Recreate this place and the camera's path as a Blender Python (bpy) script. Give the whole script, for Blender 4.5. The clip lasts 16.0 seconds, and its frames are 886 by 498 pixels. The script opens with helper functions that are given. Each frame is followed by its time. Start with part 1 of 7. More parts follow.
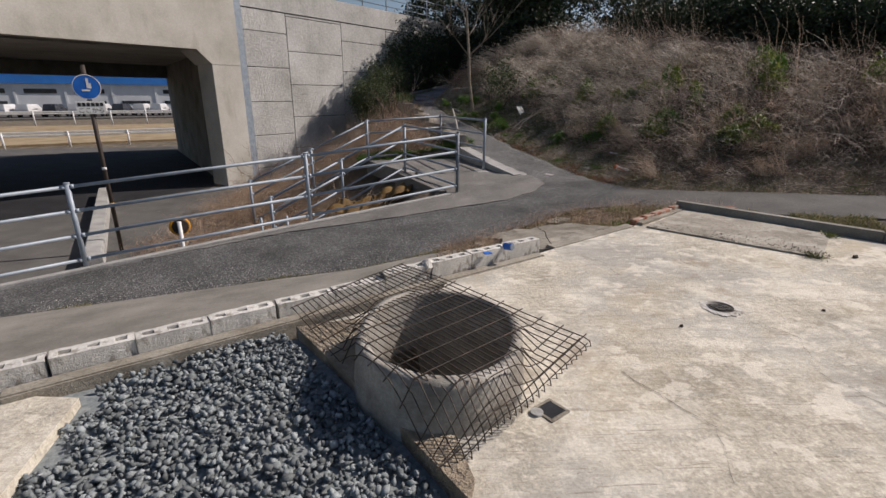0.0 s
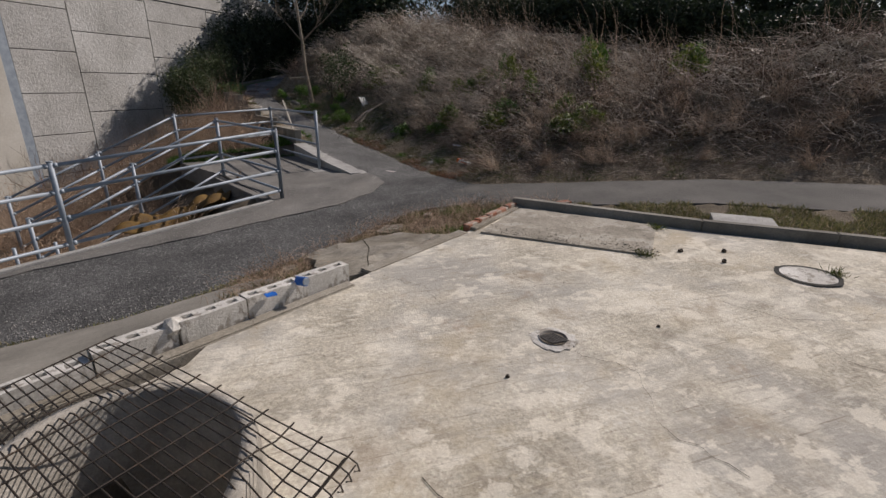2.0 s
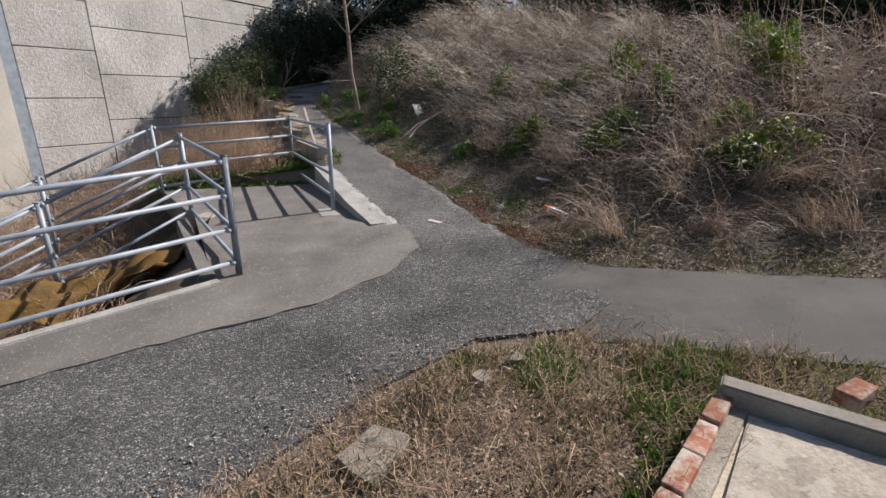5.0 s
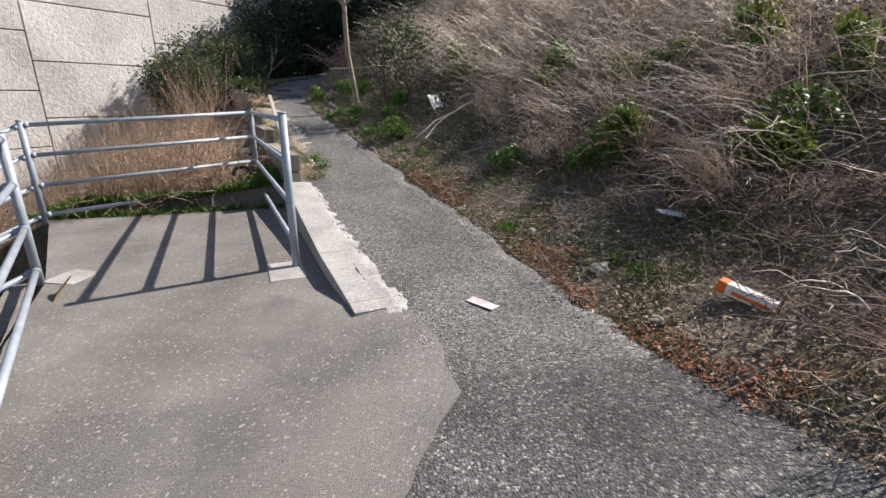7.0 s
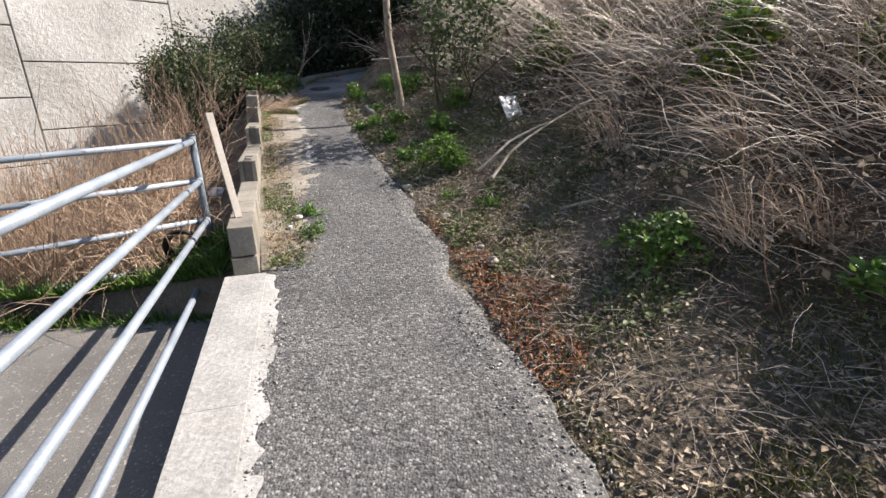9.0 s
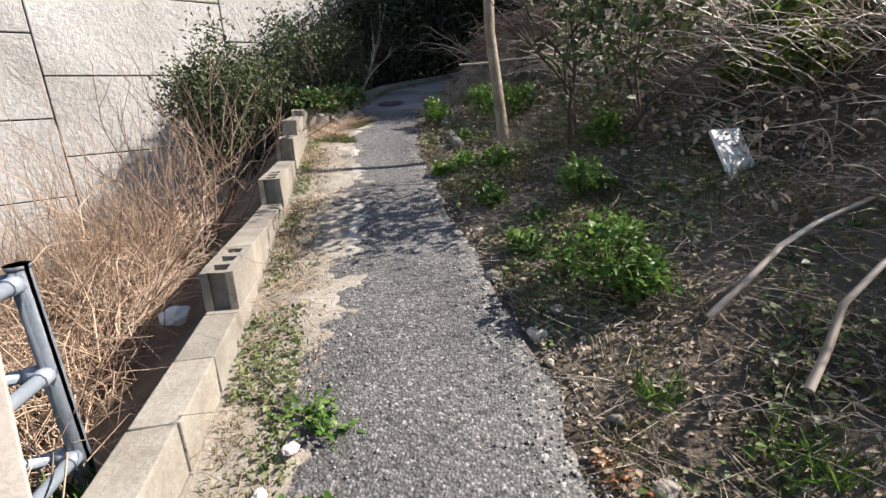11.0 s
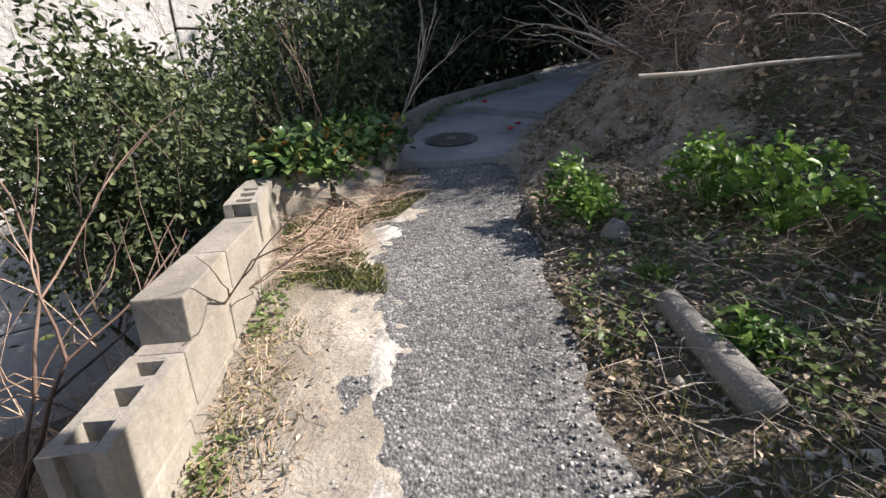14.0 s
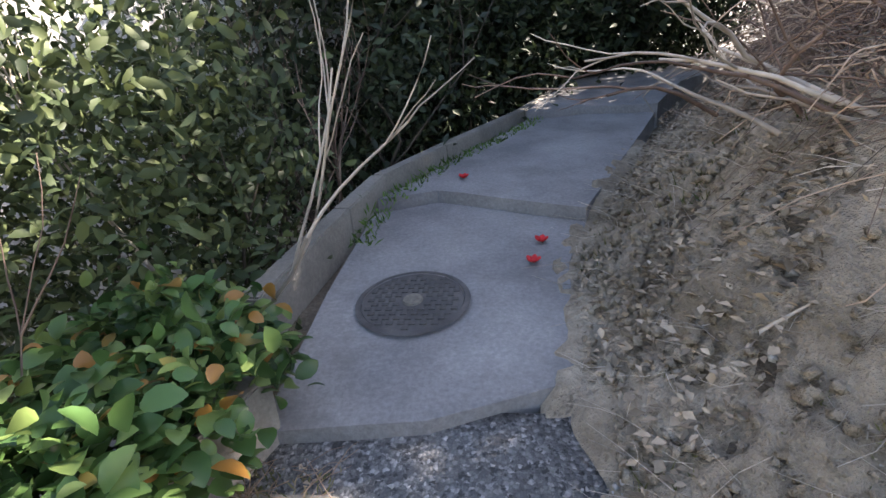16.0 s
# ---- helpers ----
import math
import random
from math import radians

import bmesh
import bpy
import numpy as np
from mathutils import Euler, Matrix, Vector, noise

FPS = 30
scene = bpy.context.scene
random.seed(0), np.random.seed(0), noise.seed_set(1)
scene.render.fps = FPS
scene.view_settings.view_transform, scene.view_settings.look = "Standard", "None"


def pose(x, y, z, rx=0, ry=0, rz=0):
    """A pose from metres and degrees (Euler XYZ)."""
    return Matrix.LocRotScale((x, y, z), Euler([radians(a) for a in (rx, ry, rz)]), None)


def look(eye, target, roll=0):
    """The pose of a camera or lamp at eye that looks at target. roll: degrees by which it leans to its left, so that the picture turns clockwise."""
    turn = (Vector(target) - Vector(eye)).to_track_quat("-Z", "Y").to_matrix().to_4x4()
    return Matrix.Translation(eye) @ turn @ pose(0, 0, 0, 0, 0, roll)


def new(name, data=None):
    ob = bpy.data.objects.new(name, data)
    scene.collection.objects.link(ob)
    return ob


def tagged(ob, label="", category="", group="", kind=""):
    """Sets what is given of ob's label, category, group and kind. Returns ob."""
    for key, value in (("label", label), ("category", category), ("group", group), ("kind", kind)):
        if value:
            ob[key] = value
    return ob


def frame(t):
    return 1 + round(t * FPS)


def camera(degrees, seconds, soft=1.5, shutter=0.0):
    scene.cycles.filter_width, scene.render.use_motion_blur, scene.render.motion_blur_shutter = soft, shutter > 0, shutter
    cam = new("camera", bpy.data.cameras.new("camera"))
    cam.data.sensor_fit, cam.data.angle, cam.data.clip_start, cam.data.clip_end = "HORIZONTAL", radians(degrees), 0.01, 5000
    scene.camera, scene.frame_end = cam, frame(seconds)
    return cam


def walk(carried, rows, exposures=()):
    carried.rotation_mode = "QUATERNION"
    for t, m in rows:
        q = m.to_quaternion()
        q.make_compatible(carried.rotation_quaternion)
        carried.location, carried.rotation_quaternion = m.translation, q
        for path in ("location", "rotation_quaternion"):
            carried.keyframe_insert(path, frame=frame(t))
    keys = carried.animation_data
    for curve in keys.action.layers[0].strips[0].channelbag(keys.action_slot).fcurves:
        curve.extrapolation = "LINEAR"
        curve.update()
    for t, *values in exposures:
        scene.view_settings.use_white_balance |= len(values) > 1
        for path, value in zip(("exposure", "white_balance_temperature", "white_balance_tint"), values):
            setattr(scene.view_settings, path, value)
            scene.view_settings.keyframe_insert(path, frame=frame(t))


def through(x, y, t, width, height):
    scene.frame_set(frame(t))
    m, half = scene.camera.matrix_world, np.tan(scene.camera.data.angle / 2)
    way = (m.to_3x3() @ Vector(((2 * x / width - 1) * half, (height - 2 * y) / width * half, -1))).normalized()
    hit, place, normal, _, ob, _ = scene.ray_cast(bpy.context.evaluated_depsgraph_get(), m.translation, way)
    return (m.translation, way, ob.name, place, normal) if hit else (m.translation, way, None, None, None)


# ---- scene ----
cam = camera(86.2, 16.0)
PATH = [
    (0, (0.06, 0.093, 1.544), (0.156, 1.991, 0.921), 0.4),
    (0.5, (0.072, 0.12, 1.539), (0.225, 2.005, 0.89), 0.5),
    (1, (0.174, 0.255, 1.511), (0.513, 2.112, 0.852), 0.4),
    (1.5, (0.417, 0.576, 1.525), (0.917, 2.396, 0.862), 0.3),
    (2, (0.788, 0.961, 1.514), (1.401, 2.75, 0.862), 0.4),
    (2.5, (1.046, 1.464, 1.511), (1.655, 3.256, 0.865), 0.4),
    (3, (1.33, 2.022, 1.472), (1.916, 3.824, 0.832), 0.3),
    (3.5, (1.528, 2.632, 1.454), (2.069, 4.453, 0.829), 0.3),
    (4, (1.73, 3.216, 1.433), (2.215, 5.058, 0.823), 0.5),
    (4.5, (1.865, 3.834, 1.423), (2.286, 5.691, 0.812), 0.5),
    (5, (1.895, 4.438, 1.412), (2.231, 6.309, 0.789), 0.5),
    (5.2, (1.965, 4.724, 1.405), (2.276, 6.6, 0.786), 0.5),
    (7.5, (2.145, 8.069, 1.121), (2.436, 9.95, 0.507), 0.1),
    (8, (2.209, 8.817, 1.164), (2.447, 10.703, 0.543), 0.3),
    (8.5, (2.404, 9.501, 1.214), (2.586, 11.392, 0.589), 0.0),
    (8.7, (2.526, 9.818, 1.27), (2.631, 11.704, 0.613), -0.5),
    (10.8, (2.174, 12.587, 1.391), (1.908, 14.465, 0.757), -1.7),
    (11, (2.095, 12.821, 1.433), (1.793, 14.694, 0.802), -1.9),
    (11.5, (1.926, 13.42, 1.48), (1.575, 15.288, 0.858), -1.8),
    (12, (1.708, 14.028, 1.538), (1.307, 15.885, 0.915), -1.9),
    (12.5, (1.551, 14.641, 1.601), (1.147, 16.495, 0.969), -1.8),
    (13, (1.336, 15.231, 1.664), (0.929, 17.081, 1.024), -1.6),
    (13.5, (1.15, 15.831, 1.74), (0.756, 17.68, 1.089), -1.8),
    (14, (0.928, 16.425, 1.78), (0.498, 18.256, 1.1), -2.5),
    (14.5, (0.744, 17.042, 1.848), (0.344, 18.87, 1.141), -2.6),
    (15, (0.571, 17.658, 1.956), (0.185, 19.484, 1.237), -2.3),
    (15.5, (0.484, 18.234, 2.029), (0.158, 20.076, 1.321), -3.5),
    (16, (0.458, 18.858, 2.078), (0.191, 20.727, 1.419), -4.7),
]
walk(cam, [(t, look(eye, target, roll)) for t, eye, target, roll in PATH],
     [(0.0, -0.10, 6500, 16), (1.5, -0.30, 6500, 16), (2.5, -0.45, 6500, 16), (3.5, -0.46, 6550, 15), (4.2, -0.05, 6500, 15), (5.0, 0.36, 6500, 15), (7.5, 0.85, 6500, 14), (8.5, 0.95, 6500, 14),
      (11.0, 1.05, 6500, 14), (12.5, 1.18, 6450, 15), (13.5, 1.22, 6450, 15), (14.5, 1.2, 6450, 14), (15.0, 1.35, 6450, 13), (15.5, 1.92, 6550, 15), (16.0, 2.72, 6850, 17)])

SUN_DIR = Vector((0.74, 0.235, 0.64)).normalized()   # towards the sun

world = bpy.data.worlds.new("sky")
scene.world = world
world.use_nodes = True
sky = world.node_tree.nodes.new("ShaderNodeTexSky")
sky.sky_type = "NISHITA"
sky.sun_disc = False
sky.sun_elevation = math.asin(SUN_DIR.z)
sky.sun_rotation = math.atan2(SUN_DIR.x, SUN_DIR.y)
back = world.node_tree.nodes["Background"]
world.node_tree.links.new(sky.outputs[0], back.inputs[0])
back.inputs[1].default_value = 0.075
lamp = bpy.data.lights.new("sun", "SUN")
lamp.energy, lamp.angle, lamp.color = 5.0, radians(0.53), (1.0, 0.925, 0.83)
sun = new("sun", lamp)
sun.rotation_euler = SUN_DIR.to_track_quat("Z", "Y").to_euler()


# ---- materials ----
def ramp(nt, stops):
    n = nt.nodes.new("ShaderNodeValToRGB")
    while len(n.color_ramp.elements) < len(stops):
        n.color_ramp.elements.new(0.5)
    for e, (p, c) in zip(n.color_ramp.elements, stops):
        e.position, e.color = p, (*c, 1) if len(c) == 3 else c
    return n


def mixed(nt, kind, fac, a, b):
    """Mix of two colours; a and b are sockets or colours, fac a socket or number."""
    n = nt.nodes.new("ShaderNodeMix")
    n.data_type, n.blend_type = "RGBA", kind
    for s, v in ((n.inputs[0], fac), (n.inputs[6], a), (n.inputs[7], b)):
        if isinstance(v, bpy.types.NodeSocket):
            nt.links.new(v, s)
        else:
            s.default_value = v if isinstance(v, (int, float)) else (*v, 1)
    return n.outputs[2]


def noise_tex(nt, co, scale, detail=5, rough=0.55, kind="noise"):
    n = nt.nodes.new("ShaderNodeTexNoise" if kind == "noise" else "ShaderNodeTexVoronoi")
    n.inputs["Scale"].default_value = scale
    if kind == "noise":
        n.inputs["Detail"].default_value, n.inputs["Roughness"].default_value = detail, rough
    nt.links.new(co, n.inputs["Vector"])
    return n


def stretched(nt, co, scale, turn=0.0):
    n = nt.nodes.new("ShaderNodeMapping")
    n.inputs["Scale"].default_value = scale
    n.inputs["Rotation"].default_value = (0, 0, turn)
    nt.links.new(co, n.inputs["Vector"])
    return n.outputs[0]


def surface(name, dark, mid, light, big=1.2, fine=40, rough=0.9, bump=0.3, fine_mix=0.35, metal=0.0, speck=None, layers=(),
            island=0.0, spec=0.3, depth=0.01, soft_relief=False):
    """A weathered surface: broad stains, fine grain, optional specks, streaked layers and relief."""
    m = bpy.data.materials.new(name)
    m.use_nodes = True
    nt = m.node_tree
    bsdf = nt.nodes["Principled BSDF"]
    co = nt.nodes.new("ShaderNodeTexCoord").outputs["Object"]
    n1 = noise_tex(nt, co, big, 6, 0.6)
    r1 = ramp(nt, [(0.30, dark), (0.50, mid), (0.72, light)])
    nt.links.new(n1.outputs["Fac"], r1.inputs[0])
    col = r1.outputs[0]
    n2 = noise_tex(nt, co, fine, 4, 0.7)
    r2 = ramp(nt, [(0.25, (0.25,) * 3), (0.5, (0.5,) * 3), (0.75, (0.8,) * 3)])
    nt.links.new(n2.outputs["Fac"], r2.inputs[0])
    col = mixed(nt, "OVERLAY", fine_mix, col, r2.outputs[0])
    height = n2.outputs["Fac"]
    if speck:
        scale, colour, low, high = speck
        v = noise_tex(nt, co, scale, kind="voronoi")
        r3 = ramp(nt, [(low, (0, 0, 0)), (high, (1, 1, 1))])
        nt.links.new(v.outputs["Color"], r3.inputs[0])
        col = mixed(nt, "MIX", r3.outputs[0], col, colour)
        if not soft_relief:
            height = v.outputs["Distance"]
    for scale, low, high, colour, amount, vec, turn in layers:
        n = noise_tex(nt, stretched(nt, co, vec, turn), scale, 5, 0.65)
        r = ramp(nt, [(low, (0, 0, 0)), (high, (amount,) * 3)])
        nt.links.new(n.outputs["Fac"], r.inputs[0])
        col = mixed(nt, "MIX", r.outputs[0], col, colour)
    if island:
        g = nt.nodes.new("ShaderNodeNewGeometry")
        o = nt.nodes.new("ShaderNodeObjectInfo")
        a = nt.nodes.new("ShaderNodeMath")
        a.operation = "ADD"
        nt.links.new(g.outputs["Random Per Island"], a.inputs[0])
        nt.links.new(o.outputs["Random"], a.inputs[1])
        f = nt.nodes.new("ShaderNodeMath")
        f.operation = "FRACT"
        nt.links.new(a.outputs[0], f.inputs[0])
        r = ramp(nt, [(0.0, (1 - island,) * 3), (1.0, (1 + island,) * 3)])
        nt.links.new(f.outputs[0], r.inputs[0])
        col = mixed(nt, "MULTIPLY", 1.0, col, r.outputs[0])
    nt.links.new(col, bsdf.inputs["Base Color"])
    bsdf.inputs["Roughness"].default_value = rough
    bsdf.inputs["Metallic"].default_value = metal
    bsdf.inputs["Specular IOR Level"].default_value = spec
    if bump:
        b = nt.nodes.new("ShaderNodeBump")
        b.inputs["Strength"].default_value, b.inputs["Distance"].default_value = bump, depth
        nt.links.new(height, b.inputs["Height"])
        nt.links.new(b.outputs[0], bsdf.inputs["Normal"])
    return m


def leafy(name, dark, mid, light, rough=0.45, through=0.25, odd=None):
    """Leaves: the colour differs from leaf to leaf, light comes a little through them."""
    m = bpy.data.materials.new(name)
    m.use_nodes = True
    nt = m.node_tree
    bsdf = nt.nodes["Principled BSDF"]
    g = nt.nodes.new("ShaderNodeNewGeometry")
    stops = [(0.0, dark), (0.5, mid), (0.93 if odd else 1.0, light)] + ([(0.97, odd)] if odd else [])
    r = ramp(nt, stops)
    nt.links.new(g.outputs["Random Per Island"], r.inputs[0])
    co = nt.nodes.new("ShaderNodeTexCoord").outputs["Object"]
    n = noise_tex(nt, co, 2.5, 3)
    r2 = ramp(nt, [(0.3, (0.6,) * 3), (0.7, (1.25,) * 3)])
    nt.links.new(n.outputs["Fac"], r2.inputs[0])
    col = mixed(nt, "MULTIPLY", 1.0, r.outputs[0], r2.outputs[0])
    nt.links.new(col, bsdf.inputs["Base Color"])
    bsdf.inputs["Roughness"].default_value = rough
    bsdf.inputs["Specular IOR Level"].default_value = 0.4
    if through:
        t = nt.nodes.new("ShaderNodeBsdfTranslucent")
        nt.links.new(col, t.inputs[0])
        s = nt.nodes.new("ShaderNodeMixShader")
        s.inputs[0].default_value = through
        nt.links.new(bsdf.outputs[0], s.inputs[1])
        nt.links.new(t.outputs[0], s.inputs[2])
        nt.links.new(s.outputs[0], nt.nodes["Material Output"].inputs[0])
    return m


TURN = radians(31)
M_SLAB = surface("worn_slab_concrete", (0.33, 0.30, 0.24), (0.53, 0.485, 0.395), (0.70, 0.655, 0.555), 1.6, 45, 0.9, 0.6, 0.8,
                 layers=[(0.75, 0.46, 0.60, (0.36, 0.345, 0.315), 0.75, (1, 1, 1), 0), (1.1, 0.52, 0.66, (0.50, 0.42, 0.29), 0.6, (1, 1, 1), 0.9), (2.6, 0.53, 0.66, (0.76, 0.715, 0.61), 0.7, (1, 1.4, 1), 0.4), (7.5, 0.57, 0.66, (0.70, 0.66, 0.57), 0.6, (1, 1.8, 1), 0.7), (5.5, 0.58, 0.68, (0.29, 0.25, 0.195), 0.6, (1, 1, 1), 0),
                         (2.4, 0.54, 0.72, (0.25, 0.23, 0.20), 0.40, (0.5, 6, 1), TURN), (30, 0.66, 0.72, (0.13, 0.11, 0.09), 0.6, (1, 1, 1), 0), (9, 0.60, 0.68, (0.20, 0.165, 0.125), 0.6, (0.3, 7, 1), TURN), (22, 0.62, 0.70, (0.72, 0.68, 0.59), 0.5, (0.25, 5, 1), TURN),
                         (0.9, 0.64, 0.74, (0.34, 0.17, 0.07), 0.6, (1, 1, 1), 0), (4.2, 0.56, 0.60, (0.80, 0.745, 0.63), 0.55, (1, 1.3, 1), 0.2), (2.0, 0.60, 0.68, (0.30, 0.235, 0.165), 0.55, (1, 1, 1), 1.3)])
M_ROUGH = surface("rough_grey_concrete", (0.22, 0.20, 0.165), (0.35, 0.32, 0.265), (0.47, 0.435, 0.365), 3.5, 60, 0.95, 0.8, 0.5, depth=0.02)
M_LANDING = surface("grey_path_concrete", (0.13, 0.124, 0.114), (0.18, 0.172, 0.158), (0.23, 0.22, 0.202), 1.4, 150, 0.93, 0.6, 0.7, speck=(110, (0.40, 0.385, 0.355), 0.80, 0.93), soft_relief=True,
                    layers=[(70, 0.60, 0.66, (0.085, 0.082, 0.078), 0.7, (1, 1, 1), 0), (1.6, 0.52, 0.70, (0.125, 0.122, 0.116), 0.6, (1, 1, 1), 0), (0.9, 0.55, 0.68, (0.235, 0.22, 0.195), 0.5, (1, 1, 1), 0.4)])
# stained edge concrete; its darker tone also serves as shade on the underpass wall
M_STRIP = surface("stained_edge_shade_concrete", (0.15, 0.14, 0.12), (0.24, 0.225, 0.195), (0.32, 0.30, 0.26), 1.3, 50, 0.93, 0.4, 0.4)


def aggregate(name, scale, shades, binder, tone=(0.75, 1.2), relief=0.006):
    """Worn asphalt: each stone of the aggregate has its own shade, set in dark binder that also paints the crevice
    shade, with darkened pits and broad worn and stained areas.
    """
    m = bpy.data.materials.new(name)
    m.use_nodes = True
    nt = m.node_tree
    bsdf = nt.nodes["Principled BSDF"]
    co = nt.nodes.new("ShaderNodeTexCoord").outputs["Object"]
    wob = noise_tex(nt, co, scale * 0.9, 2)
    shift = mixed(nt, "LINEAR_LIGHT", 0.006, co, wob.outputs["Color"])
    v = noise_tex(nt, shift, scale, kind="voronoi")
    sep = nt.nodes.new("ShaderNodeSeparateColor")
    nt.links.new(v.outputs["Color"], sep.inputs[0])
    r = ramp(nt, list(zip((0.0, 0.35, 0.62, 0.86, 1.0), shades)))
    nt.links.new(sep.outputs[0], r.inputs[0])
    # binder colour between the stones, doubling as painted shade in the crevices
    gap = ramp(nt, [(0.46, (0, 0, 0)), (0.80, (0.6,) * 3)])
    nt.links.new(v.outputs["Distance"], gap.inputs[0])
    col = mixed(nt, "MIX", gap.outputs[0], r.outputs[0], binder)
    fine = noise_tex(nt, co, scale * 3.2, 3, 0.7)
    rf = ramp(nt, [(0.3, (0.3,) * 3), (0.7, (0.72,) * 3)])
    nt.links.new(fine.outputs["Fac"], rf.inputs[0])
    col = mixed(nt, "OVERLAY", 0.6, col, rf.outputs[0])
    # pits of lost stones, their shade painted as dark spots
    lost = noise_tex(nt, co, 48, 3, 0.6)
    rl = ramp(nt, [(0.56, (0, 0, 0)), (0.62, (0.9,) * 3)])
    nt.links.new(lost.outputs["Fac"], rl.inputs[0])
    col = mixed(nt, "MIX", rl.outputs[0], col, (0.045, 0.045, 0.044))
    broad = noise_tex(nt, co, 1.3, 5, 0.6)
    rb = ramp(nt, [(0.32, (tone[0],) * 3), (0.68, (tone[1],) * 3)])
    nt.links.new(broad.outputs["Fac"], rb.inputs[0])
    col = mixed(nt, "MULTIPLY", 1.0, col, rb.outputs[0])
    nt.links.new(col, bsdf.inputs["Base Color"])
    bsdf.inputs["Roughness"].default_value = 0.92
    bsdf.inputs["Specular IOR Level"].default_value = 0.3
    b = nt.nodes.new("ShaderNodeBump")
    b.invert = True
    b.inputs["Strength"].default_value, b.inputs["Distance"].default_value = 1.0, relief
    nt.links.new(v.outputs["Distance"], b.inputs["Height"])
    nt.links.new(b.outputs[0], bsdf.inputs["Normal"])
    return m


M_ASPHALT = aggregate("old_grey_asphalt", 82, ((0.085, 0.085, 0.083), (0.125, 0.125, 0.121), (0.165, 0.164, 0.158), (0.225, 0.222, 0.213), (0.35, 0.34, 0.325)), (0.072, 0.072, 0.07))
M_LANE = aggregate("dark_worn_lane_asphalt", 82, ((0.058, 0.058, 0.057), (0.085, 0.085, 0.083), (0.118, 0.117, 0.114), (0.17, 0.168, 0.162), (0.32, 0.315, 0.30)), (0.05, 0.05, 0.049), (0.65, 1.35))
M_FLAKED = surface("flaked_pale_screed", (0.22, 0.20, 0.16), (0.32, 0.29, 0.24), (0.42, 0.385, 0.32), 2.2, 50, 0.95, 0.5, 0.5,
                   layers=[(3.2, 0.53, 0.56, (0.45, 0.42, 0.36), 0.7, (1, 1.5, 1), 0.6), (9, 0.60, 0.63, (0.20, 0.18, 0.15), 0.7, (1, 2.2, 1), 0.7)])
M_MAT = surface("rotting_brown_leaf", (0.05, 0.035, 0.024), (0.105, 0.075, 0.052), (0.20, 0.15, 0.105), 4, 30, 0.9, 0.0, 0.3, island=0.5)
M_CARD = surface("grey_pink_card", (0.40, 0.365, 0.35), (0.50, 0.46, 0.44), (0.58, 0.54, 0.52), 8, 50, 0.85, 0.1, 0.3)
M_ROAD = surface("smooth_grey_roadway", (0.08, 0.077, 0.072), (0.112, 0.107, 0.099), (0.145, 0.138, 0.127), 1.2, 120, 0.93, 0.5, 0.6,
                 layers=[(0.7, 0.5, 0.7, (0.10, 0.098, 0.094), 0.6, (1, 1, 1), 0)])
# asphalt with the shade under the bridge put into its near-black colour
M_SHADEROAD = surface("shade_dark_asphalt", (0.012, 0.012, 0.014), (0.02, 0.02, 0.022), (0.03, 0.03, 0.032), 1.5, 60, 0.85, 0.3)
M_KERB = surface("pale_kerb_concrete", (0.26, 0.257, 0.243), (0.36, 0.354, 0.336), (0.44, 0.434, 0.412), 2.5, 50, 0.92, 0.6, 0.6,
                 layers=[(3.0, 0.56, 0.7, (0.22, 0.205, 0.175), 0.5, (1, 1, 1), 0)])
M_BLOCK = surface("weathered_block_concrete", (0.17, 0.155, 0.13), (0.27, 0.25, 0.21), (0.36, 0.335, 0.285), 2.2, 60, 0.95, 0.5, 0.4, island=0.12,
                  layers=[(3.0, 0.55, 0.72, (0.15, 0.115, 0.075), 0.55, (1, 1, 0.5), 0)])
M_WELL = surface("stained_well_concrete", (0.22, 0.20, 0.17), (0.37, 0.345, 0.30), (0.52, 0.495, 0.445), 4.0, 60, 0.95, 0.6, 0.5)
M_PALEBLOCK = surface("pale_broken_block", (0.40, 0.385, 0.35), (0.58, 0.56, 0.515), (0.74, 0.72, 0.68), 3.0, 55, 0.95, 0.7, 0.45, island=0.1,
                      layers=[(2.4, 0.56, 0.7, (0.20, 0.14, 0.08), 0.5, (1, 1, 2), 0), (11, 0.54, 0.60, (0.24, 0.21, 0.17), 0.75, (1, 1, 0.6), 0)])
M_PANEL = surface("rough_wall_panel", (0.36, 0.35, 0.325), (0.47, 0.46, 0.435), (0.56, 0.55, 0.525), 0.7, 14, 0.95, 0.9, 0.45, island=0.10, depth=0.03,
                  layers=[(1.3, 0.56, 0.78, (0.24, 0.23, 0.20), 0.45, (2.5, 2.5, 0.4), 0)])
M_ABUT = surface("abutment_concrete", (0.38, 0.36, 0.31), (0.50, 0.475, 0.42), (0.59, 0.565, 0.51), 0.7, 25, 0.9, 0.2, 0.25,
                 layers=[(1.2, 0.55, 0.75, (0.27, 0.24, 0.19), 0.5, (1.6, 1.6, 0.35), 0)])
M_JOINT = surface("dark_joint", (0.03, 0.03, 0.028), (0.045, 0.044, 0.04), (0.07, 0.068, 0.06), 4, 50, 0.95, 0.2)
M_SOIL = surface("weedy_soil", (0.085, 0.068, 0.048), (0.16, 0.13, 0.095), (0.26, 0.22, 0.165), 1.8, 45, 0.97, 0.9, 0.5, soft_relief=True,
                 speck=(60, (0.24, 0.20, 0.14), 0.86, 0.93), depth=0.03,
                 layers=[(1.3, 0.56, 0.70, (0.075, 0.085, 0.03), 0.6, (1, 1, 1), 0)])
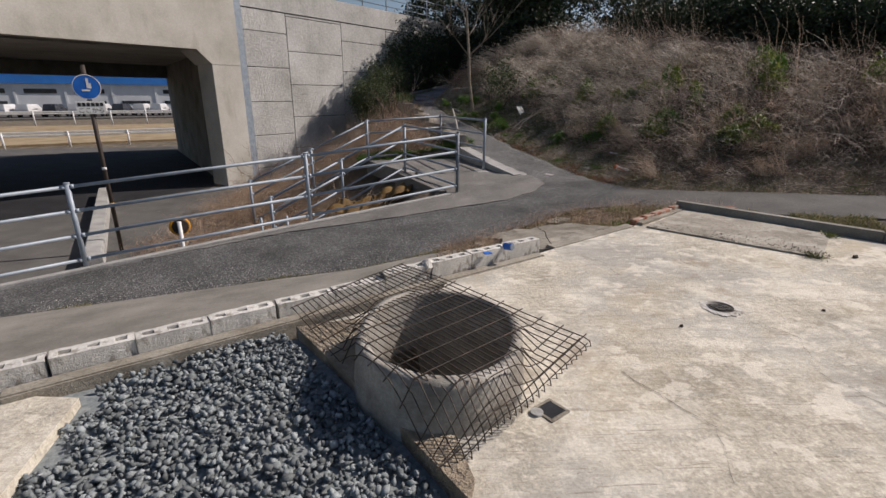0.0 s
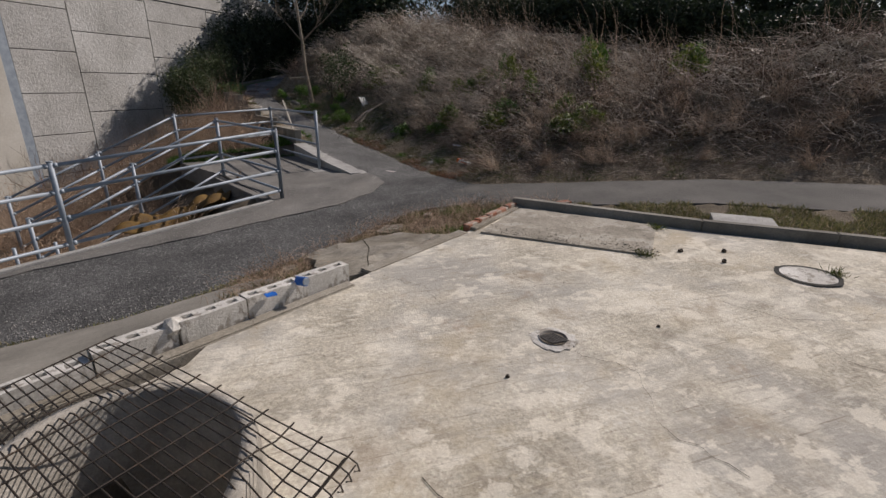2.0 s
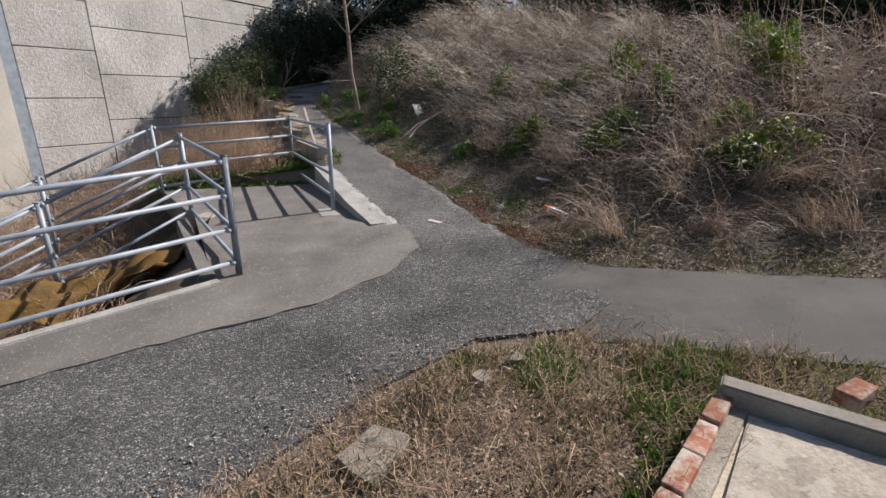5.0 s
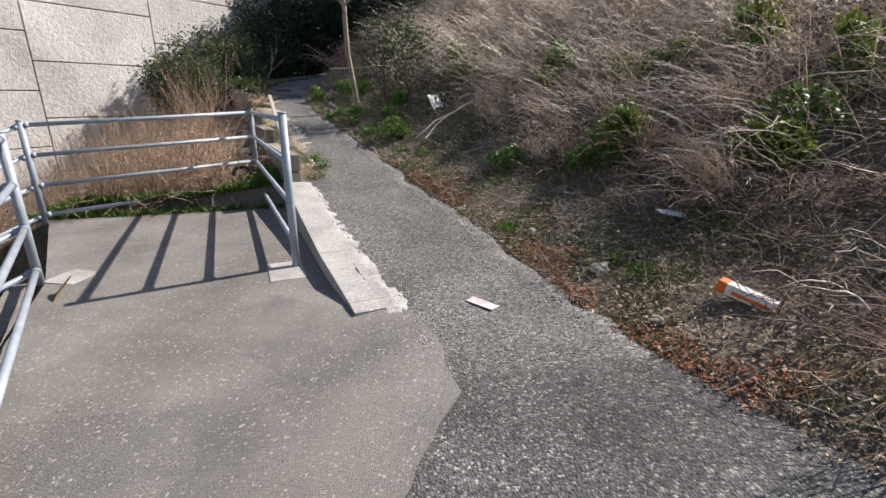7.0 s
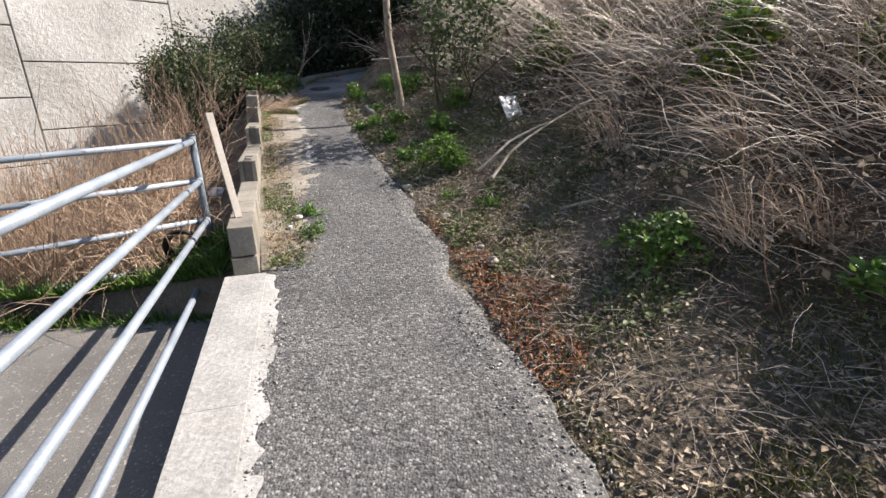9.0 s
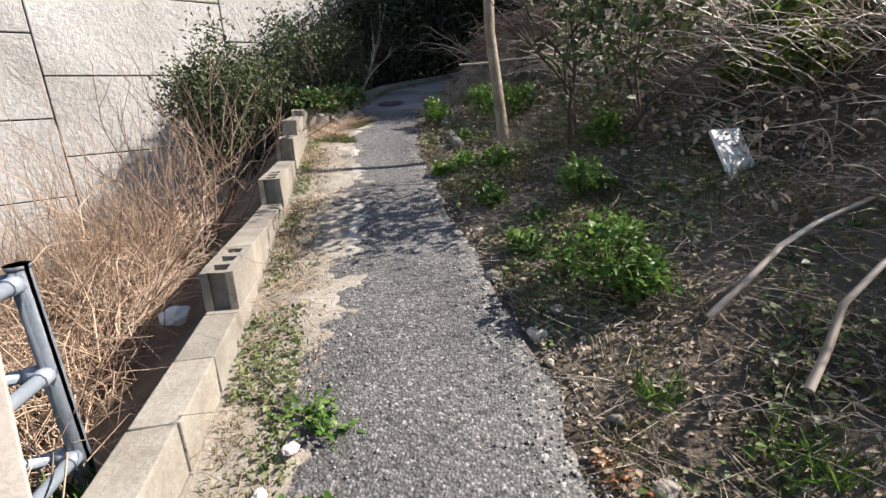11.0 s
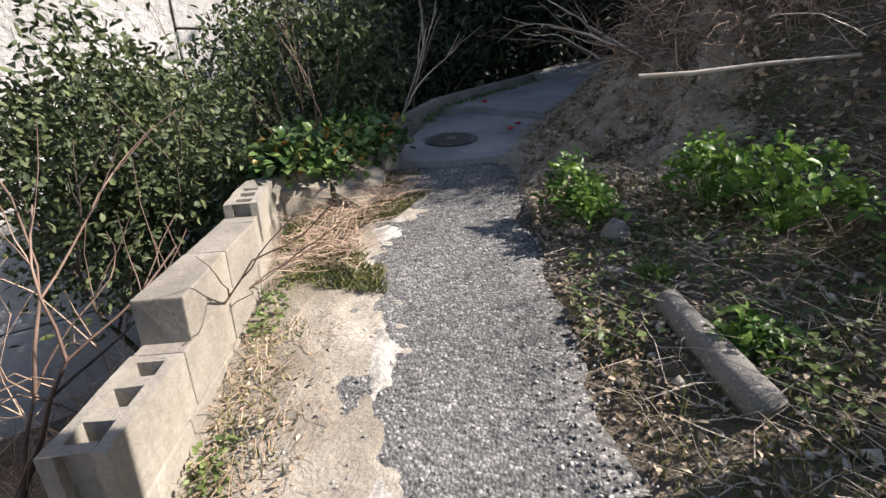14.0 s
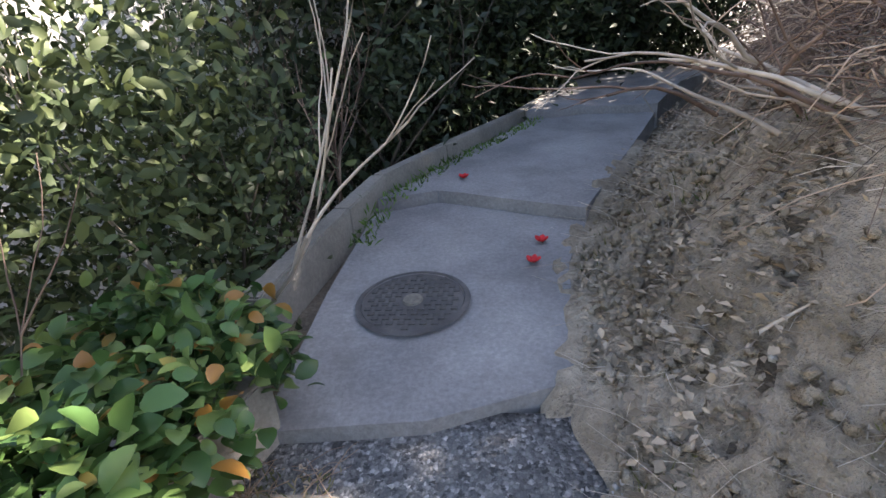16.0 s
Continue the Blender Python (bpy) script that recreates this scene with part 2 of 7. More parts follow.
M_DIRT = surface("pale_crumbling_earth", (0.20, 0.16, 0.11), (0.345, 0.285, 0.21), (0.50, 0.43, 0.335), 3.0, 26, 0.97, 1.0, 0.5, depth=0.05)
M_SAND = surface("pale_worn_mortar", (0.19, 0.168, 0.133), (0.29, 0.263, 0.215), (0.40, 0.372, 0.318), 3, 60, 0.95, 0.8, 0.6,
                 layers=[(2.0, 0.52, 0.66, (0.17, 0.145, 0.105), 0.6, (1, 1, 1), 0)])
M_STEEL = surface("galvanised_paint", (0.22, 0.265, 0.31), (0.29, 0.335, 0.385), (0.36, 0.41, 0.46), 6, 90, 0.5, 0.05, 0.25, metal=0.12, spec=0.5)
M_WIRE = surface("dark_rusty_wire", (0.035, 0.03, 0.026), (0.06, 0.05, 0.042), (0.11, 0.075, 0.05), 12, 120, 0.6, 0.1, metal=0.5)
M_GRAVEL = surface("crushed_blue_stone", (0.13, 0.148, 0.153), (0.20, 0.222, 0.226), (0.29, 0.31, 0.31), 30, 160, 0.85, 0.3, 0.35, island=0.55)
M_PEBBLE = surface("pale_pebbles", (0.24, 0.21, 0.17), (0.34, 0.31, 0.26), (0.46, 0.43, 0.37), 20, 90, 0.9, 0.3, island=0.4)
M_BARK = surface("smooth_pale_bark", (0.17, 0.135, 0.10), (0.26, 0.215, 0.165), (0.36, 0.31, 0.25), 5, 40, 0.9, 0.4, 0.35,
                 layers=[(3.5, 0.55, 0.7, (0.42, 0.38, 0.31), 0.6, (1, 1, 3), 0)])
M_DARKBARK = surface("dark_bark", (0.05, 0.04, 0.03), (0.085, 0.07, 0.054), (0.13, 0.11, 0.085), 5, 40, 0.95, 0.6, 0.4)
M_TWIG = surface("dead_grey_stems", (0.08, 0.05, 0.038), (0.175, 0.118, 0.09), (0.36, 0.265, 0.205), 3, 20, 0.75, 0.0, 0.2, island=0.5)
M_PALETWIG = surface("bleached_stems", (0.30, 0.245, 0.195), (0.46, 0.395, 0.32), (0.64, 0.565, 0.475), 3, 20, 0.45, 0.0, 0.2, island=0.35)
M_REED = surface("dry_straw", (0.24, 0.16, 0.105), (0.39, 0.28, 0.195), (0.57, 0.44, 0.325), 2.5, 20, 0.7, 0.0, 0.2, island=0.4)
M_PALEREED = surface("pale_dry_reed", (0.30, 0.215, 0.15), (0.45, 0.34, 0.25), (0.60, 0.48, 0.37), 2.5, 20, 0.7, 0.0, 0.2, island=0.35)
M_LITTER = surface("dead_leaf_litter", (0.17, 0.125, 0.085), (0.34, 0.27, 0.19), (0.50, 0.42, 0.32), 4, 30, 0.9, 0.0, 0.3, island=0.5)
M_RUSTLEAF = surface("rust_red_litter", (0.16, 0.055, 0.025), (0.28, 0.105, 0.045), (0.38, 0.18, 0.08), 4, 30, 0.9, 0.0, 0.3, island=0.5)
# darker leaf copy: the shade of trees and rear bushes is in its colour
M_SHADELEAF = leafy("shaded_evergreen_leaf", (0.012, 0.022, 0.010), (0.026, 0.042, 0.018), (0.055, 0.078, 0.032), 0.55, 0.12)
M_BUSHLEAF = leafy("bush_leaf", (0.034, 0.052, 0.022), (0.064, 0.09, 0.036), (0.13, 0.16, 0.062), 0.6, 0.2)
M_GREEN = leafy("fresh_green_leaf", (0.055, 0.12, 0.02), (0.10, 0.20, 0.035), (0.19, 0.30, 0.06), 0.45, 0.3)
M_YELLOWGREEN = leafy("yellow_green_leaf", (0.09, 0.14, 0.02), (0.17, 0.23, 0.035), (0.30, 0.34, 0.06), 0.5, 0.3)
M_GLOSSY = leafy("glossy_planter_leaf", (0.04, 0.09, 0.028), (0.10, 0.19, 0.055), (0.22, 0.30, 0.095), 0.3, 0.25, odd=(0.40, 0.20, 0.05))
M_GRASS = leafy("grass_blade", (0.06, 0.095, 0.025), (0.13, 0.155, 0.045), (0.27, 0.24, 0.10), 0.6, 0.3, odd=(0.38, 0.30, 0.18))
M_BRICK = surface("red_brick", (0.20, 0.08, 0.05), (0.30, 0.125, 0.075), (0.38, 0.21, 0.145), 8, 60, 0.92, 0.4, 0.4, island=0.2,
                  layers=[(5, 0.46, 0.56, (0.44, 0.40, 0.34), 0.95, (1, 1, 1), 0)])
M_WHITE = surface("white_glazed", (0.62, 0.62, 0.60), (0.72, 0.72, 0.70), (0.80, 0.80, 0.78), 5, 30, 0.4, 0.05, 0.15)
M_WOOD = surface("grey_weathered_wood", (0.30, 0.27, 0.23), (0.42, 0.38, 0.33), (0.52, 0.48, 0.42), 3, 60, 0.85, 0.2, 0.3)
M_CLOTH = surface("ochre_cloth", (0.06, 0.034, 0.010), (0.125, 0.072, 0.018), (0.20, 0.12, 0.032), 3, 30, 0.75, 0.4, 0.35)
M_BLACK = surface("black_plastic_and_shade", (0.015, 0.015, 0.016), (0.025, 0.025, 0.027), (0.04, 0.04, 0.042), 6, 50, 0.5, 0.05)
M_BLUE = surface("blue_sign_face", (0.01, 0.10, 0.42), (0.015, 0.13, 0.50), (0.02, 0.16, 0.56), 3, 20, 0.4, 0.0, 0.1)
M_ORANGE = surface("amber_plastic", (0.55, 0.22, 0.01), (0.65, 0.28, 0.015), (0.72, 0.34, 0.02), 5, 30, 0.35, 0.0, 0.1)
M_CORAL = surface("orange_red_print", (0.55, 0.10, 0.015), (0.66, 0.14, 0.02), (0.74, 0.19, 0.03), 5, 30, 0.45, 0.0, 0.1)
M_RED = surface("red_petal", (0.45, 0.015, 0.02), (0.6, 0.025, 0.03), (0.7, 0.05, 0.05), 10, 40, 0.6, 0.0, 0.1)
M_CASTIRON = surface("worn_cast_iron", (0.075, 0.07, 0.066), (0.125, 0.117, 0.11), (0.18, 0.168, 0.155), 6, 70, 0.65, 0.3, 0.35, metal=0.4)
M_DARKPAINT = surface("brown_pole_paint", (0.03, 0.022, 0.018), (0.05, 0.038, 0.03), (0.075, 0.058, 0.045), 5, 40, 0.6, 0.1)
M_CLADDING = surface("pale_cladding", (0.50, 0.52, 0.54), (0.58, 0.60, 0.62), (0.66, 0.68, 0.70), 0.3, 4, 0.6, 0.0, 0.1)
M_BLUEBAND = surface("blue_cladding", (0.02, 0.13, 0.42), (0.03, 0.17, 0.50), (0.04, 0.20, 0.55), 0.4, 4, 0.6, 0.0, 0.1)
M_GLASSDARK = surface("dark_window", (0.02, 0.025, 0.03), (0.03, 0.035, 0.04), (0.05, 0.055, 0.06), 1, 8, 0.15, 0.0, 0.1, spec=0.5)
M_CARPAINT = surface("car_paint", (0.50, 0.50, 0.50), (0.62, 0.62, 0.62), (0.70, 0.70, 0.70), 0.6, 4, 0.25, 0.0, 0.05, island=0.0, spec=0.5)
M_CARDARK = surface("dark_car_paint", (0.03, 0.032, 0.036), (0.05, 0.052, 0.058), (0.08, 0.082, 0.09), 0.6, 4, 0.25, 0.0, 0.05, spec=0.5)
M_TYRE = surface("tyre_rubber", (0.015, 0.015, 0.015), (0.022, 0.022, 0.022), (0.03, 0.03, 0.03), 4, 40, 0.8, 0.0)


# ---- lie of the land ----
def zp(y):
    """Height of the climbing path along its line."""
    return np.interp(y, [6, 9, 11, 13, 14.5, 16.1, 18.2, 19.85, 21.2, 22.5, 25, 40],
                     [-0.16, -0.10, -0.02, 0.13, 0.33, 0.583, 0.885, 1.12, 1.30, 1.46, 1.75, 3.0])


def edge_l(y):
    """Left edge of the climbing path."""
    return np.interp(y, [9.0, 9.83, 13.1, 14.68, 16.05, 17.07, 18.32, 18.82, 19.5, 20.0, 21.4, 22.0, 23.2, 25, 40],
                     [2.45, 2.26, 1.38, 0.82, 0.38, 0.02, -0.39, -0.60, -0.42, -0.26, -0.28, -0.05, 0.62, 1.3, 15])


def edge_r(y):
    """Right edge of the climbing path."""
    return np.interp(y, [8.5, 9.4, 10.4, 11.5, 13.0, 14.5, 16.0, 18.0, 19.2, 20.1, 20.8, 21.25, 22.8, 24.6, 40],
                     [3.6, 3.40, 3.26, 3.05, 2.68, 2.22, 1.66, 1.0, 0.78, 0.64, 0.69, 0.85, 1.55, 2.35, 16])


def road_far(x):
    """Far edge of the side road, y over x."""
    return np.interp(x, [3.4, 3.9, 5.9, 7.0, 8.3, 12, 60], [8.7, 8.05, 7.15, 6.6, 5.5, 2.4, -40])


def lowland(x, y):
    """The plane of the paved strip along the railing."""
    return -0.434 + 0.067 * x + 0.0179 * y


def smooth(a, b, v):
    t = np.clip((v - a) / (b - a), 0, 1)
    return t * t * (3 - 2 * t)


def rail_side(x, y):
    """Signed distance behind the railing's kerb (positive: beyond it, away from the yard)."""
    return (-(x - 0.60) * 0.5010 + (y - 8.66) * 0.8654)


FOOT = [(16, 40), (2.35, 24.6), (1.55, 22.8), (0.85, 21.25), (0.69, 20.8), (0.64, 20.1), (0.78, 19.2), (1.0, 18.0), (1.66, 16.0), (2.22, 14.5), (2.68, 13.0), (3.05, 11.5),
        (3.26, 10.4), (3.40, 9.4), (3.6, 8.6), (3.95, 8.05), (5.9, 7.15), (7.0, 6.6), (8.3, 5.5), (12, 2.4), (60, -40)]


def bank_d(x, y):
    """Distance into the bank from its foot beside the path and the side road; 0 outside it."""
    x, y = np.asarray(x, float), np.asarray(y, float)
    best = np.full(np.broadcast(x, y).shape, 1e9)
    for (x0, y0), (x1, y1) in zip(FOOT, FOOT[1:]):
        dx, dy = x1 - x0, y1 - y0
        t = np.clip(((x - x0) * dx + (y - y0) * dy) / (dx * dx + dy * dy), 0, 1)
        best = np.minimum(best, np.hypot(x - x0 - t * dx, y - y0 - t * dy))
    inside = (x > edge_r(y)) & (y > road_far(x))
    return np.where(inside, best, 0.0)


def ground_z(x, y):
    """Height of the bare ground at a place."""
    x, y = np.asarray(x, float), np.asarray(y, float)
    low = lowland(x, y)
    climb = zp(y)
    up = smooth(8.5, 10.5, y)
    base = low * (1 - up) + climb * up
    d = bank_d(x, y)
    steep = smooth(19.3, 20.4, y)
    soft = 0.24 * np.minimum(d, 0.9) + 0.42 * np.maximum(d - 0.9, 0)
    sharp = 0.86 * np.minimum(np.maximum(d - 0.02, 0), 1.25) + 0.36 * np.maximum(d - 1.27, 0)
    bank = np.minimum(soft * (1 - steep) + sharp * steep, 1.75 + 0.45 * smooth(11.5, 15, y) + 0.03 * d)
    z = base + bank
    # the ditch and the low road left of the climb and behind the railing
    left = edge_l(y) - x
    beyond = rail_side(x, y)
    hole = np.clip(left - 0.25, 0, 1.0) * smooth(13.0, 13.6, y)
    fall = hole * (0.45 + 0.3 * smooth(15, 18, y))
    fall = fall + np.clip(left - 1.2, 0, 4) * 0.30 * smooth(13.0, 14, y)
    z = np.where((y > 9.0) & (left > 0), z - fall, z)
    land = (y < 13.2) & (beyond > 0.05) & (left > 0)
    deep = np.clip((0.35 - x - 0.10 * (y - 9)) / 2.2, 0, 1)
    flat = np.where(y > 9.0, -0.16, low)
    z = np.where(land, flat - 1.25 * deep * smooth(0.05, 1.0, beyond), z)
    far_low = np.clip((-1.2 - x) / 3.0, 0, 1)
    z = np.where((beyond > 0.05) & (left > 0), np.minimum(z, z * (1 - far_low) + (-1.62) * far_low), z)
    return z
# ---- end of the land ----



# ---- mesh tools ----
def fast_mesh(name, verts, faces, material, smooth_faces=False):
    """A mesh from arrays; every face has the same number of corners."""
    verts, faces = np.asarray(verts, np.float32), np.asarray(faces, np.int32)
    me = bpy.data.meshes.new(name)
    n, k = faces.shape
    me.vertices.add(len(verts))
    me.vertices.foreach_set("co", verts.ravel())
    me.loops.add(n * k)
    me.loops.foreach_set("vertex_index", faces.ravel())
    me.polygons.add(n)
    me.polygons.foreach_set("loop_start", np.arange(0, n * k, k, dtype=np.int32))
    if smooth_faces:
        me.polygons.foreach_set("use_smooth", np.ones(n, bool))
    me.materials.append(material)
    me.update(calc_edges=True)
    me.validate()
    return me


def part(name, bm, material, parent=None, label="", smooth_faces=False):
    """Link a bmesh as one mesh object, under its thing if one is given."""
    me = bpy.data.meshes.new(name)
    if smooth_faces:
        for f in bm.faces:
            f.smooth = True
    bm.to_mesh(me)
    bm.free()
    me.materials.append(material)
    ob = new(name, me)
    if parent:
        ob.parent = parent
        ob.matrix_parent_inverse = parent.matrix_basis.inverted()
    if label:
        tagged(ob, label)
    return ob


def child(name, me, parent, m=None, label=""):
    ob = new(name, me)
    if m is not None:
        ob.matrix_basis = m
    if parent:
        ob.parent = parent
        ob.matrix_parent_inverse = parent.matrix_basis.inverted()
    if label:
        tagged(ob, label)
    return ob


def thing(name, place, label, category, group="", kind=""):
    ob = new(name)
    ob.empty_display_size = 0.1
    ob.matrix_basis = Matrix.Translation(place)
    return tagged(ob, label, category, group, kind)


def add_box(bm, m, sx, sy, sz, bevel=0.0, rough=0.0):
    """A box standing on the pose m, centred in x and y; optional bevel and uneven corners."""
    made = bmesh.ops.create_cube(bm, size=1, matrix=m @ Matrix.Translation((0, 0, sz / 2)) @ Matrix.Diagonal((sx, sy, sz, 1)))
    vs = made["verts"]
    if rough:
        for v in vs:
            v.co += Vector((random.uniform(-rough, rough), random.uniform(-rough, rough), random.uniform(-rough, rough)))
    if bevel:
        edges = list({e for v in vs for e in v.link_edges})
        bmesh.ops.bevel(bm, geom=edges, offset=bevel, segments=2, affect="EDGES", profile=0.6)


def box(name, m, sx, sy, sz, material, parent=None, label="", bevel=0.0, rough=0.0):
    bm = bmesh.new()
    add_box(bm, m, sx, sy, sz, bevel, rough)
    return part(name, bm, material, parent, label)


def add_pipe(bm, a, b, r, sides=10, r2=None):
    a, b = Vector(a), Vector(b)
    d = b - a
    m = Matrix.Translation((a + b) / 2) @ d.to_track_quat("Z", "Y").to_matrix().to_4x4()
    bmesh.ops.create_cone(bm, cap_ends=True, segments=sides, radius1=r, radius2=r if r2 is None else r2, depth=d.length, matrix=m)


def pipe(name, a, b, r, material, parent=None, sides=10, label="", r2=None):
    bm = bmesh.new()
    add_pipe(bm, a, b, r, sides, r2)
    ob = part(name, bm, material, parent, label)
    for p in ob.data.polygons:
        p.use_smooth = len(p.vertices) == 4
    return ob


def prism(name, outline, z_top, z_low, material, parent=None, label="", cell=0.0, bevel=0.0):
    """A slab over a plan outline; z_top is a number or a function of place, z_low likewise (or a thickness below the top)."""
    bm = bmesh.new()
    top = z_top if callable(z_top) else (lambda x, y: z_top)
    low = z_low if callable(z_low) else (lambda x, y: z_low)
    vs = [bm.verts.new((x, y, 0)) for x, y in outline]
    f = bm.faces.new(vs)
    if f.normal.z < 0:
        f.normal_flip()
    bm.normal_update()
    if f.normal.z < 0:
        f.normal_flip()
    if cell:
        xs, ys = [p[0] for p in outline], [p[1] for p in outline]
        for axis, lo, hi in (((1, 0, 0), min(xs), max(xs)), ((0, 1, 0), min(ys), max(ys))):
            v = lo + cell
            while v < hi:
                geom = bm.verts[:] + bm.edges[:] + bm.faces[:]
                bmesh.ops.bisect_plane(bm, geom=geom, plane_co=Vector(axis) * v, plane_no=axis, dist=1e-5)
                v += cell
    made = bmesh.ops.extrude_face_region(bm, geom=bm.faces[:])
    raised = {g for g in made["geom"] if isinstance(g, bmesh.types.BMVert)}
    for v in bm.verts:
        v.co.z = float(top(v.co.x, v.co.y)) if v in raised else float(low(v.co.x, v.co.y))
    bmesh.ops.recalc_face_normals(bm, faces=bm.faces[:])
    return part(name, bm, material, parent, label)


def tubes(paths, radii, sides=3):
    """Arrays for many tapering stems. paths: (n, k, 3); radii: (n, k)."""
    paths, radii = np.asarray(paths, float), np.asarray(radii, float)
    n, k, _ = paths.shape
    d = np.gradient(paths, axis=1)
    d /= np.linalg.norm(d, axis=2, keepdims=True) + 1e-9
    ref = np.where(np.abs(d[..., 2:]) < 0.9, np.array([0, 0, 1.0]), np.array([1.0, 0, 0]))
    u = np.cross(d, ref)
    u /= np.linalg.norm(u, axis=2, keepdims=True) + 1e-9
    w = np.cross(d, u)
    ang = np.arange(sides) * 2 * np.pi / sides
    ring = (u[:, :, None] * np.cos(ang)[None, None, :, None] + w[:, :, None] * np.sin(ang)[None, None, :, None]) * radii[:, :, None, None]
    verts = (paths[:, :, None] + ring).reshape(-1, 3)
    i = np.arange(n)[:, None, None] * k * sides + np.arange(k - 1)[None, :, None] * sides
    s, t = np.arange(sides)[None, None, :], (np.arange(sides)[None, None, :] + 1) % sides
    faces = np.stack([i + s, i + t, i + sides + t, i + sides + s], -1).reshape(-1, 4)
    return verts, faces


def leaf_arrays(centres, along, normal, length, width):
    """Arrays for many folded leaves of two quads each: a pointed blade with a raised midrib."""
    n = len(centres)
    along = along / (np.linalg.norm(along, axis=1, keepdims=True) + 1e-9)
    side = np.cross(normal, along)
    side /= np.linalg.norm(side, axis=1, keepdims=True) + 1e-9
    up = np.cross(along, side)
    L, W = np.broadcast_to(length, (n,))[:, None], np.broadcast_to(width, (n,))[:, None]
    base, tip = centres - along * L * 0.5, centres + along * L * 0.5 - up * L * 0.10
    left, right = centres + side * W * 0.5 + up * W * 0.18, centres - side * W * 0.5 + up * W * 0.18
    verts = np.stack([base, left, tip, right], 1).reshape(-1, 3)
    o = np.arange(n)[:, None] * 4
    faces = np.concatenate([o + np.array([[0, 1, 2]]), o + np.array([[0, 2, 3]])], 1).reshape(-1, 3)
    return verts, faces


def round_leaves(centres, along, normal, length, width, fine=False):
    """Arrays for many oval leaves: two rounded halves folded at the midrib, the tip bent down."""
    n = len(centres)
    along = along / (np.linalg.norm(along, axis=1, keepdims=True) + 1e-9)
    side = np.cross(normal, along)
    side /= np.linalg.norm(side, axis=1, keepdims=True) + 1e-9
    up = np.cross(along, side)
    L, W = np.broadcast_to(length, (n,))[:, None], np.broadcast_to(width, (n,))[:, None]
    rows = []
    shape = ((-0.5, 0.10), (-0.36, 0.66), (-0.1, 1.0), (0.18, 0.92), (0.38, 0.52), (0.5, 0.06)) if fine else ((-0.5, 0.12), (-0.2, 0.95), (0.22, 0.86), (0.5, 0.08))
    for s, w in shape:
        mid = centres + along * L * s - up * L * 0.45 * (s + 0.1) ** 2
        rows += [mid + side * W * w * 0.5 + up * W * w * 0.14, mid, mid - side * W * w * 0.5 + up * W * w * 0.14]
    verts = np.stack(rows, 1).reshape(-1, 3)
    o = np.arange(n)[:, None, None] * 3 * len(shape)
    quad = np.array([[3 * r + c, 3 * r + c + 1, 3 * r + c + 4, 3 * r + c + 3] for r in range(len(shape) - 1) for c in range(2)])
    return verts, (o + quad[None]).reshape(-1, 4)


RNG = np.random.default_rng(7)


def unit(n):
    v = RNG.normal(size=(n, 3))
    return v / np.linalg.norm(v, axis=1, keepdims=True)


def joined(arrays):
    vs, fs, o = [], [], 0
    for v, f in arrays:
        vs.append(v)
        fs.append(f + o)
        o += len(v)
    return np.concatenate(vs), np.concatenate(fs)




# ---- ground ----
def grid_axis(lo, hi, near_lo, near_hi, fine, coarse):
    return np.unique(np.concatenate([np.arange(lo, near_lo, coarse), np.arange(near_lo, near_hi, fine), np.arange(near_hi, hi + coarse, coarse)]))


def lumps(x, y, s, a):
    """Gentle unevenness of the earth."""
    return a * (np.sin(x * 2.1 * s + 1.3) * np.sin(y * 1.7 * s + 0.4) + 0.6 * np.sin(x * 4.3 * s + y * 3.1 * s) + 0.4 * np.sin(y * 6.7 * s - x * 5.1 * s))


def earth_z(x, y):
    """Ground with its lumps, and cut down under the yard."""
    z = ground_z(x, y)
    d = bank_d(x, y)
    z = z + lumps(x, y, 1.0, 0.03) * np.clip(d, 0, 1) - 0.02
    z = z + (0.23 * np.sin(x * 2.9 + 1.1 * np.sin(y * 1.3)) * np.sin(y * 3.3 + np.sin(x)) + 0.08 * np.sin(x * 5.9 + y * 2.1)) * np.clip(d - 1.2, 0, 1)
    yard = (rail_side(x, y) < -2.0)
    inside = yard & (y < road_near(x))
    z = np.where(inside, yard_z(x, y), z)
    return np.where(((x - 0.165) / 0.36) ** 2 + ((y - 2.43) / 0.46) ** 2 < 1, -1.3, z)


def road_near(x):
    return np.interp(x, [-60, -4.2, -1.76, -0.6, 0.9, 2.3, 3.2, 4.57, 6.04, 7.2, 12, 60], [-10, 4.55, 5.0, 5.2, 5.9, 6.9, 6.95, 6.3, 5.55, 4.5, 0.6, -46])


def yard_z(x, y):
    """The ground between the paving and the slab, and under the slab."""
    off = (y - 2.36) * 0.857 - (x + 2.1) * 0.515          # distance outside the block wall
    near = road_near(x) - y
    a = lowland(x, y) + 0.004
    b = 0.025 * y - 0.06
    t = np.clip(near / np.maximum(near + np.maximum(off, 0), 0.05), 0, 1)
    z = a * (1 - t) + b * t
    z = np.where((off < 0.05) & (x < 5.2), -0.10 + 0.015 * y, z)
    behind = (x - 3.4) * 0.70 + (y - 5.95) * 0.71 > 0.05
    return np.where(behind & (x > 3.2), a + 0.02, z)


gx = grid_axis(-200, 200, -7, 12, 0.14, 8)
gy = grid_axis(-150, 260, -4, 27, 0.14, 8)
X, Y = np.meshgrid(gx, gy)
Z = earth_z(X, Y)
far = np.clip((np.hypot(X, Y - 10) - 45) / 25, 0, 1)
Z = np.where(far > 0, Z * (1 - far) - 2.1 * far, Z)
nx, ny = len(gx), len(gy)
i = (np.arange(ny - 1)[:, None] * nx + np.arange(nx - 1)[None, :]).ravel()
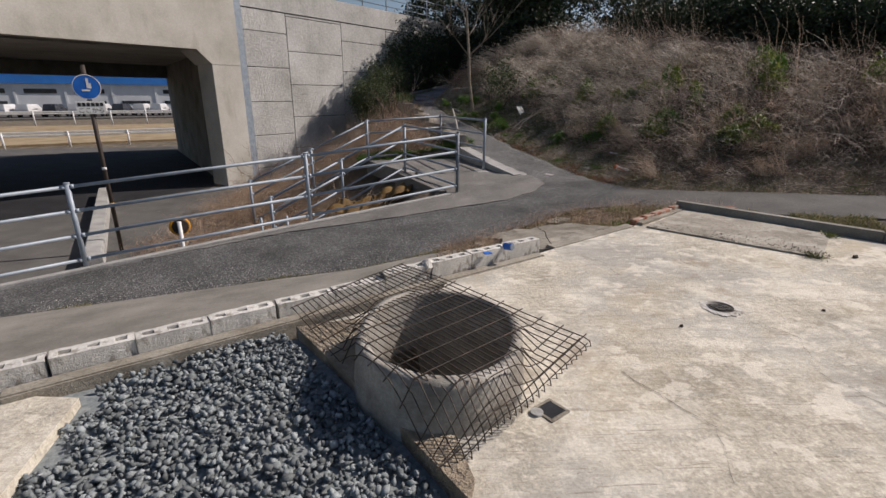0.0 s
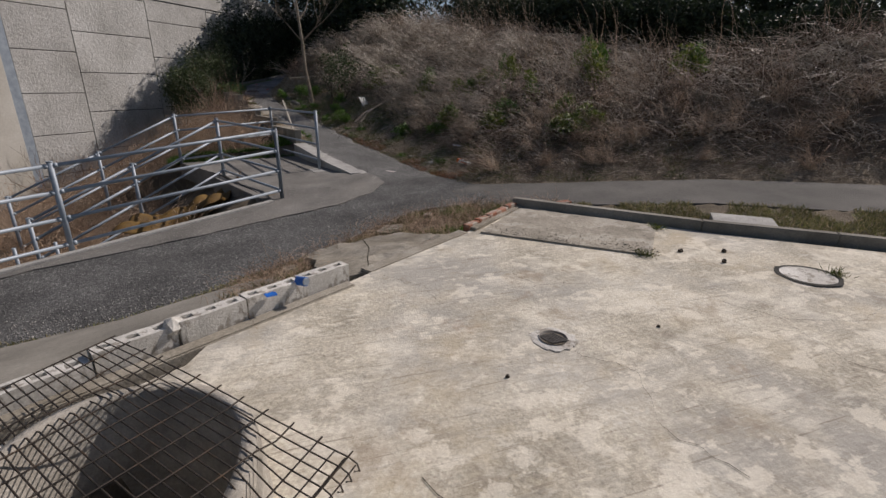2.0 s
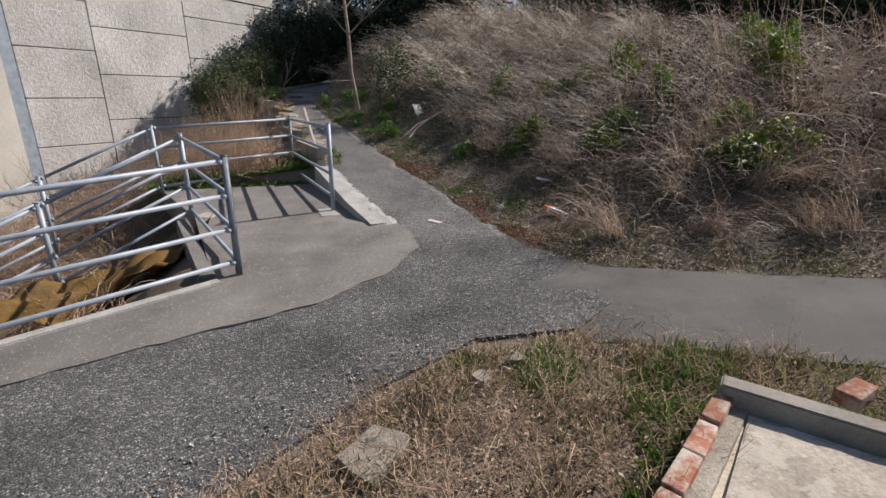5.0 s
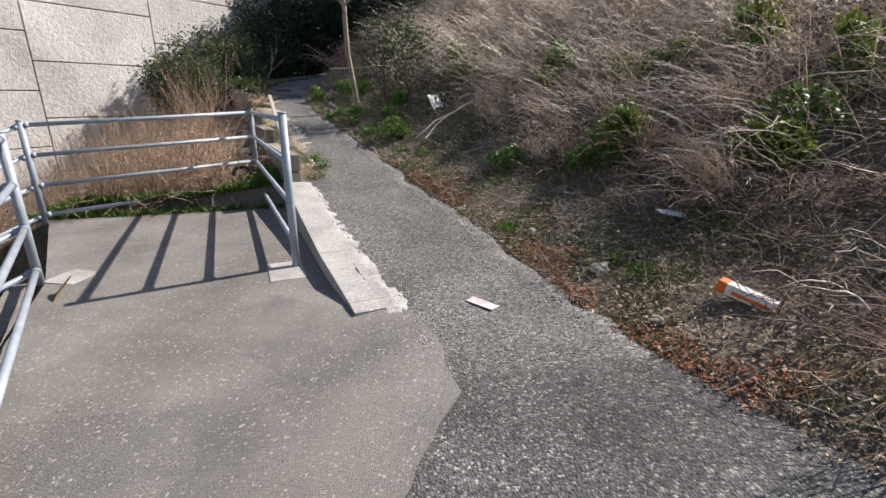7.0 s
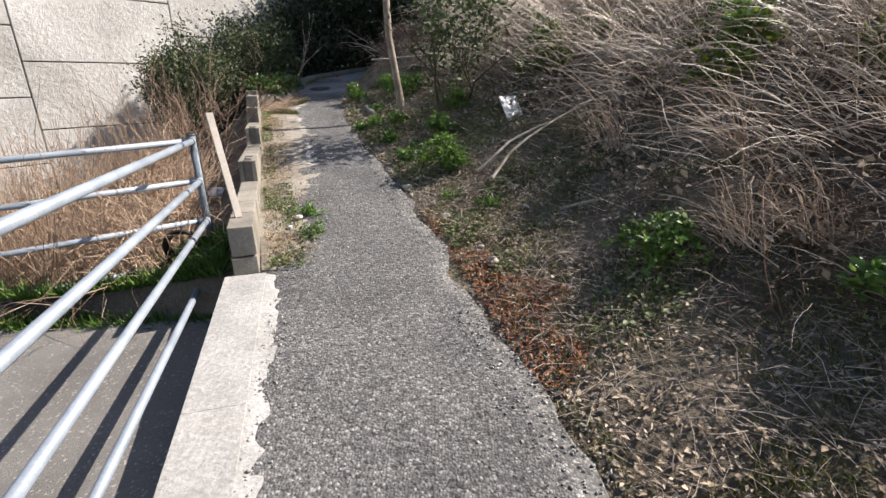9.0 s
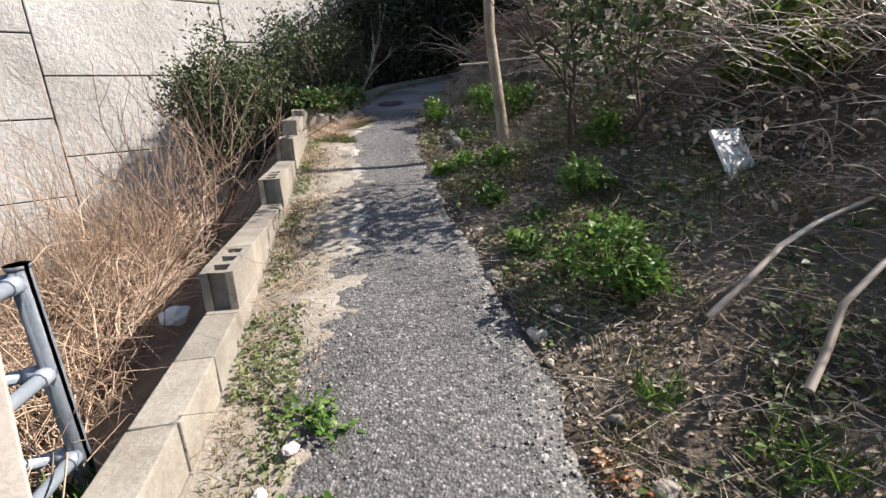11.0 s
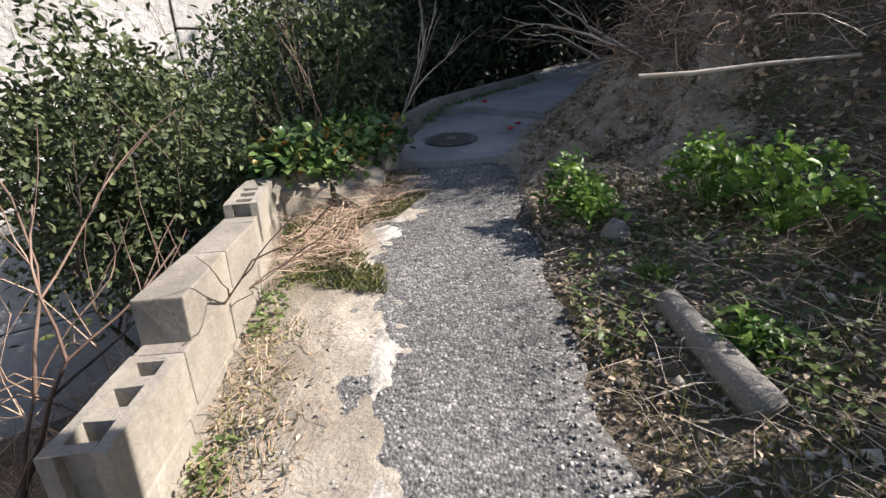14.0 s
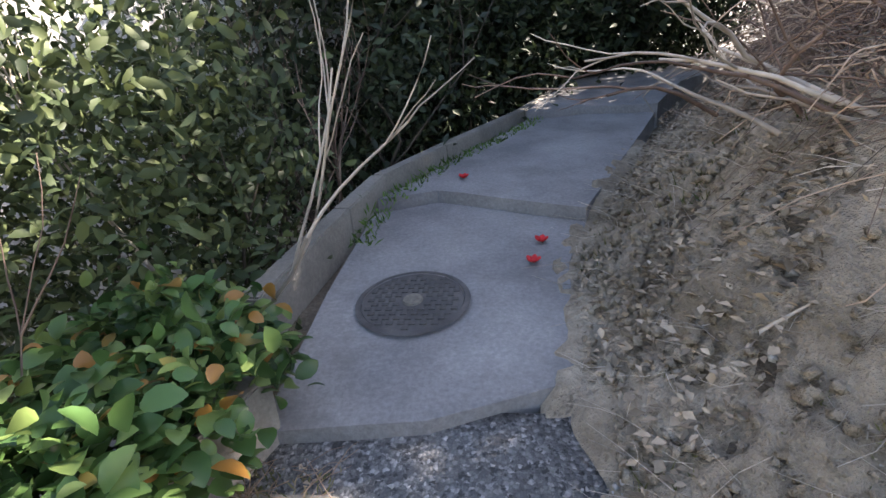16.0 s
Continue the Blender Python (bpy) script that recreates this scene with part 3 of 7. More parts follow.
ground = new("ground", fast_mesh("ground", np.stack([X, Y, Z], -1).reshape(-1, 3), np.stack([i, i + 1, i + nx + 1, i + nx], -1), M_SOIL, True))
tagged(ground, "brown weedy soil with litter around the paths", "ground", kind="structure")


def ribbon(name, ys, left, right, top, material, label, category, depth=0.12, cols=10, wobble=0.03, seed=0):
    """A strip of paving between two edges over y, with ragged sides."""
    ys = np.asarray(ys)
    knots = np.arange(ys[0] - 1, ys[-1] + 1, 0.22)
    w = np.stack([np.interp(ys, knots, RNG.normal(size=len(knots)) * wobble) + RNG.normal(size=len(ys)) * 0.007 for side_no in range(2)])
    s = np.linspace(0, 1, cols)[None, :]
    l, r = (left(ys) + w[0])[:, None], (right(ys) + w[1])[:, None]
    x = l * (1 - s) + r * s
    y = np.repeat(ys[:, None], cols, 1)
    z = top(x, y)
    v = np.stack([x, y, z], -1).reshape(-1, 3)
    n = len(ys)
    k = (np.arange(n - 1)[:, None] * cols + np.arange(cols - 1)[None, :]).ravel()
    f = np.stack([k, k + 1, k + cols + 1, k + cols], -1)
    rim = np.concatenate([np.arange(cols), np.arange(1, n) * cols + cols - 1, (n - 1) * cols + np.arange(cols - 2, -1, -1), np.arange(n - 2, 0, -1) * cols])
    low = v[rim] - np.array([0, 0, depth])
    b = len(v) + np.arange(len(rim))
    side = np.stack([rim, b, np.roll(b, -1), np.roll(rim, -1)], -1)
    ob = new(name, fast_mesh(name, np.concatenate([v, low]), np.concatenate([f, side]), material, False))
    return tagged(ob, label, category, kind="structure")


def value_noise(x, y, cell, seed):
    """Smooth noise from -1 to 1 over the plan, its lumps about one cell wide."""
    table = np.random.default_rng(seed).uniform(-1, 1, (64, 64))
    u, v = x / cell, y / cell
    i, j = np.floor(u).astype(int), np.floor(v).astype(int)
    a, b = u - i, v - j
    a, b = a * a * (3 - 2 * a), b * b * (3 - 2 * b)
    g = lambda p, q: table[p % 64, q % 64]
    return (g(i, j) * (1 - a) + g(i + 1, j) * a) * (1 - b) + (g(i, j + 1) * (1 - a) + g(i + 1, j + 1) * a) * b


def worn_sheet(name, ys, left, s0, s1, base, lift, material, label, category, step=0.022, rag=(0.007, 0.006)):
    """A thin worn skin lying on paving: it dips under the paving where its uneven height falls below it, so that its edge breaks up."""
    s = np.arange(s0, s1, step)
    yy, ss = np.meshgrid(ys, s, indexing="ij")
    xx = left(yy) + ss
    zz = base(xx, yy) + lift(ss, yy) + rag[0] * value_noise(xx, yy, 0.21, 5) + rag[1] * value_noise(xx, yy, 0.065, 6) + 0.003 * value_noise(xx, yy, 0.03, 8)
    n, k = yy.shape
    q = (np.arange(n - 1)[:, None] * k + np.arange(k - 1)[None, :]).ravel()
    ob = new(name, fast_mesh(name, np.stack([xx, yy, zz], -1).reshape(-1, 3), np.stack([q, q + 1, q + k + 1, q + k], -1), material, True))
    return tagged(ob, label, category, kind="structure")


def path_top(x, y):
    up = smooth(8.5, 10.5, y)
    return (lowland(x, y) * (1 - up) + zp(y) * up) + 0.012 + lumps(x, y, 1.5, 0.004)


path_up = ribbon("path", np.arange(8.6, 20.02, 0.07), lambda y: edge_l(y) + np.interp(y, [9.3, 9.95, 10.05, 13.1, 13.4, 19, 19.9], [-0.10, -0.14, -0.03, -0.03, 0.03, 0.04, 0.05]),
                 edge_r, lambda x, y: path_top(x, y) - 0.05 * (1 - smooth(8.6, 9.35, y)), M_ASPHALT, "old grey asphalt footpath with coarse aggregate", "path")

# paved strip along the railing, and the side road, in plan
strip_outline = [(-9, 2.95), (-4.16, 4.59), (-1.76, 5.02), (-0.61, 5.22), (0.9, 5.9), (1.9, 6.75), (2.6, 7.15), (3.3, 7.1), (4.0, 7.6), (3.75, 8.3), (3.5, 9.0), (3.42, 9.4),
                 (2.3, 9.72), (1.3, 8.98), (-1.4, 7.40), (-4.0, 5.9), (-9, 3.05 + 0.05)]
paved = prism("road", strip_outline, lambda x, y: path_top(x, y) - 0.006, lambda x, y: path_top(x, y) - 0.15, M_LANE, cell=0.35)
tagged(paved, "worn dark asphalt lane along the railing", "road", kind="structure")
side_outline = [(2.65, 7.12), (3.3, 6.95), (4.57, 6.3), (6.04, 5.55), (7.2, 4.5), (12, 0.6), (30, -14), (31, -12.6), (12, 2.3), (8.3, 5.45), (7.0, 6.55), (5.9, 7.1), (3.95, 8.0), (3.6, 8.35), (3.1, 8.0), (2.75, 7.45)]
side_road = prism("road_side", side_outline, lambda x, y: path_top(x, y) + 0.004 - 0.05 * (1 - smooth(2.7, 4.0, x + 0.25 * math.sin(y * 5) + 0.1 * math.sin(y * 13))), lambda x, y: path_top(x, y) - 0.15, M_ROAD, cell=0.15)
tagged(side_road, "pale grey worn side road beneath the bank", "road", kind="structure")

# concrete landing inside the railing, with the strip that runs down along the kerb
landing_outline = [(-4.6, 5.62), (-1.9, 6.95), (-0.32, 7.36), (0.5, 7.66), (1.5, 7.98), (2.15, 8.5), (2.48, 9.1), (2.44, 9.55), (2.38, 9.76), (2.26, 9.95), (2.02, 10.12), (1.12, 13.1), (0.66, 13.25), (-1.35, 12.95),
                   (-0.25, 10.95), (0.55, 8.72), (-1.66, 7.40), (-4.3, 5.80)]
frayed = []
for (ax, ay), (bx, by) in zip(landing_outline[:7], landing_outline[1:8]):
    n = max(1, int(math.hypot(bx - ax, by - ay) / 0.11))
    frayed += [(ax + (bx - ax) * k / n + random.uniform(-.022, .022), ay + (by - ay) * k / n + random.uniform(-.022, .022)) for k in range(n)]
landing_outline = frayed + landing_outline[7:]


def landing_top(x, y):
    flat = np.where(y > 8.9, np.maximum(lowland(x, y), -0.24) * 0.4 - 0.084, lowland(x, y)) + 0.02
    w = smooth(1.3, 2.0, x) * (1 - smooth(9.95, 10.3, y))
    return flat * (1 - w) + (path_top(x, y) + 0.006) * w


landing = prism("landing", landing_outline, lambda x, y: landing_top(x, y), lambda x, y: landing_top(x, y) - 0.35, M_LANDING, cell=0.4)
tagged(landing, "smooth grey concrete landing of the footpath", "pavement", kind="structure")

# pale kerb under the railing
def run_box(bm, a, b, width, za, zb, height, bevel=0.01, rough=0.0):
    """A long bar of concrete from a to b in plan, its top at za and zb."""
    a, b = Vector(a), Vector(b)
    d = (b - a).normalized()
    n = Vector((-d.y, d.x)) * width / 2
    v = [bm.verts.new((*(p + s * n), z)) for p, zt in ((a, za), (b, zb)) for s in (-1, 1) for z in (zt - height, zt)]
    for q in ((0, 1, 3, 2), (4, 6, 7, 5), (0, 4, 5, 1), (2, 3, 7, 6), (1, 5, 7, 3), (0, 2, 6, 4)):
        bm.faces.new([v[j] for j in q])
    bmesh.ops.recalc_face_normals(bm, faces=bm.faces[:])
    if bevel:
        bmesh.ops.bevel(bm, geom=list({e for x in v for e in x.link_edges}), offset=bevel, segments=2, affect="EDGES")


bm = bmesh.new()
run_box(bm, (-6.8, 4.30), (0.62, 8.68), 0.12, lowland(-6.8, 4.30) + 0.05, lowland(0.62, 8.68) + 0.045, 1.3)
tagged(part("kerb_railing", bm, M_KERB), "pale concrete kerb beneath the railing", "kerb", kind="structure")
bm = bmesh.new()
run_box(bm, (0.50, 8.75), (-0.42, 10.95), 0.14, -0.17, -0.16, 1.0)
tagged(part("kerb_landing", bm, M_LANDING), "grey concrete edge of the landing above the ditch", "kerb", kind="structure")
# the pale curb that climbs beside the path
bm = bmesh.new()
pts = [(2.125, 9.90, -0.050), (2.09, 10.02, -0.036), (1.84, 10.9, 0.0), (1.575, 11.9, 0.075), (1.25, 13.12, 0.175)]
for (x0, y0, z0), (x1, y1, z1) in zip(pts, pts[1:]):
    run_box(bm, (x0, y0), (x1, y1), 0.25, z0, z1, 0.55, 0.0015)
tagged(part("kerb_path", bm, M_KERB), "pale concrete curb climbing beside the path", "kerb", kind="structure")

# ---- wall of panels and bridge abutment ----
WALL0, WALLD = Vector((-4.79, 19.18, 0)), Vector((0.62, 0.785, 0)).normalized()
WALLN = Vector((WALLD.y, -WALLD.x, 0))                      # towards the yard
WALLM = Matrix.Translation(WALL0) @ Matrix(((WALLD.x, -WALLN.x, 0, 0), (WALLD.y, -WALLN.y, 0, 0), (0, 0, 1, 0), (0, 0, 0, 1)))


def wall_box(name, s0, s1, z0, z1, depth, material, parent=None, front=0.0, label="", bevel=0.008):
    """A box on the wall's plane from s0 to s1 along it, its face set forward by front."""
    m = WALLM @ Matrix.Translation(((s0 + s1) / 2, depth / 2 - front, z0))
    return box(name, m, s1 - s0, depth, z1 - z0, material, parent, label, bevel)


wall = wall_box("wall_embankment", -1.75, 42, -2.2, 4.28, 0.5, M_JOINT, front=-0.025, bevel=0)
tagged(wall, "grey precast concrete panel retaining wall with dark joints", "wall", kind="structure")
W, Hp, gap = 2.68, 1.17, 0.022
for c in range(-1, 14):
    s0, s1 = c * W + 0.05, (c + 1) * W + 0.05
    s0 = max(s0, -1.72)
    off = 0.57 if c % 2 else 0.0
    z = -1.68 + (off - Hp if off else 0)
    while z < 4.28:
        a, b = max(z, -2.0), min(z + Hp, 4.27)
        if b - a > 0.08:
            wall_box("panel", s0 + gap / 2, s1 - gap / 2, a + gap / 2, b - gap / 2, 0.06, M_PANEL, wall, 0.02, bevel=0.012)
        z += Hp
coping = wall_box("coping", -1.75, 42, 4.28, 5.02, 0.45, M_PANEL, None, 0.05)
tagged(coping, "concrete parapet on top of the retaining wall", "parapet", kind="structure")

abut = thing("bridge", WALL0 + WALLD * -5, "pale concrete road bridge abutment with a dark underpass", "bridge", kind="structure")
wall_box("pier", -3.02, -2.02, -2.2, 2.40, 0.9, M_ABUT, abut, 0.12)
# deck face with the chamfered corner
bm = bmesh.new()
prof = [(-30, 2.82), (-3.47, 2.82), (-3.02, 2.40), (-2.02, 2.40), (-2.02, 6.2), (-30, 6.2)]
front = [bm.verts.new(WALLM @ Vector((s, -0.13, z))) for s, z in prof]
rear = [bm.verts.new(WALLM @ Vector((s, 0.9, z))) for s, z in prof]
bm.faces.new(front)
bm.faces.new(rear[::-1])
for j in range(6):
    k = (j + 1) % 6
    bm.faces.new((front[j], rear[j], rear[k], front[k]))
bmesh.ops.recalc_face_normals(bm, faces=bm.faces[:])
part("deck_face", bm, M_ABUT, abut)
wall_box("far_pier", -15.0, -13.2, -2.2, 2.82, 0.9, M_ABUT, abut, 0.12)
SKEW = Vector((-0.53, 0.848, 0))                            # the way through under the bridge
def under_box(name, s0, s1, z0, z1, length, material):
    a, b = WALL0 + WALLD * s0 + WALLN * 0.0, WALL0 + WALLD * s1
    bm = bmesh.new()
    v = [bm.verts.new((*(p + SKEW * k).xy, z)) for p in (a, b) for k in (0.5, length) for z in (z0, z1)]
    for q in ((0, 1, 3, 2), (4, 6, 7, 5), (0, 4, 5, 1), (2, 3, 7, 6), (1, 5, 7, 3), (0, 2, 6, 4)):
        bm.faces.new([v[j] for j in q])
    bmesh.ops.recalc_face_normals(bm, faces=bm.faces[:])
    return part(name, bm, material, abut)


# darker concrete here paints in the shade on the inner side wall
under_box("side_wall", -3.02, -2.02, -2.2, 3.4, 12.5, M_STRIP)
under_box("deck", -32, -2.02, 2.82, 3.6, 12.5, M_ABUT)
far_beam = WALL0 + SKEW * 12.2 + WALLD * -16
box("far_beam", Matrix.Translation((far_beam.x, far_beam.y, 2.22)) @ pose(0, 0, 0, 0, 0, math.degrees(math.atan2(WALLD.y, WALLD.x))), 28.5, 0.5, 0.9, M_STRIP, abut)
under_box("side_wall", -15.0, -13.8, -2.2, 3.4, 12.5, M_ABUT)
strip = wall_box("joint_cover", -2.02, -1.76, -1.9, 6.0, 0.2, M_STEEL, None, 0.10)
tagged(strip, "grey metal joint cover strip between wall and bridge", "joint strip", kind="structure")

# low road under the bridge
low_outline = [(-30, -6), (-9.5, 2.0), (-6.9, 4.4), (-1.75, 7.55), (-2.6, 9.6), (-4.3, 11.6), (-5.6, 15.2), (-6.2, 17.0), (-14, 30), (-32, 26), (-34, 20)]
low_road = prism("road_low", low_outline, -1.56, -1.75, M_ROAD)
# the underpass floor is coloured near-black to stand in for shade
under_road = prism("road_underpass", [(-6.75, 16.9), (-13.6, 28.5), (-22.5, 24), (-14.5, 7.0)], -1.545, -1.74, M_SHADEROAD)
tagged(under_road, "underpass road, its asphalt darkened in colour for the bridge's shade", "road", kind="structure")
tagged(low_road, "grey concrete road leading under the bridge", "road", kind="structure")



# ---- the yard ----
slab_z = lambda x, y: 0.025 * y + 0.002
slab_outline = [(-0.74, 2.90), (0.20, 3.48), (0.30, 3.70), (1.32, 4.40), (2.44, 5.14), (3.42, 5.93), (4.87, 4.45), (5.75, 3.72), (9.5, 0.6), (12, -3), (2.5, -3), (0.95, 0.56), (0.24, 1.54), (0.20, 1.90), (0.40, 1.97), (0.55, 2.17), (0.60, 2.43), (0.55, 2.69), (0.40, 2.89), (0.18, 2.96)]
slab = prism("slab", slab_outline, slab_z, -0.28, M_SLAB, cell=0.5)
tagged(slab, "pale worn concrete floor slab of a vanished building, stained and cracked", "slab", kind="structure")
patch_outline = [(2.60, 5.10), (3.42, 5.82), (4.42, 4.82), (4.28, 4.58), (3.80, 4.08), (3.2, 4.58)]
patch = prism("rough_patch", patch_outline, lambda x, y: slab_z(x, y) + 0.018 + lumps(x, y, 4, 0.002) + 0.0025 * math.sin(x * 41 + 3 * math.sin(y * 23)) * math.sin(y * 37), lambda x, y: slab_z(x, y) - 0.05, M_FLAKED, cell=0.05)
tagged(patch, "rough unfinished grey concrete patch sunk in the slab", "slab", kind="structure")
bm = bmesh.new()
for a, b in (((3.40, 5.97), (4.87, 4.58)), ((4.87, 4.58), (5.80, 3.86)), ((5.80, 3.86), (9.6, 0.75))):
    run_box(bm, a, b, 0.10, slab_z(*a) + 0.10, slab_z(*b) + 0.10, 0.4, 0.008)
tagged(part("curb_yard", bm, M_STRIP), "low grey concrete curb along the slab's back edge", "curb", kind="structure")
edge = prism("edge_strip", [(-9, 2.85), (-4.2, 4.50), (-1.76, 4.96), (-0.6, 5.14), (0.3, 5.35), (0.75, 5.2), (0.5, 4.6), (1.0, 4.42), (-2.1, 2.44), (-6, 0.1), (-9, -1.5)],
             lambda x, y: float(yard_z(x, y)) + 0.03, lambda x, y: float(yard_z(x, y)) - 0.2, M_STRIP, cell=0.35)
tagged(edge, "cracked stained concrete apron beside the lane", "pavement", kind="structure")
for outline in ([(0.92, 5.86), (1.10, 5.97), (1.3, 5.95), (1.54, 5.87), (1.53, 5.6), (1.51, 5.3), (1.44, 5.0), (1.37, 4.50), (1.12, 4.46), (0.98, 5.1), (1.02, 5.35)],
                [(1.55, 5.86), (1.74, 5.82), (1.93, 5.70), (2.06, 5.47), (2.40, 5.20), (1.97, 4.92), (1.5, 4.60), (1.38, 4.52), (1.45, 5.0), (1.52, 5.3), (1.54, 5.6)]):
    broken = prism("apron_broken", outline, lambda x, y: float(yard_z(x, y)) + 0.06 + lumps(x, y, 2.5, 0.008) + 0.012 * float(value_noise(np.array(x), np.array(y), 0.13, 3)), lambda x, y: float(yard_z(x, y)) - 0.2, M_SAND, cell=0.07)
    tagged(broken, "broken pale concrete apron among dry weeds", "pavement", kind="structure")


def hollow_block(name, m, material, parent, length=0.39, width=0.10, height=0.19, holes=3, hole=(0.075, 0.045), deep=0.06):
    """A hollow concrete block with holes sunk into its top and notched ends."""
    bm = bmesh.new()
    nx = holes * 2 + 1
    hx, hy = hole
    xs = [-length / 2]
    for h in range(holes):
        c = -length / 2 + length * (h + 0.5) / holes
        xs += [c - hx / 2, c + hx / 2]
    xs.append(length / 2)
    ys = [-width / 2, -hy / 2, hy / 2, width / 2]
    top = {}
    jitter = lambda a: random.uniform(-a, a)
    for a, x in enumerate(xs):
        for b, y in enumerate(ys):
            top[a, b] = bm.verts.new((x + jitter(0.002), y + jitter(0.002), height + jitter(0.003)))
    low = {k: bm.verts.new((v.co.x, v.co.y, 0)) for k, v in top.items() if k[0] in (0, len(xs) - 1) or k[1] in (0, 3)}
    for a in range(len(xs) - 1):
        for b in range(3):
            q = [top[a, b], top[a + 1, b], top[a + 1, b + 1], top[a, b + 1]]
            if b == 1 and a % 2 == 1:
                d = [bm.verts.new(v.co - Vector((0, 0, deep))) for v in q]
                bm.faces.new(d)
                for j in range(4):
                    k = (j + 1) % 4
                    bm.faces.new((q[j], q[k], d[k], d[j]))
            else:
                bm.faces.new(q)
    for a in range(len(xs) - 1):
        for b in (0, 3):
            bm.faces.new((top[a, b], top[a + 1, b], low[a + 1, b], low[a, b]))
    for b in range(3):
        for a, sgn in ((0, 1), (len(xs) - 1, -1)):
            q = [top[a, b], top[a, b + 1], low[a, b + 1], low[a, b]]
            if b == 1:
                d = [bm.verts.new(v.co + Vector((sgn * 0.035, 0, 0))) for v in q]
                bm.faces.new(d)
                for j in range(4):
                    k = (j + 1) % 4
                    bm.faces.new((q[j], q[k], d[k], d[j]))
            else:
                bm.faces.new(q)
    bmesh.ops.recalc_face_normals(bm, faces=bm.faces[:])
    me = bpy.data.meshes.new(name)
    bm.to_mesh(me)
    bm.free()
    me.materials.append(material)
    return child(name, me, parent, m)


# low block wall round the slab and the gravel
YD = Vector((0.857, 0.515))
YA = math.degrees(math.atan2(YD.y, YD.x))
yard_wall = thing("low_wall", (-0.4, 3.4, 0.08), "low broken wall of pale hollow concrete blocks around the slab", "wall")
random.seed(3)
for k in range(12):
    c = Vector((1.17, 4.37)) - YD * (0.41 * k + 0.2) + Vector((random.uniform(-.006, .006), random.uniform(-.006, .006)))
    h = 0.19
    z = slab_z(*c) - 0.05 - (0.035 if k >= 4 else 0.0) + random.uniform(-0.006, 0.006)
    hollow_block("block", pose(c.x, c.y, z, 0, random.uniform(-.6, .6), YA + random.uniform(-.8, .8)), M_PALEBLOCK, yard_wall, 0.40, 0.105, h, 3, (0.062, 0.046), 0.13)
# rubble and mortar lumps where the wall is broken
lump = thing("mortar_lump", (0.02, 3.68, 0.22), "lump of broken mortar on the low block wall", "rubble")
bm = bmesh.new()
bmesh.ops.create_icosphere(bm, subdivisions=2, radius=0.06, matrix=Matrix.Translation((0.12, 3.72, 0.215)))
for v in bm.verts:
    v.co += Vector(noise.noise_vector(v.co * 18)) * 0.03
part("lump", bm, M_PALEBLOCK, lump)

# mortar footing along the inside of the wall
bm = bmesh.new()
run_box(bm, (-2.1, 2.27), (1.2, 4.27), 0.10, slab_z(0, 2.27) + 0.012, slab_z(0, 4.27) + 0.012, 0.3, 0.01)
tagged(part("footing", bm, M_SAND), "pale mortar footing along the low block wall", "footing", kind="structure")
bm = bmesh.new()
run_box(bm, (1.34, 4.48), (2.46, 5.20), 0.13, slab_z(0, 4.48) + 0.008, slab_z(0, 5.20) + 0.008, 0.3, 0.01)
tagged(part("edge_course", bm, M_SAND), "pale mortar strip along the slab's edge", "footing", kind="structure")

# brick course at the slab's corner
course = thing("brick_course", (2.9, 5.5, 0.13), "course of red bricks half covered with mortar on the slab's edge", "brick course")
bd = Vector((0.93, 0.72)).normalized()
ba = math.degrees(math.atan2(bd.y, bd.x))
for k in range(5):
    c = Vector((2.50, 5.24)) + bd * (0.225 * k + 0.11)
    box("brick", pose(c.x, c.y, slab_z(*c) - 0.03, 0, 0, ba + random.uniform(-1, 1)), 0.212, 0.075, 0.085 + random.uniform(-.008, .004), M_BRICK, course, bevel=0.008, rough=0.004)
box("mortar_bed", pose(3.00, 5.545, slab_z(0, 5.4) - 0.03, 0, 0, ba), 1.12, 0.07, 0.062, M_SAND, course, bevel=0.012, rough=0.004)
loose = box("brick", pose(4.06, 5.92, 0.10, 4, 3, 20), 0.21, 0.10, 0.075, M_BRICK, None, bevel=0.008, rough=0.006)
tagged(loose, "single red brick with white face lying in dry grass", "brick")

# floor drain and square hole
def ring_mesh(bm, c, r0, r1, z0, z1, seg=28, oval=1.0, wobble=0.0):
    """A flat or dished ring with inner radius r0 (at z0) and outer r1 (at z1)."""
    a = [bm.verts.new((c[0] + r0 * math.cos(t) * oval, c[1] + r0 * math.sin(t), z0)) for t in [2 * math.pi * k / seg for k in range(seg)]]
    b = [bm.verts.new((c[0] + (r1 + random.uniform(-wobble, wobble)) * math.cos(t) * oval, c[1] + (r1 + random.uniform(-wobble, wobble)) * math.sin(t), z1)) for t in [2 * math.pi * k / seg for k in range(seg)]]
    for k in range(seg):
        j = (k + 1) % seg
        bm.faces.new((a[k], b[k], b[j], a[j]))
    return a, b


drain = thing("floor_drain", (2.23, 3.12, slab_z(0, 3.12)), "round floor drain with pale mortar collar", "drain")
bm = bmesh.new()
ring_mesh(bm, (2.23, 3.12), 0.085, 0.14, slab_z(0, 3.12) + 0.008, slab_z(0, 3.12) + 0.003, wobble=0.022)
part("collar", bm, M_PALEBLOCK, drain)
bm = bmesh.new()
a, b = ring_mesh(bm, (2.23, 3.12), 0.07, 0.085, slab_z(0, 3.12) + 0.004, slab_z(0, 3.12) + 0.014)
part("rim", bm, M_CASTIRON, drain)
bm = bmesh.new()
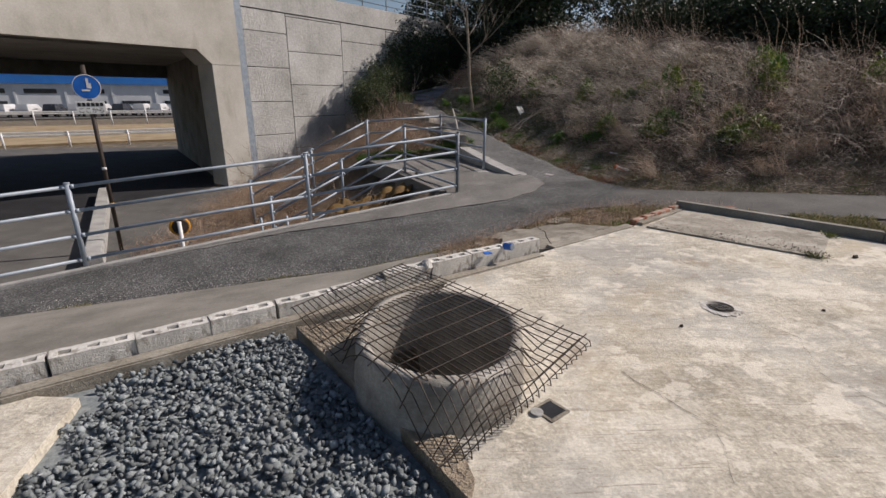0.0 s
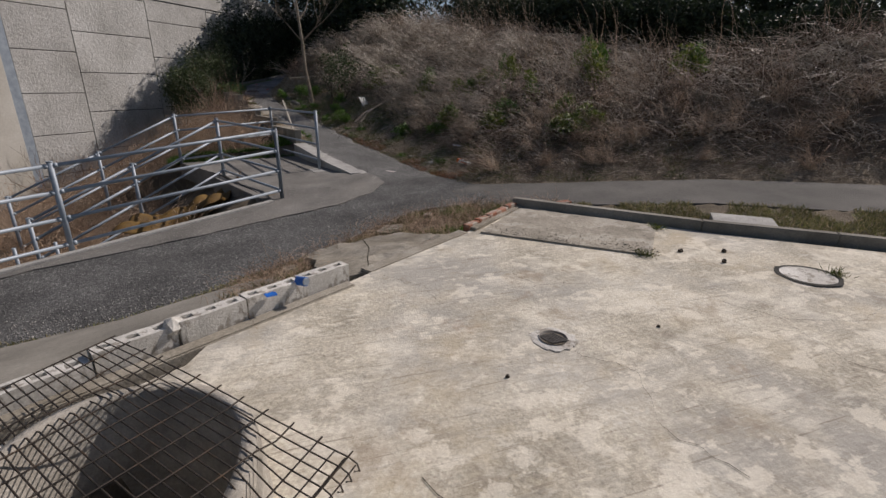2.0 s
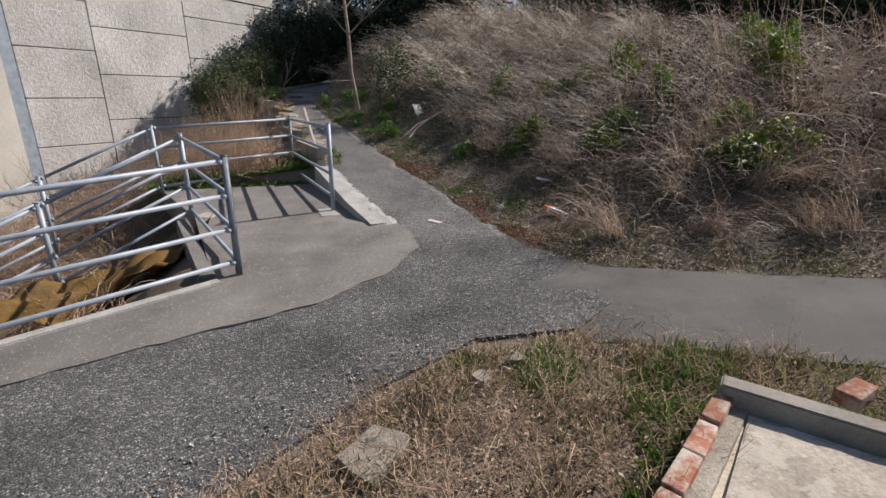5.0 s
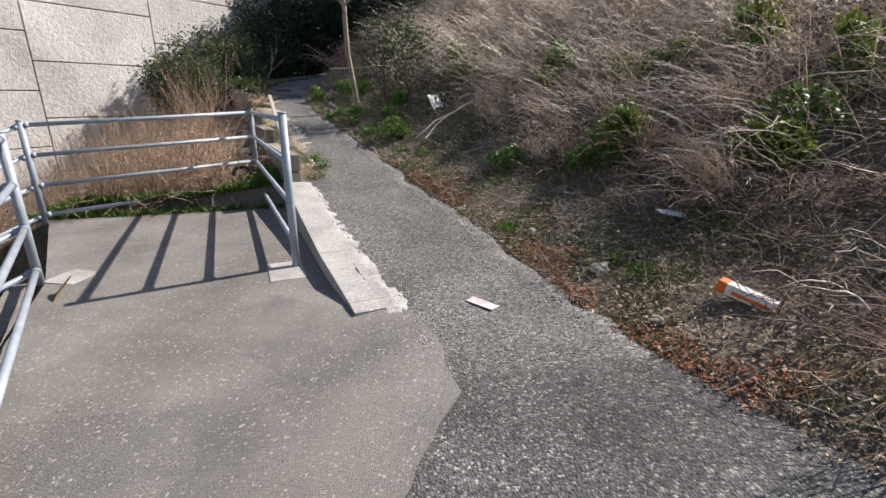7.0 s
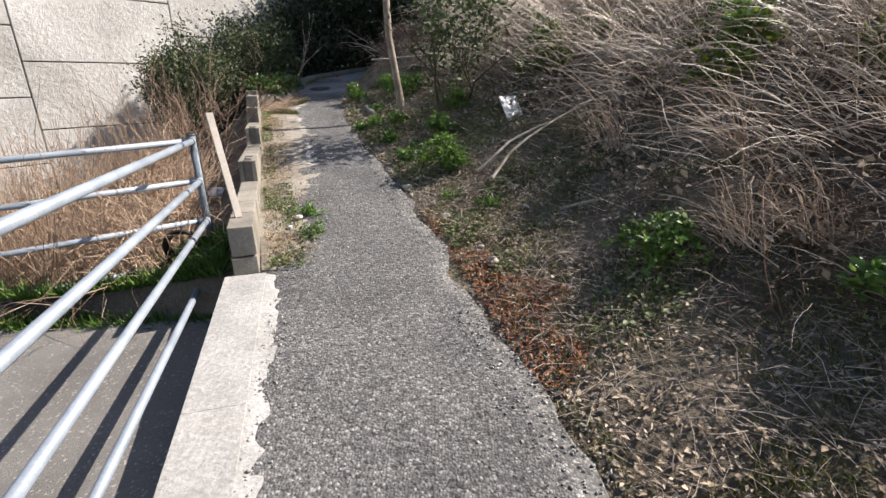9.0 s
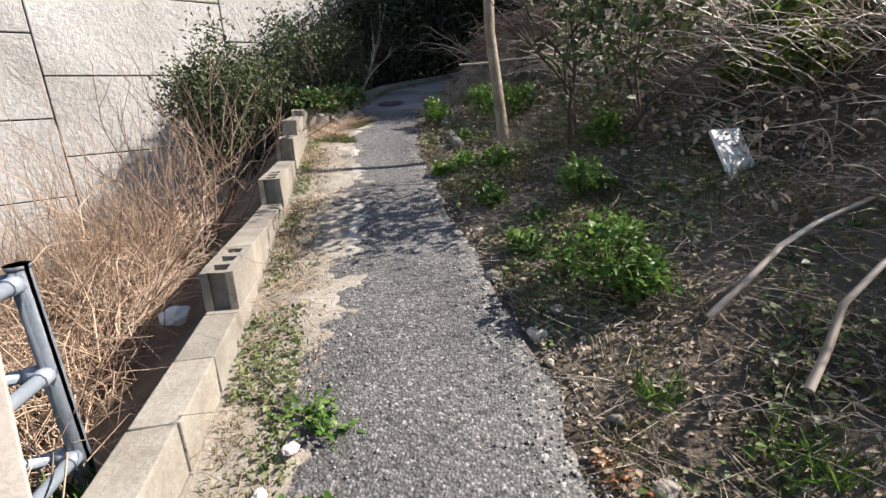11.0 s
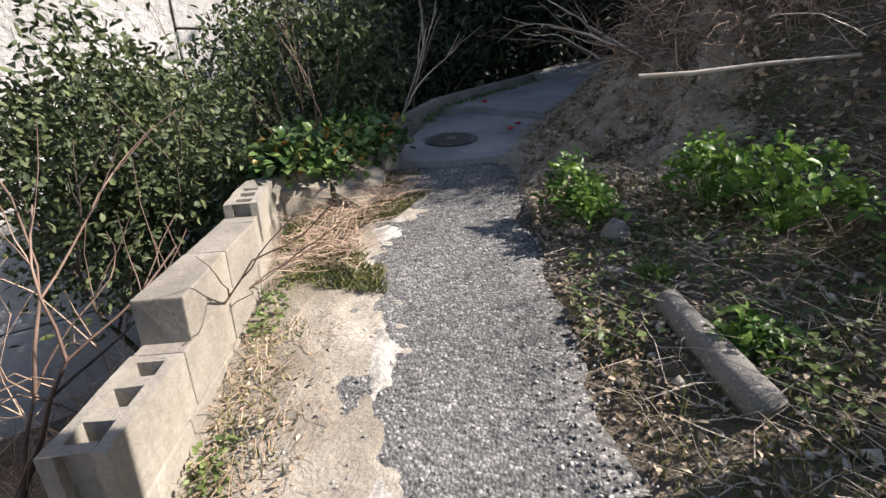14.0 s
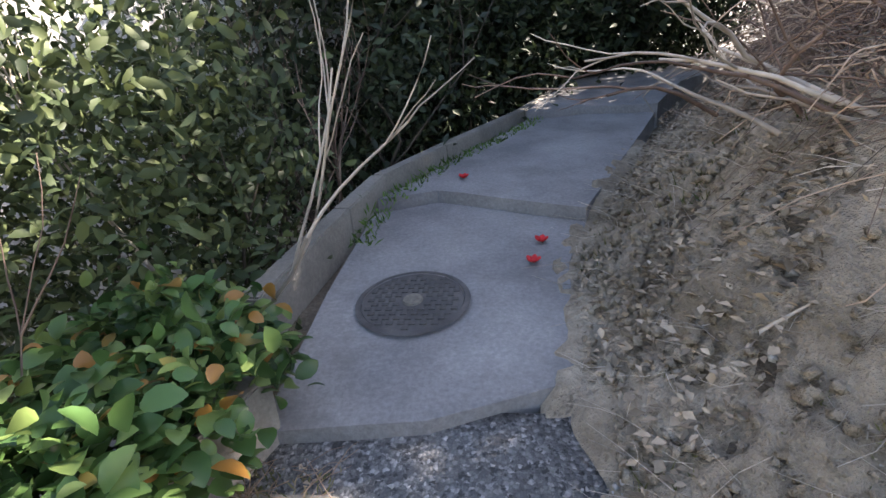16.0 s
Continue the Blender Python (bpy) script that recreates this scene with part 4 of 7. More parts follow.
bmesh.ops.create_circle(bm, cap_ends=True, segments=24, radius=0.075, matrix=Matrix.Translation((2.23, 3.12, slab_z(0, 3.12) + 0.005)))
part("silt", bm, M_SOIL, drain)
for k in range(7):
    box("grate_bar", pose(2.18 + 0.0165 * k, 3.12, slab_z(0, 3.12) + 0.006, 0, 0, 20), 0.006, 0.12, 0.006, M_CASTIRON, drain)
hole = thing("square_hole", (0.665, 2.05, slab_z(0, 2.05)), "square drain hole with a round pipe end in the slab", "drain")
# thin black sheet paints the dark inside of the hole; nothing is cut
box("opening", pose(0.70, 2.05, slab_z(0, 2.05) - 0.002, 0, 0, 35), 0.105, 0.10, 0.007, M_BLACK, hole)
for k, (dx, dy, a) in enumerate(((0.06, 0, 90), (-0.06, 0, 90), (0, 0.058, 0), (0, -0.058, 0))):
    m = pose(0.70, 2.05, slab_z(0, 2.05) - 0.005, 0, 0, 35) @ Matrix.Translation((dx, dy, 0)) @ pose(0, 0, 0, 0, 0, a)
    box("rim", m, 0.13, 0.02, 0.010, M_SAND, hole, bevel=0.004)
pipe("pipe_end", (0.625, 2.03, slab_z(0, 2.05) - 0.05), (0.625, 2.03, slab_z(0, 2.05) + 0.012), 0.032, M_KERB, hole, 16)

# ---- the well ----
well = thing("well", (0.20, 2.43, 0.05), "oval concrete well ring with an earth bottom", "well")
WC, WX, WY = Vector((0.165, 2.43)), 0.395, 0.485


def oval_shell(bm, rings, seg=40):
    """Stacked oval rings (scale out, z), each joined to the next."""
    prev = None
    for grow, z in rings:
        cur = [bm.verts.new((WC.x + (WX + grow) * math.cos(t) + 0.006 * math.sin(5 * t), WC.y + (WY + grow) * math.sin(t), z + 0.008 * math.sin(3 * t + 1)))
               for t in [2 * math.pi * k / seg for k in range(seg)]]
        if prev:
            for k in range(seg):
                j = (k + 1) % seg
                bm.faces.new((prev[k], prev[j], cur[j], cur[k]))
        prev = cur
    return prev


bm = bmesh.new()
oval_shell(bm, [(0.10, -0.2), (0.075, 0.1), (0.06, 0.28), (0.05, 0.325), (0.0, 0.33), (-0.005, 0.30), (0.0, 0.0), (0.0, -0.5), (0.01, -0.8)])
bmesh.ops.recalc_face_normals(bm, faces=bm.faces[:])
part("ring", bm, M_WELL, well, smooth_faces=True)
bm = bmesh.new()
last = oval_shell(bm, [(0.02, -0.62), (-0.1, -0.58), (-0.25, -0.60)])
bm.faces.new(last[::-1])
part("bottom", bm, M_DIRT, well, "dark earth bottom")
base = prism("well_base", [(-0.76, 2.94), (-0.40, 2.43), (-0.07, 1.97), (0.24, 1.50), (0.27, 1.60), (0.20, 1.91), (-0.05, 1.98), (-0.20, 2.2), (-0.26, 2.43), (-0.20, 2.7), (-0.03, 2.9), (0.19, 2.97), (-0.3, 3.08)], 0.078, -0.2, M_DIRT, cell=0.1)
tagged(base, "crumbling brown mortar edge beside the well", "footing", kind="structure")

# wire mesh panel lying over the well
panel = thing("wire_mesh_panel", (0.1, 2.5, 0.34), "bent dark welded wire mesh panel lying over the well", "mesh panel")
CR, CB, CL, CF = Vector((0.905, 2.25, 0.36)), Vector((-0.08, 3.42, 0.335)), Vector((-0.73, 2.80, 0.27)), Vector((0.135, 1.66, 0.075))


def on_mesh(u, v):
    """Place on the panel: u from the far end to the hooked end, v across."""
    p = CB.lerp(CR, u).lerp(CL.lerp(CF, u), v)
    z = p.z + 0.012 * math.sin(u * 5 + v * 2)
    s = math.sqrt(((p.x - WC.x) / (WX + 0.06)) ** 2 + ((p.y - WC.y) / (WY + 0.06)) ** 2)
    z = max(z, 0.345 - 0.85 * max(s - 1, 0))
    return Vector((p.x, p.y, z))


def wire(name, places, r, parent):
    pts = np.array([[list(p) for p in places]])
    v, f = tubes(pts, np.full((1, len(places)), r), 6)
    return child(name, fast_mesh(name, v, f, M_WIRE, True), parent)


for k in range(26):
    v = k / 25
    ps = [on_mesh(u, v) for u in np.linspace(-0.01, 1.0, 13)]
    end, d = ps[-1], (ps[-1] - ps[-2]).normalized()
    ps += [end + d * 0.035 + Vector((0, 0, -0.01)), end + d * 0.045 + Vector((0, 0, -0.035)), end + d * 0.02 + Vector((0, 0, -0.05))]
    wire("wire", ps, 0.0032, panel)
for k in range(12):
    u = k / 11
    wire("cross_wire", [on_mesh(u, v) + Vector((0, 0, 0.005)) for v in np.linspace(-0.02, 1.02, 13)], 0.0034, panel)
for k in range(3):
    wire("cross_wire", [on_mesh(1.0 - 0.03 * k, v) + Vector((0.02, -0.01, -0.03 + 0.01 * k)) for v in np.linspace(0, 1, 12)], 0.003, panel)

# crushed stone beside the well
def stones(n, place, size, material, name, flat=0.7):
    """Many angular stones as one mesh: jittered, squashed octahedra with cut faces."""
    base = np.array([[1, 0, 0], [-1, 0, 0], [0, 1, 0], [0, -1, 0], [0, 0, 1], [0, 0, -1], [.6, .6, .5], [-.6, -.6, .5]])
    tri = np.array([[6, 4, 0], [6, 2, 4], [6, 0, 2], [2, 1, 4], [1, 7, 4], [7, 3, 4], [1, 3, 7], [3, 0, 4], [2, 0, 5], [1, 2, 5], [3, 1, 5], [0, 3, 5]])
    c = place(n)
    n = len(c)
    v = base[None] * (1 + RNG.uniform(-0.35, 0.35, (n, 8, 1))) + RNG.normal(size=(n, 8, 3)) * 0.12
    v *= np.stack([RNG.uniform(0.7, 1.3, n), RNG.uniform(0.6, 1.1, n), RNG.uniform(0.5, 0.9, n) * flat / 0.7], -1)[:, None]
    q = unit(n)
    a = RNG.uniform(0, 2 * np.pi, n)
    # turn each stone about its own axis
    k = q[:, None, :]
    v = v * np.cos(a)[:, None, None] + np.cross(np.broadcast_to(k, v.shape), v) * np.sin(a)[:, None, None] + k * np.sum(k * v, -1, keepdims=True) * (1 - np.cos(a))[:, None, None]
    v = v * (size * RNG.uniform(0.6, 1.4, n))[:, None, None] + c[:, None]
    f = (np.arange(n)[:, None, None] * 8 + tri[None]).reshape(-1, 3)
    return fast_mesh(name, v.reshape(-1, 3), f, material)


def gravel_places(n):
    s, t = RNG.uniform(0, 1, n), RNG.uniform(0, 1, n)
    x, y = -2.4 + 4.2 * s, -1.6 + 5.0 * t
    off = (y - 2.36) * 0.857 - (x + 2.1) * 0.515
    right = (x - 0.24) * 0.81 + (y - 1.54) * 0.585
    left = x - np.interp(y, [-2, 1.0, 2.3], [-1.35, -1.50, -1.72])
    keep = (off < -0.12 - 0.02 * RNG.random(n)) & (right < -0.06) & (left > 0.0 + 0.12 * np.sin(y * 9) ** 2)
    x, y = x[keep], y[keep]
    z = -0.010 + 0.012 * y + RNG.uniform(-0.022, 0.022, len(x)) + 0.03 * np.sin(x * 3) * np.sin(y * 2.3)
    return np.stack([x, y, z], -1)


gravel = new("gravel", stones(42000, gravel_places, 0.0185, M_GRAVEL, "gravel"))
tagged(gravel, "loose blue-grey crushed stone filling the yard corner", "gravel", kind="stuff")
bed = prism("gravel_bed", [(-2.0, 2.3), (-0.72, 2.95), (0.24, 1.5), (0.95, 0.5), (2.4, -2.9), (-1.4, -2.9), (-1.55, 1.0)], lambda x, y: -0.028 + 0.012 * y + 0.03 * math.sin(x * 3) * math.sin(y * 2.3), -0.3, M_GRAVEL, cell=0.3)
tagged(bed, "bed of blue-grey stone dust under the gravel", "ground", kind="structure")
side_slab = prism("side_strip", [(-2.15, 2.32), (-1.72, 2.28), (-1.48, 1.0), (-1.3, -3), (-3.4, -3), (-2.6, 1.6)], lambda x, y: 0.03, -0.3, M_SLAB, cell=0.5)
tagged(side_slab, "pale concrete strip at the edge of the gravel", "slab", kind="structure")

# ---- railings ----
BOLTS = (0.06, 0.36, 0.66, 0.96)


def railing_post(parent, base, top, r=0.030):
    bm = bmesh.new()
    add_pipe(bm, base, top, r, 14)
    p = part("post", bm, M_STEEL, parent)
    for f in p.data.polygons:
        f.use_smooth = len(f.vertices) == 4
    pipe("cap", Vector(top), Vector(top) + Vector((0, 0, 0.012)), r + 0.003, M_STEEL, p, 14)
    return p


def railing_rail(parent, a, b, r=0.0215):
    bar = pipe("rail", a, b, r, M_STEEL, parent, 10)
    d = (Vector(b) - Vector(a)).normalized()
    for e, s in ((Vector(a), 1), (Vector(b), -1)):
        pipe("collar", e + d * s * 0.025, e + d * s * 0.065, r + 0.006, M_STEEL, bar, 10)


def railing(label, posts, heights=(0.14, 0.45, 0.76, 1.06), extra=()):
    """Posts as (x, y, base z, top z); rails run between neighbours at the given shares of the post's height."""
    th = thing("railing", posts[0][:3], label, "railing", "blue-grey pipe railings along the path")
    for x, y, z0, z1 in posts:
        railing_post(th, (x, y, z0), (x, y, z1))
    for p, q in zip(posts, posts[1:]):
        for h in heights:
            railing_rail(th, (p[0], p[1], p[3] - 1.10 + h), (q[0], q[1], q[3] - 1.10 + h))
    return th


PA, PB, PC = (-4.17, 5.94, -0.62, 0.49), (-1.665, 7.42, -0.44, 0.675), (0.755, 8.83, -0.24, 0.885)
PZ = (-6.6, 4.48, -0.80, 0.31)
PD, PE, PF, PG = (1.53, 10.95, -0.14, 1.03), (0.672, 13.904, -0.14, 0.986), (-1.29, 12.79, -0.16, 0.898), (-0.269, 10.928, -0.16, 0.911)
railing("long blue-grey galvanised pipe railing on the lane's kerb", [PZ, PA, PB, PC])
railing("short pipe railing along the landing's ditch side", [PC, PG])
railing("pipe railing at the far side of the landing", [PF, PE])
railing("pipe railing between landing and climbing path", [PE, PD])
SD = Vector((-0.877, -0.48))
for top in (PG, PF):
    foot = (top[0] + SD.x * 3.0, top[1] + SD.y * 3.0)
    th = thing("stair_railing", (top[0], top[1], top[2]), "sloping pipe handrail of the stairs down to the road", "railing", "blue-grey pipe railings along the path")
    railing_post(th, (*foot, -1.56), (*foot, -0.42))
    mid = (top[0] + SD.x * 1.5, top[1] + SD.y * 1.5)
    railing_post(th, (*mid, -0.95), (*mid, 0.24))
    for h in (0.14, 0.45, 0.76, 1.06):
        railing_rail(th, (top[0], top[1], top[3] - 1.10 + h), (*mid, 0.24 - 1.10 + h))
        railing_rail(th, (*mid, 0.24 - 1.10 + h), (*foot, -0.42 - 1.10 + h))



# ---- the climbing path ----
# pale mortar between wall and asphalt, with ragged edge
skin = lambda y: np.interp(y, [13.2, 13.9, 14.5, 15.2, 16, 17, 17.6, 18.4, 19.0, 19.6], [0.14, 0.22, 0.38, 0.48, 0.53, 0.55, 0.53, 0.58, 0.60, 0.30])
worn_sheet("path_mortar", np.arange(13.2, 19.75, 0.022), edge_l, -0.02, 0.86, path_top, lambda s, y: np.clip((skin(y) - s) * 0.05, -0.012, 0.007), M_SAND, "worn pale mortar beside the asphalt path", "path")


M_PATCH = surface("pale_mortar_patch", (0.30, 0.285, 0.255), (0.41, 0.39, 0.35), (0.51, 0.49, 0.44), 5, 70, 0.95, 0.6, 0.7, layers=[(14, 0.52, 0.60, (0.20, 0.19, 0.175), 0.8, (1, 1, 1), 0)])


worn_sheet("mortar_patches", np.arange(15.0, 19.2, 0.02), edge_l, 0.2, 0.95, path_top, lambda s, y: 0.0005 - np.abs(s - skin(y) - 0.03) * 0.09 + 0.008 * value_noise(s * 0.6, y, 0.33, 12), M_PATCH,
           "white mortar patches at the edge of the asphalt", "patch", 0.02, (0.004, 0.006))
worn_sheet("kerb_spill", np.arange(9.86, 13.15, 0.02), lambda y: np.interp(y, [9.9, 10.9, 11.9, 13.12], [2.13, 1.84, 1.575, 1.25]), 0.06, 0.34, lambda x, y: path_top(x, y), lambda s, y: np.clip((0.20 - s) * 0.16, -0.02, 0.010), M_KERB,
           "ragged spilled mortar along the climbing curb", "kerb", 0.016, (0.003, 0.005))

# upper concrete slabs with low steps
def step_slab(outline, dz, label):
    ob = prism("path_step", outline, lambda x, y: zp(y) + dz + lumps(x, y, 3, 0.003), lambda x, y: zp(y) - 0.2, M_UPPER, cell=0.25)
    return tagged(ob, label, "path", kind="structure")


M_UPPER = surface("bluish_worn_concrete", (0.18, 0.172, 0.168), (0.25, 0.24, 0.233), (0.33, 0.318, 0.305), 1.8, 60, 0.9, 0.5, 0.45,
                  layers=[(2.2, 0.55, 0.72, (0.14, 0.135, 0.13), 0.5, (1, 1, 1), 0)])
step_slab([(-0.26, 19.88), (0.22, 19.93), (0.66, 20.10), (0.72, 20.8), (0.86, 21.22), (0.45, 21.42), (0.06, 21.60), (-0.30, 21.45), (-0.30, 20.6)], 0.06, "worn concrete slab with a manhole on the footpath")
step_slab([(-0.28, 21.50), (0.06, 21.61), (0.45, 21.43), (0.86, 21.23), (1.55, 22.8), (1.80, 23.4), (1.2, 23.5), (0.70, 23.45), (0.1, 22.2)], 0.13, "upper concrete slab of the climbing footpath")
step_slab([(0.68, 23.46), (1.2, 23.51), (1.82, 23.41), (2.4, 24.6), (7.6, 30), (5.6, 30.4), (1.2, 25.2)], 0.20, "top concrete slab of the footpath under trees")
bm = bmesh.new()
kp = [(-0.50, 20.35), (-0.40, 21.2), (-0.33, 21.75), (0.0, 22.4), (0.62, 23.55), (1.1, 24.8), (3.5, 28)]
for a, b in zip(kp, kp[1:]):
    run_box(bm, a, b, 0.10, float(zp(a[1])) + 0.20, float(zp(b[1])) + 0.20, 0.6, 0.008)
tagged(part("kerb_upper", bm, M_STRIP), "low weathered concrete kerb beside the upper path", "kerb", kind="structure")

# manhole cover
mz = lambda x, y: float(zp(y)) + 0.06
tilt = math.degrees(math.atan2(float(zp(21.0) - zp(20.0)), 1.0))
MH = pose(0.085, 20.52, mz(0, 20.52) + 0.004, tilt, 0, 0)
manhole = thing("manhole_cover", MH.translation, "round cast-iron manhole cover with a raised grid", "manhole cover")
bm = bmesh.new()
bmesh.ops.create_cone(bm, cap_ends=True, segments=48, radius1=0.205, radius2=0.202, depth=0.02, matrix=MH)
part("disc", bm, M_CASTIRON, manhole)
bm = bmesh.new()
ra, rb = ring_mesh(bm, (0, 0), 0.205, 0.228, 0.013, 0.011, 48)
bmesh.ops.transform(bm, matrix=MH, verts=bm.verts[:])
part("frame_ring", bm, M_CASTIRON, manhole)
stud_bm = bmesh.new()
add_box(stud_bm, Matrix.Identity(4), 0.026, 0.017, 0.007, 0.002)
stud_me = bpy.data.meshes.new("stud")
stud_bm.to_mesh(stud_me)
stud_bm.free()
stud_me.materials.append(M_CASTIRON)
for a in range(-7, 8):
    for b in range(-10, 11):
        x, y = a * 0.042 + (0.021 if b % 2 else 0), b * 0.031
        if 0.05 < math.hypot(x, y) < 0.19:
            child("stud", stud_me, manhole, MH @ Matrix.Translation((x, y, 0.009)))
bm = bmesh.new()
bmesh.ops.create_cone(bm, cap_ends=True, segments=24, radius1=0.042, radius2=0.038, depth=0.012, matrix=MH @ Matrix.Translation((0, 0, 0.012)))
part("boss", bm, M_SAND, manhole, "pale worn centre boss")

# wall of hollow blocks, stepping up beside the path
FACE = [(13.15, 1.33), (14.68, 0.815), (16.05, 0.38), (17.07, 0.02), (18.32, -0.39), (18.82, -0.63)]
def face_x(y):
    return float(np.interp(y, [p[0] for p in FACE], [p[1] for p in FACE]))


M_PATCH2 = surface("sand_coloured_concrete", (0.20, 0.18, 0.145), (0.28, 0.255, 0.21), (0.35, 0.325, 0.275), 3, 60, 0.95, 0.5, 0.5, layers=[(2.5, 0.55, 0.7, (0.25, 0.215, 0.165), 0.5, (1, 1, 1), 0)])
path_wall = thing("block_wall", (0.6, 15.5, 0.4), "stepped retaining wall of weathered hollow concrete blocks", "wall", kind="structure")
random.seed(11)


def wall_run(y0, y1, z, holes_first=False, low=0.19):
    """Blocks end to end from y0 to y1, tops level at z + 0.19; the first ones open at the top."""
    y, k = y0, 0
    while y < y1 - 0.12:
        L = min(0.395, y1 - y + 0.05)
        xa, xb = face_x(y), face_x(y + L * 0.95)
        a = math.degrees(math.atan2(L * 0.95, xb - xa))
        d = Vector((xb - xa, L * 0.95)).normalized()
        n = Vector((-d.y, d.x))
        c = Vector((xa, y)) + d * L / 2 + n * 0.075
        m = pose(c.x, c.y, z, random.uniform(-.5, .5), random.uniform(-.4, .4), a)
        if holes_first and k == 0:
            hollow_block("block", m, M_BLOCK, path_wall, L, 0.15, 0.19, 3, (0.082, 0.078), 0.10)
        else:
            box("block", m, L - 0.008, 0.15, low, M_BLOCK, path_wall, bevel=0.006, rough=0.003)
        y += L * d.y
        k += 1


for y0, y1, z, h in ((13.15, 15.0, 0.30, False), (13.15, 14.9, 0.10, False), (14.68, 16.3, 0.49, True), (14.4, 16.3, 0.295, False), (16.05, 17.3, 0.675, True), (15.9, 17.3, 0.48, False), (17.05, 18.5, 0.868, True),
                      (17.0, 18.6, 0.67, False), (17.48, 18.5, 1.02, False), (18.32, 18.82, 1.083, True), (18.2, 18.82, 0.89, False), (18.3, 18.82, 0.70, False)):
    wall_run(y0, y1, z, h)
# the stretch that bends in, under the overhanging leaves, and its broken facing
bm = bmesh.new()
for a, b, z0, z1 in (((-0.70, 18.78), (-0.52, 19.25), 1.27, 1.29), ((-0.515, 19.26), (-0.36, 19.66), 1.30, 1.31), ((-0.355, 19.67), (-0.26, 19.93), 1.32, 1.36)):
    run_box(bm, a, b, 0.13, z0, z1, 0.6, 0.008)
tagged(part("planter_wall", bm, M_BLOCK), "cracked concrete edge wall of the planting bed", "wall", kind="structure")
for outline in ([(-0.71, 18.84), (-0.58, 18.86), (-0.40, 19.08), (-0.43, 19.16), (-0.52, 19.24)], [(-0.49, 19.22), (-0.41, 19.15), (-0.37, 19.11), (-0.34, 19.30), (-0.30, 19.52), (-0.35, 19.60)],
                [(-0.36, 19.08), (-0.20, 19.07), (-0.14, 19.24), (-0.20, 19.55), (-0.28, 19.55), (-0.34, 19.32)]):
    ob = prism("facing_slab", outline, lambda x, y: float(zp(y)) + 0.04 + 0.52 * max(0.0, -0.13 - x + 0.25 * (y - 19.3)) + lumps(x, y, 4, 0.004), lambda x, y: float(zp(y)) - 0.1, M_PATCH2, cell=0.08)
    tagged(ob, "broken flat pale concrete slab leaning on the planting bed", "rubble", "broken slabs at the planting bed")

# wooden lath leaning at the wall
lath = box("wooden_lath", look((1.155, 13.372, 0.49), (0.983, 13.574, 1.15)) @ pose(0, 0, 0, 180), 0.045, 0.018, 0.72, M_WOOD, None, bevel=0.002)
tagged(lath, "grey weathered wooden lath leaning at the block wall", "lath")

# ---- growth ----
def scatter(n, x0, x1, y0, y1, keep):
    x, y = RNG.uniform(x0, x1, n), RNG.uniform(y0, y1, n)
    k = keep(x, y)
    x, y = x[k], y[k]
    return x, y, earth_z(x, y)


def arcs(x, y, z, length, lean, droop, heading=None, k=7, curl=0.15):
    """Curved stems from the ground: up, then leaning over and drooping."""
    n = len(x)
    a = RNG.uniform(0, 2 * np.pi, n) if heading is None else heading
    d = np.stack([np.cos(a), np.sin(a)], -1)
    s = np.linspace(0, 1, k)[None, :]
    L = np.broadcast_to(length, (n,))[:, None]
    ln, dr = np.broadcast_to(lean, (n,))[:, None], np.broadcast_to(droop, (n,))[:, None]
    out = L * (ln * s + 0.35 * dr * s ** 2)
    up = L * (np.sqrt(np.maximum(1 - ln ** 2, 0.05)) * s - dr * s ** 2.2)
    w = np.cumsum(RNG.normal(size=(n, k, 3)) * curl * L[..., None] / k, axis=1)
    w[:, 0] = 0
    p = np.stack([x[:, None] + d[:, :1] * out, y[:, None] + d[:, 1:] * out, z[:, None] + up], -1) + w
    return p


def taper(n, k, r, tip=0.35):
    return np.broadcast_to(r, (n,))[:, None] * np.linspace(1, tip, k)[None, :]


def stuff(name, arrays, material, label, category):
    v, f = joined(arrays) if isinstance(arrays, list) else arrays
    ob = new(name, fast_mesh(name, v, f, material))
    return tagged(ob, label, category, kind="stuff")


near = lambda x, y: np.minimum(np.hypot(x - 2.5, y - 9), np.abs(x - edge_r(y)) + np.maximum(0, 9 - y))
hill = lambda lo, hi: (lambda x, y: (bank_d(x, y) > lo) & (bank_d(x, y) < hi))
thick = lambda x, y: np.sin(x * 1.7 + 2) * np.sin(y * 1.3) + 0.5 * np.sin(x * 3.1 + y * 2.7)

RNG = np.random.default_rng(23)
# tangled dead stems on the bank
x, y, z = scatter(40000, 1, 16, 4, 25, lambda x, y: (bank_d(x, y) > np.where(y > 9.5, 1.25, 0.3) + 0.15 * smooth(12.5, 13.5, y) + 0.4 * smooth(15.5, 17.5, y)) & (bank_d(x, y) < 7.5) & (RNG.random(x.shape) < np.clip(0.32 + 0.9 * thick(x * 1.6, y * 1.6), 0.05, 1)))
n = len(x)
tall = np.clip((bank_d(x, y) - np.where(y > 9.5, 1.0, 0.5)) / np.where(y > 9.5, 2.2, 1.6), 0.22, 1)
p = arcs(x, y, z - 0.02, RNG.uniform(0.35, 1.15, n) * tall, RNG.uniform(0.3, 0.95, n), RNG.uniform(0.1, 0.75, n), RNG.normal(3.6, 1.3, n), 6, 0.35)
stuff("dead_brambles", tubes(p, taper(n, 6, RNG.uniform(0.0022, 0.0065, n) * (0.45 + 0.55 * tall)), 3), M_TWIG, "tangled brown dead bramble stems covering the bank", "brambles")
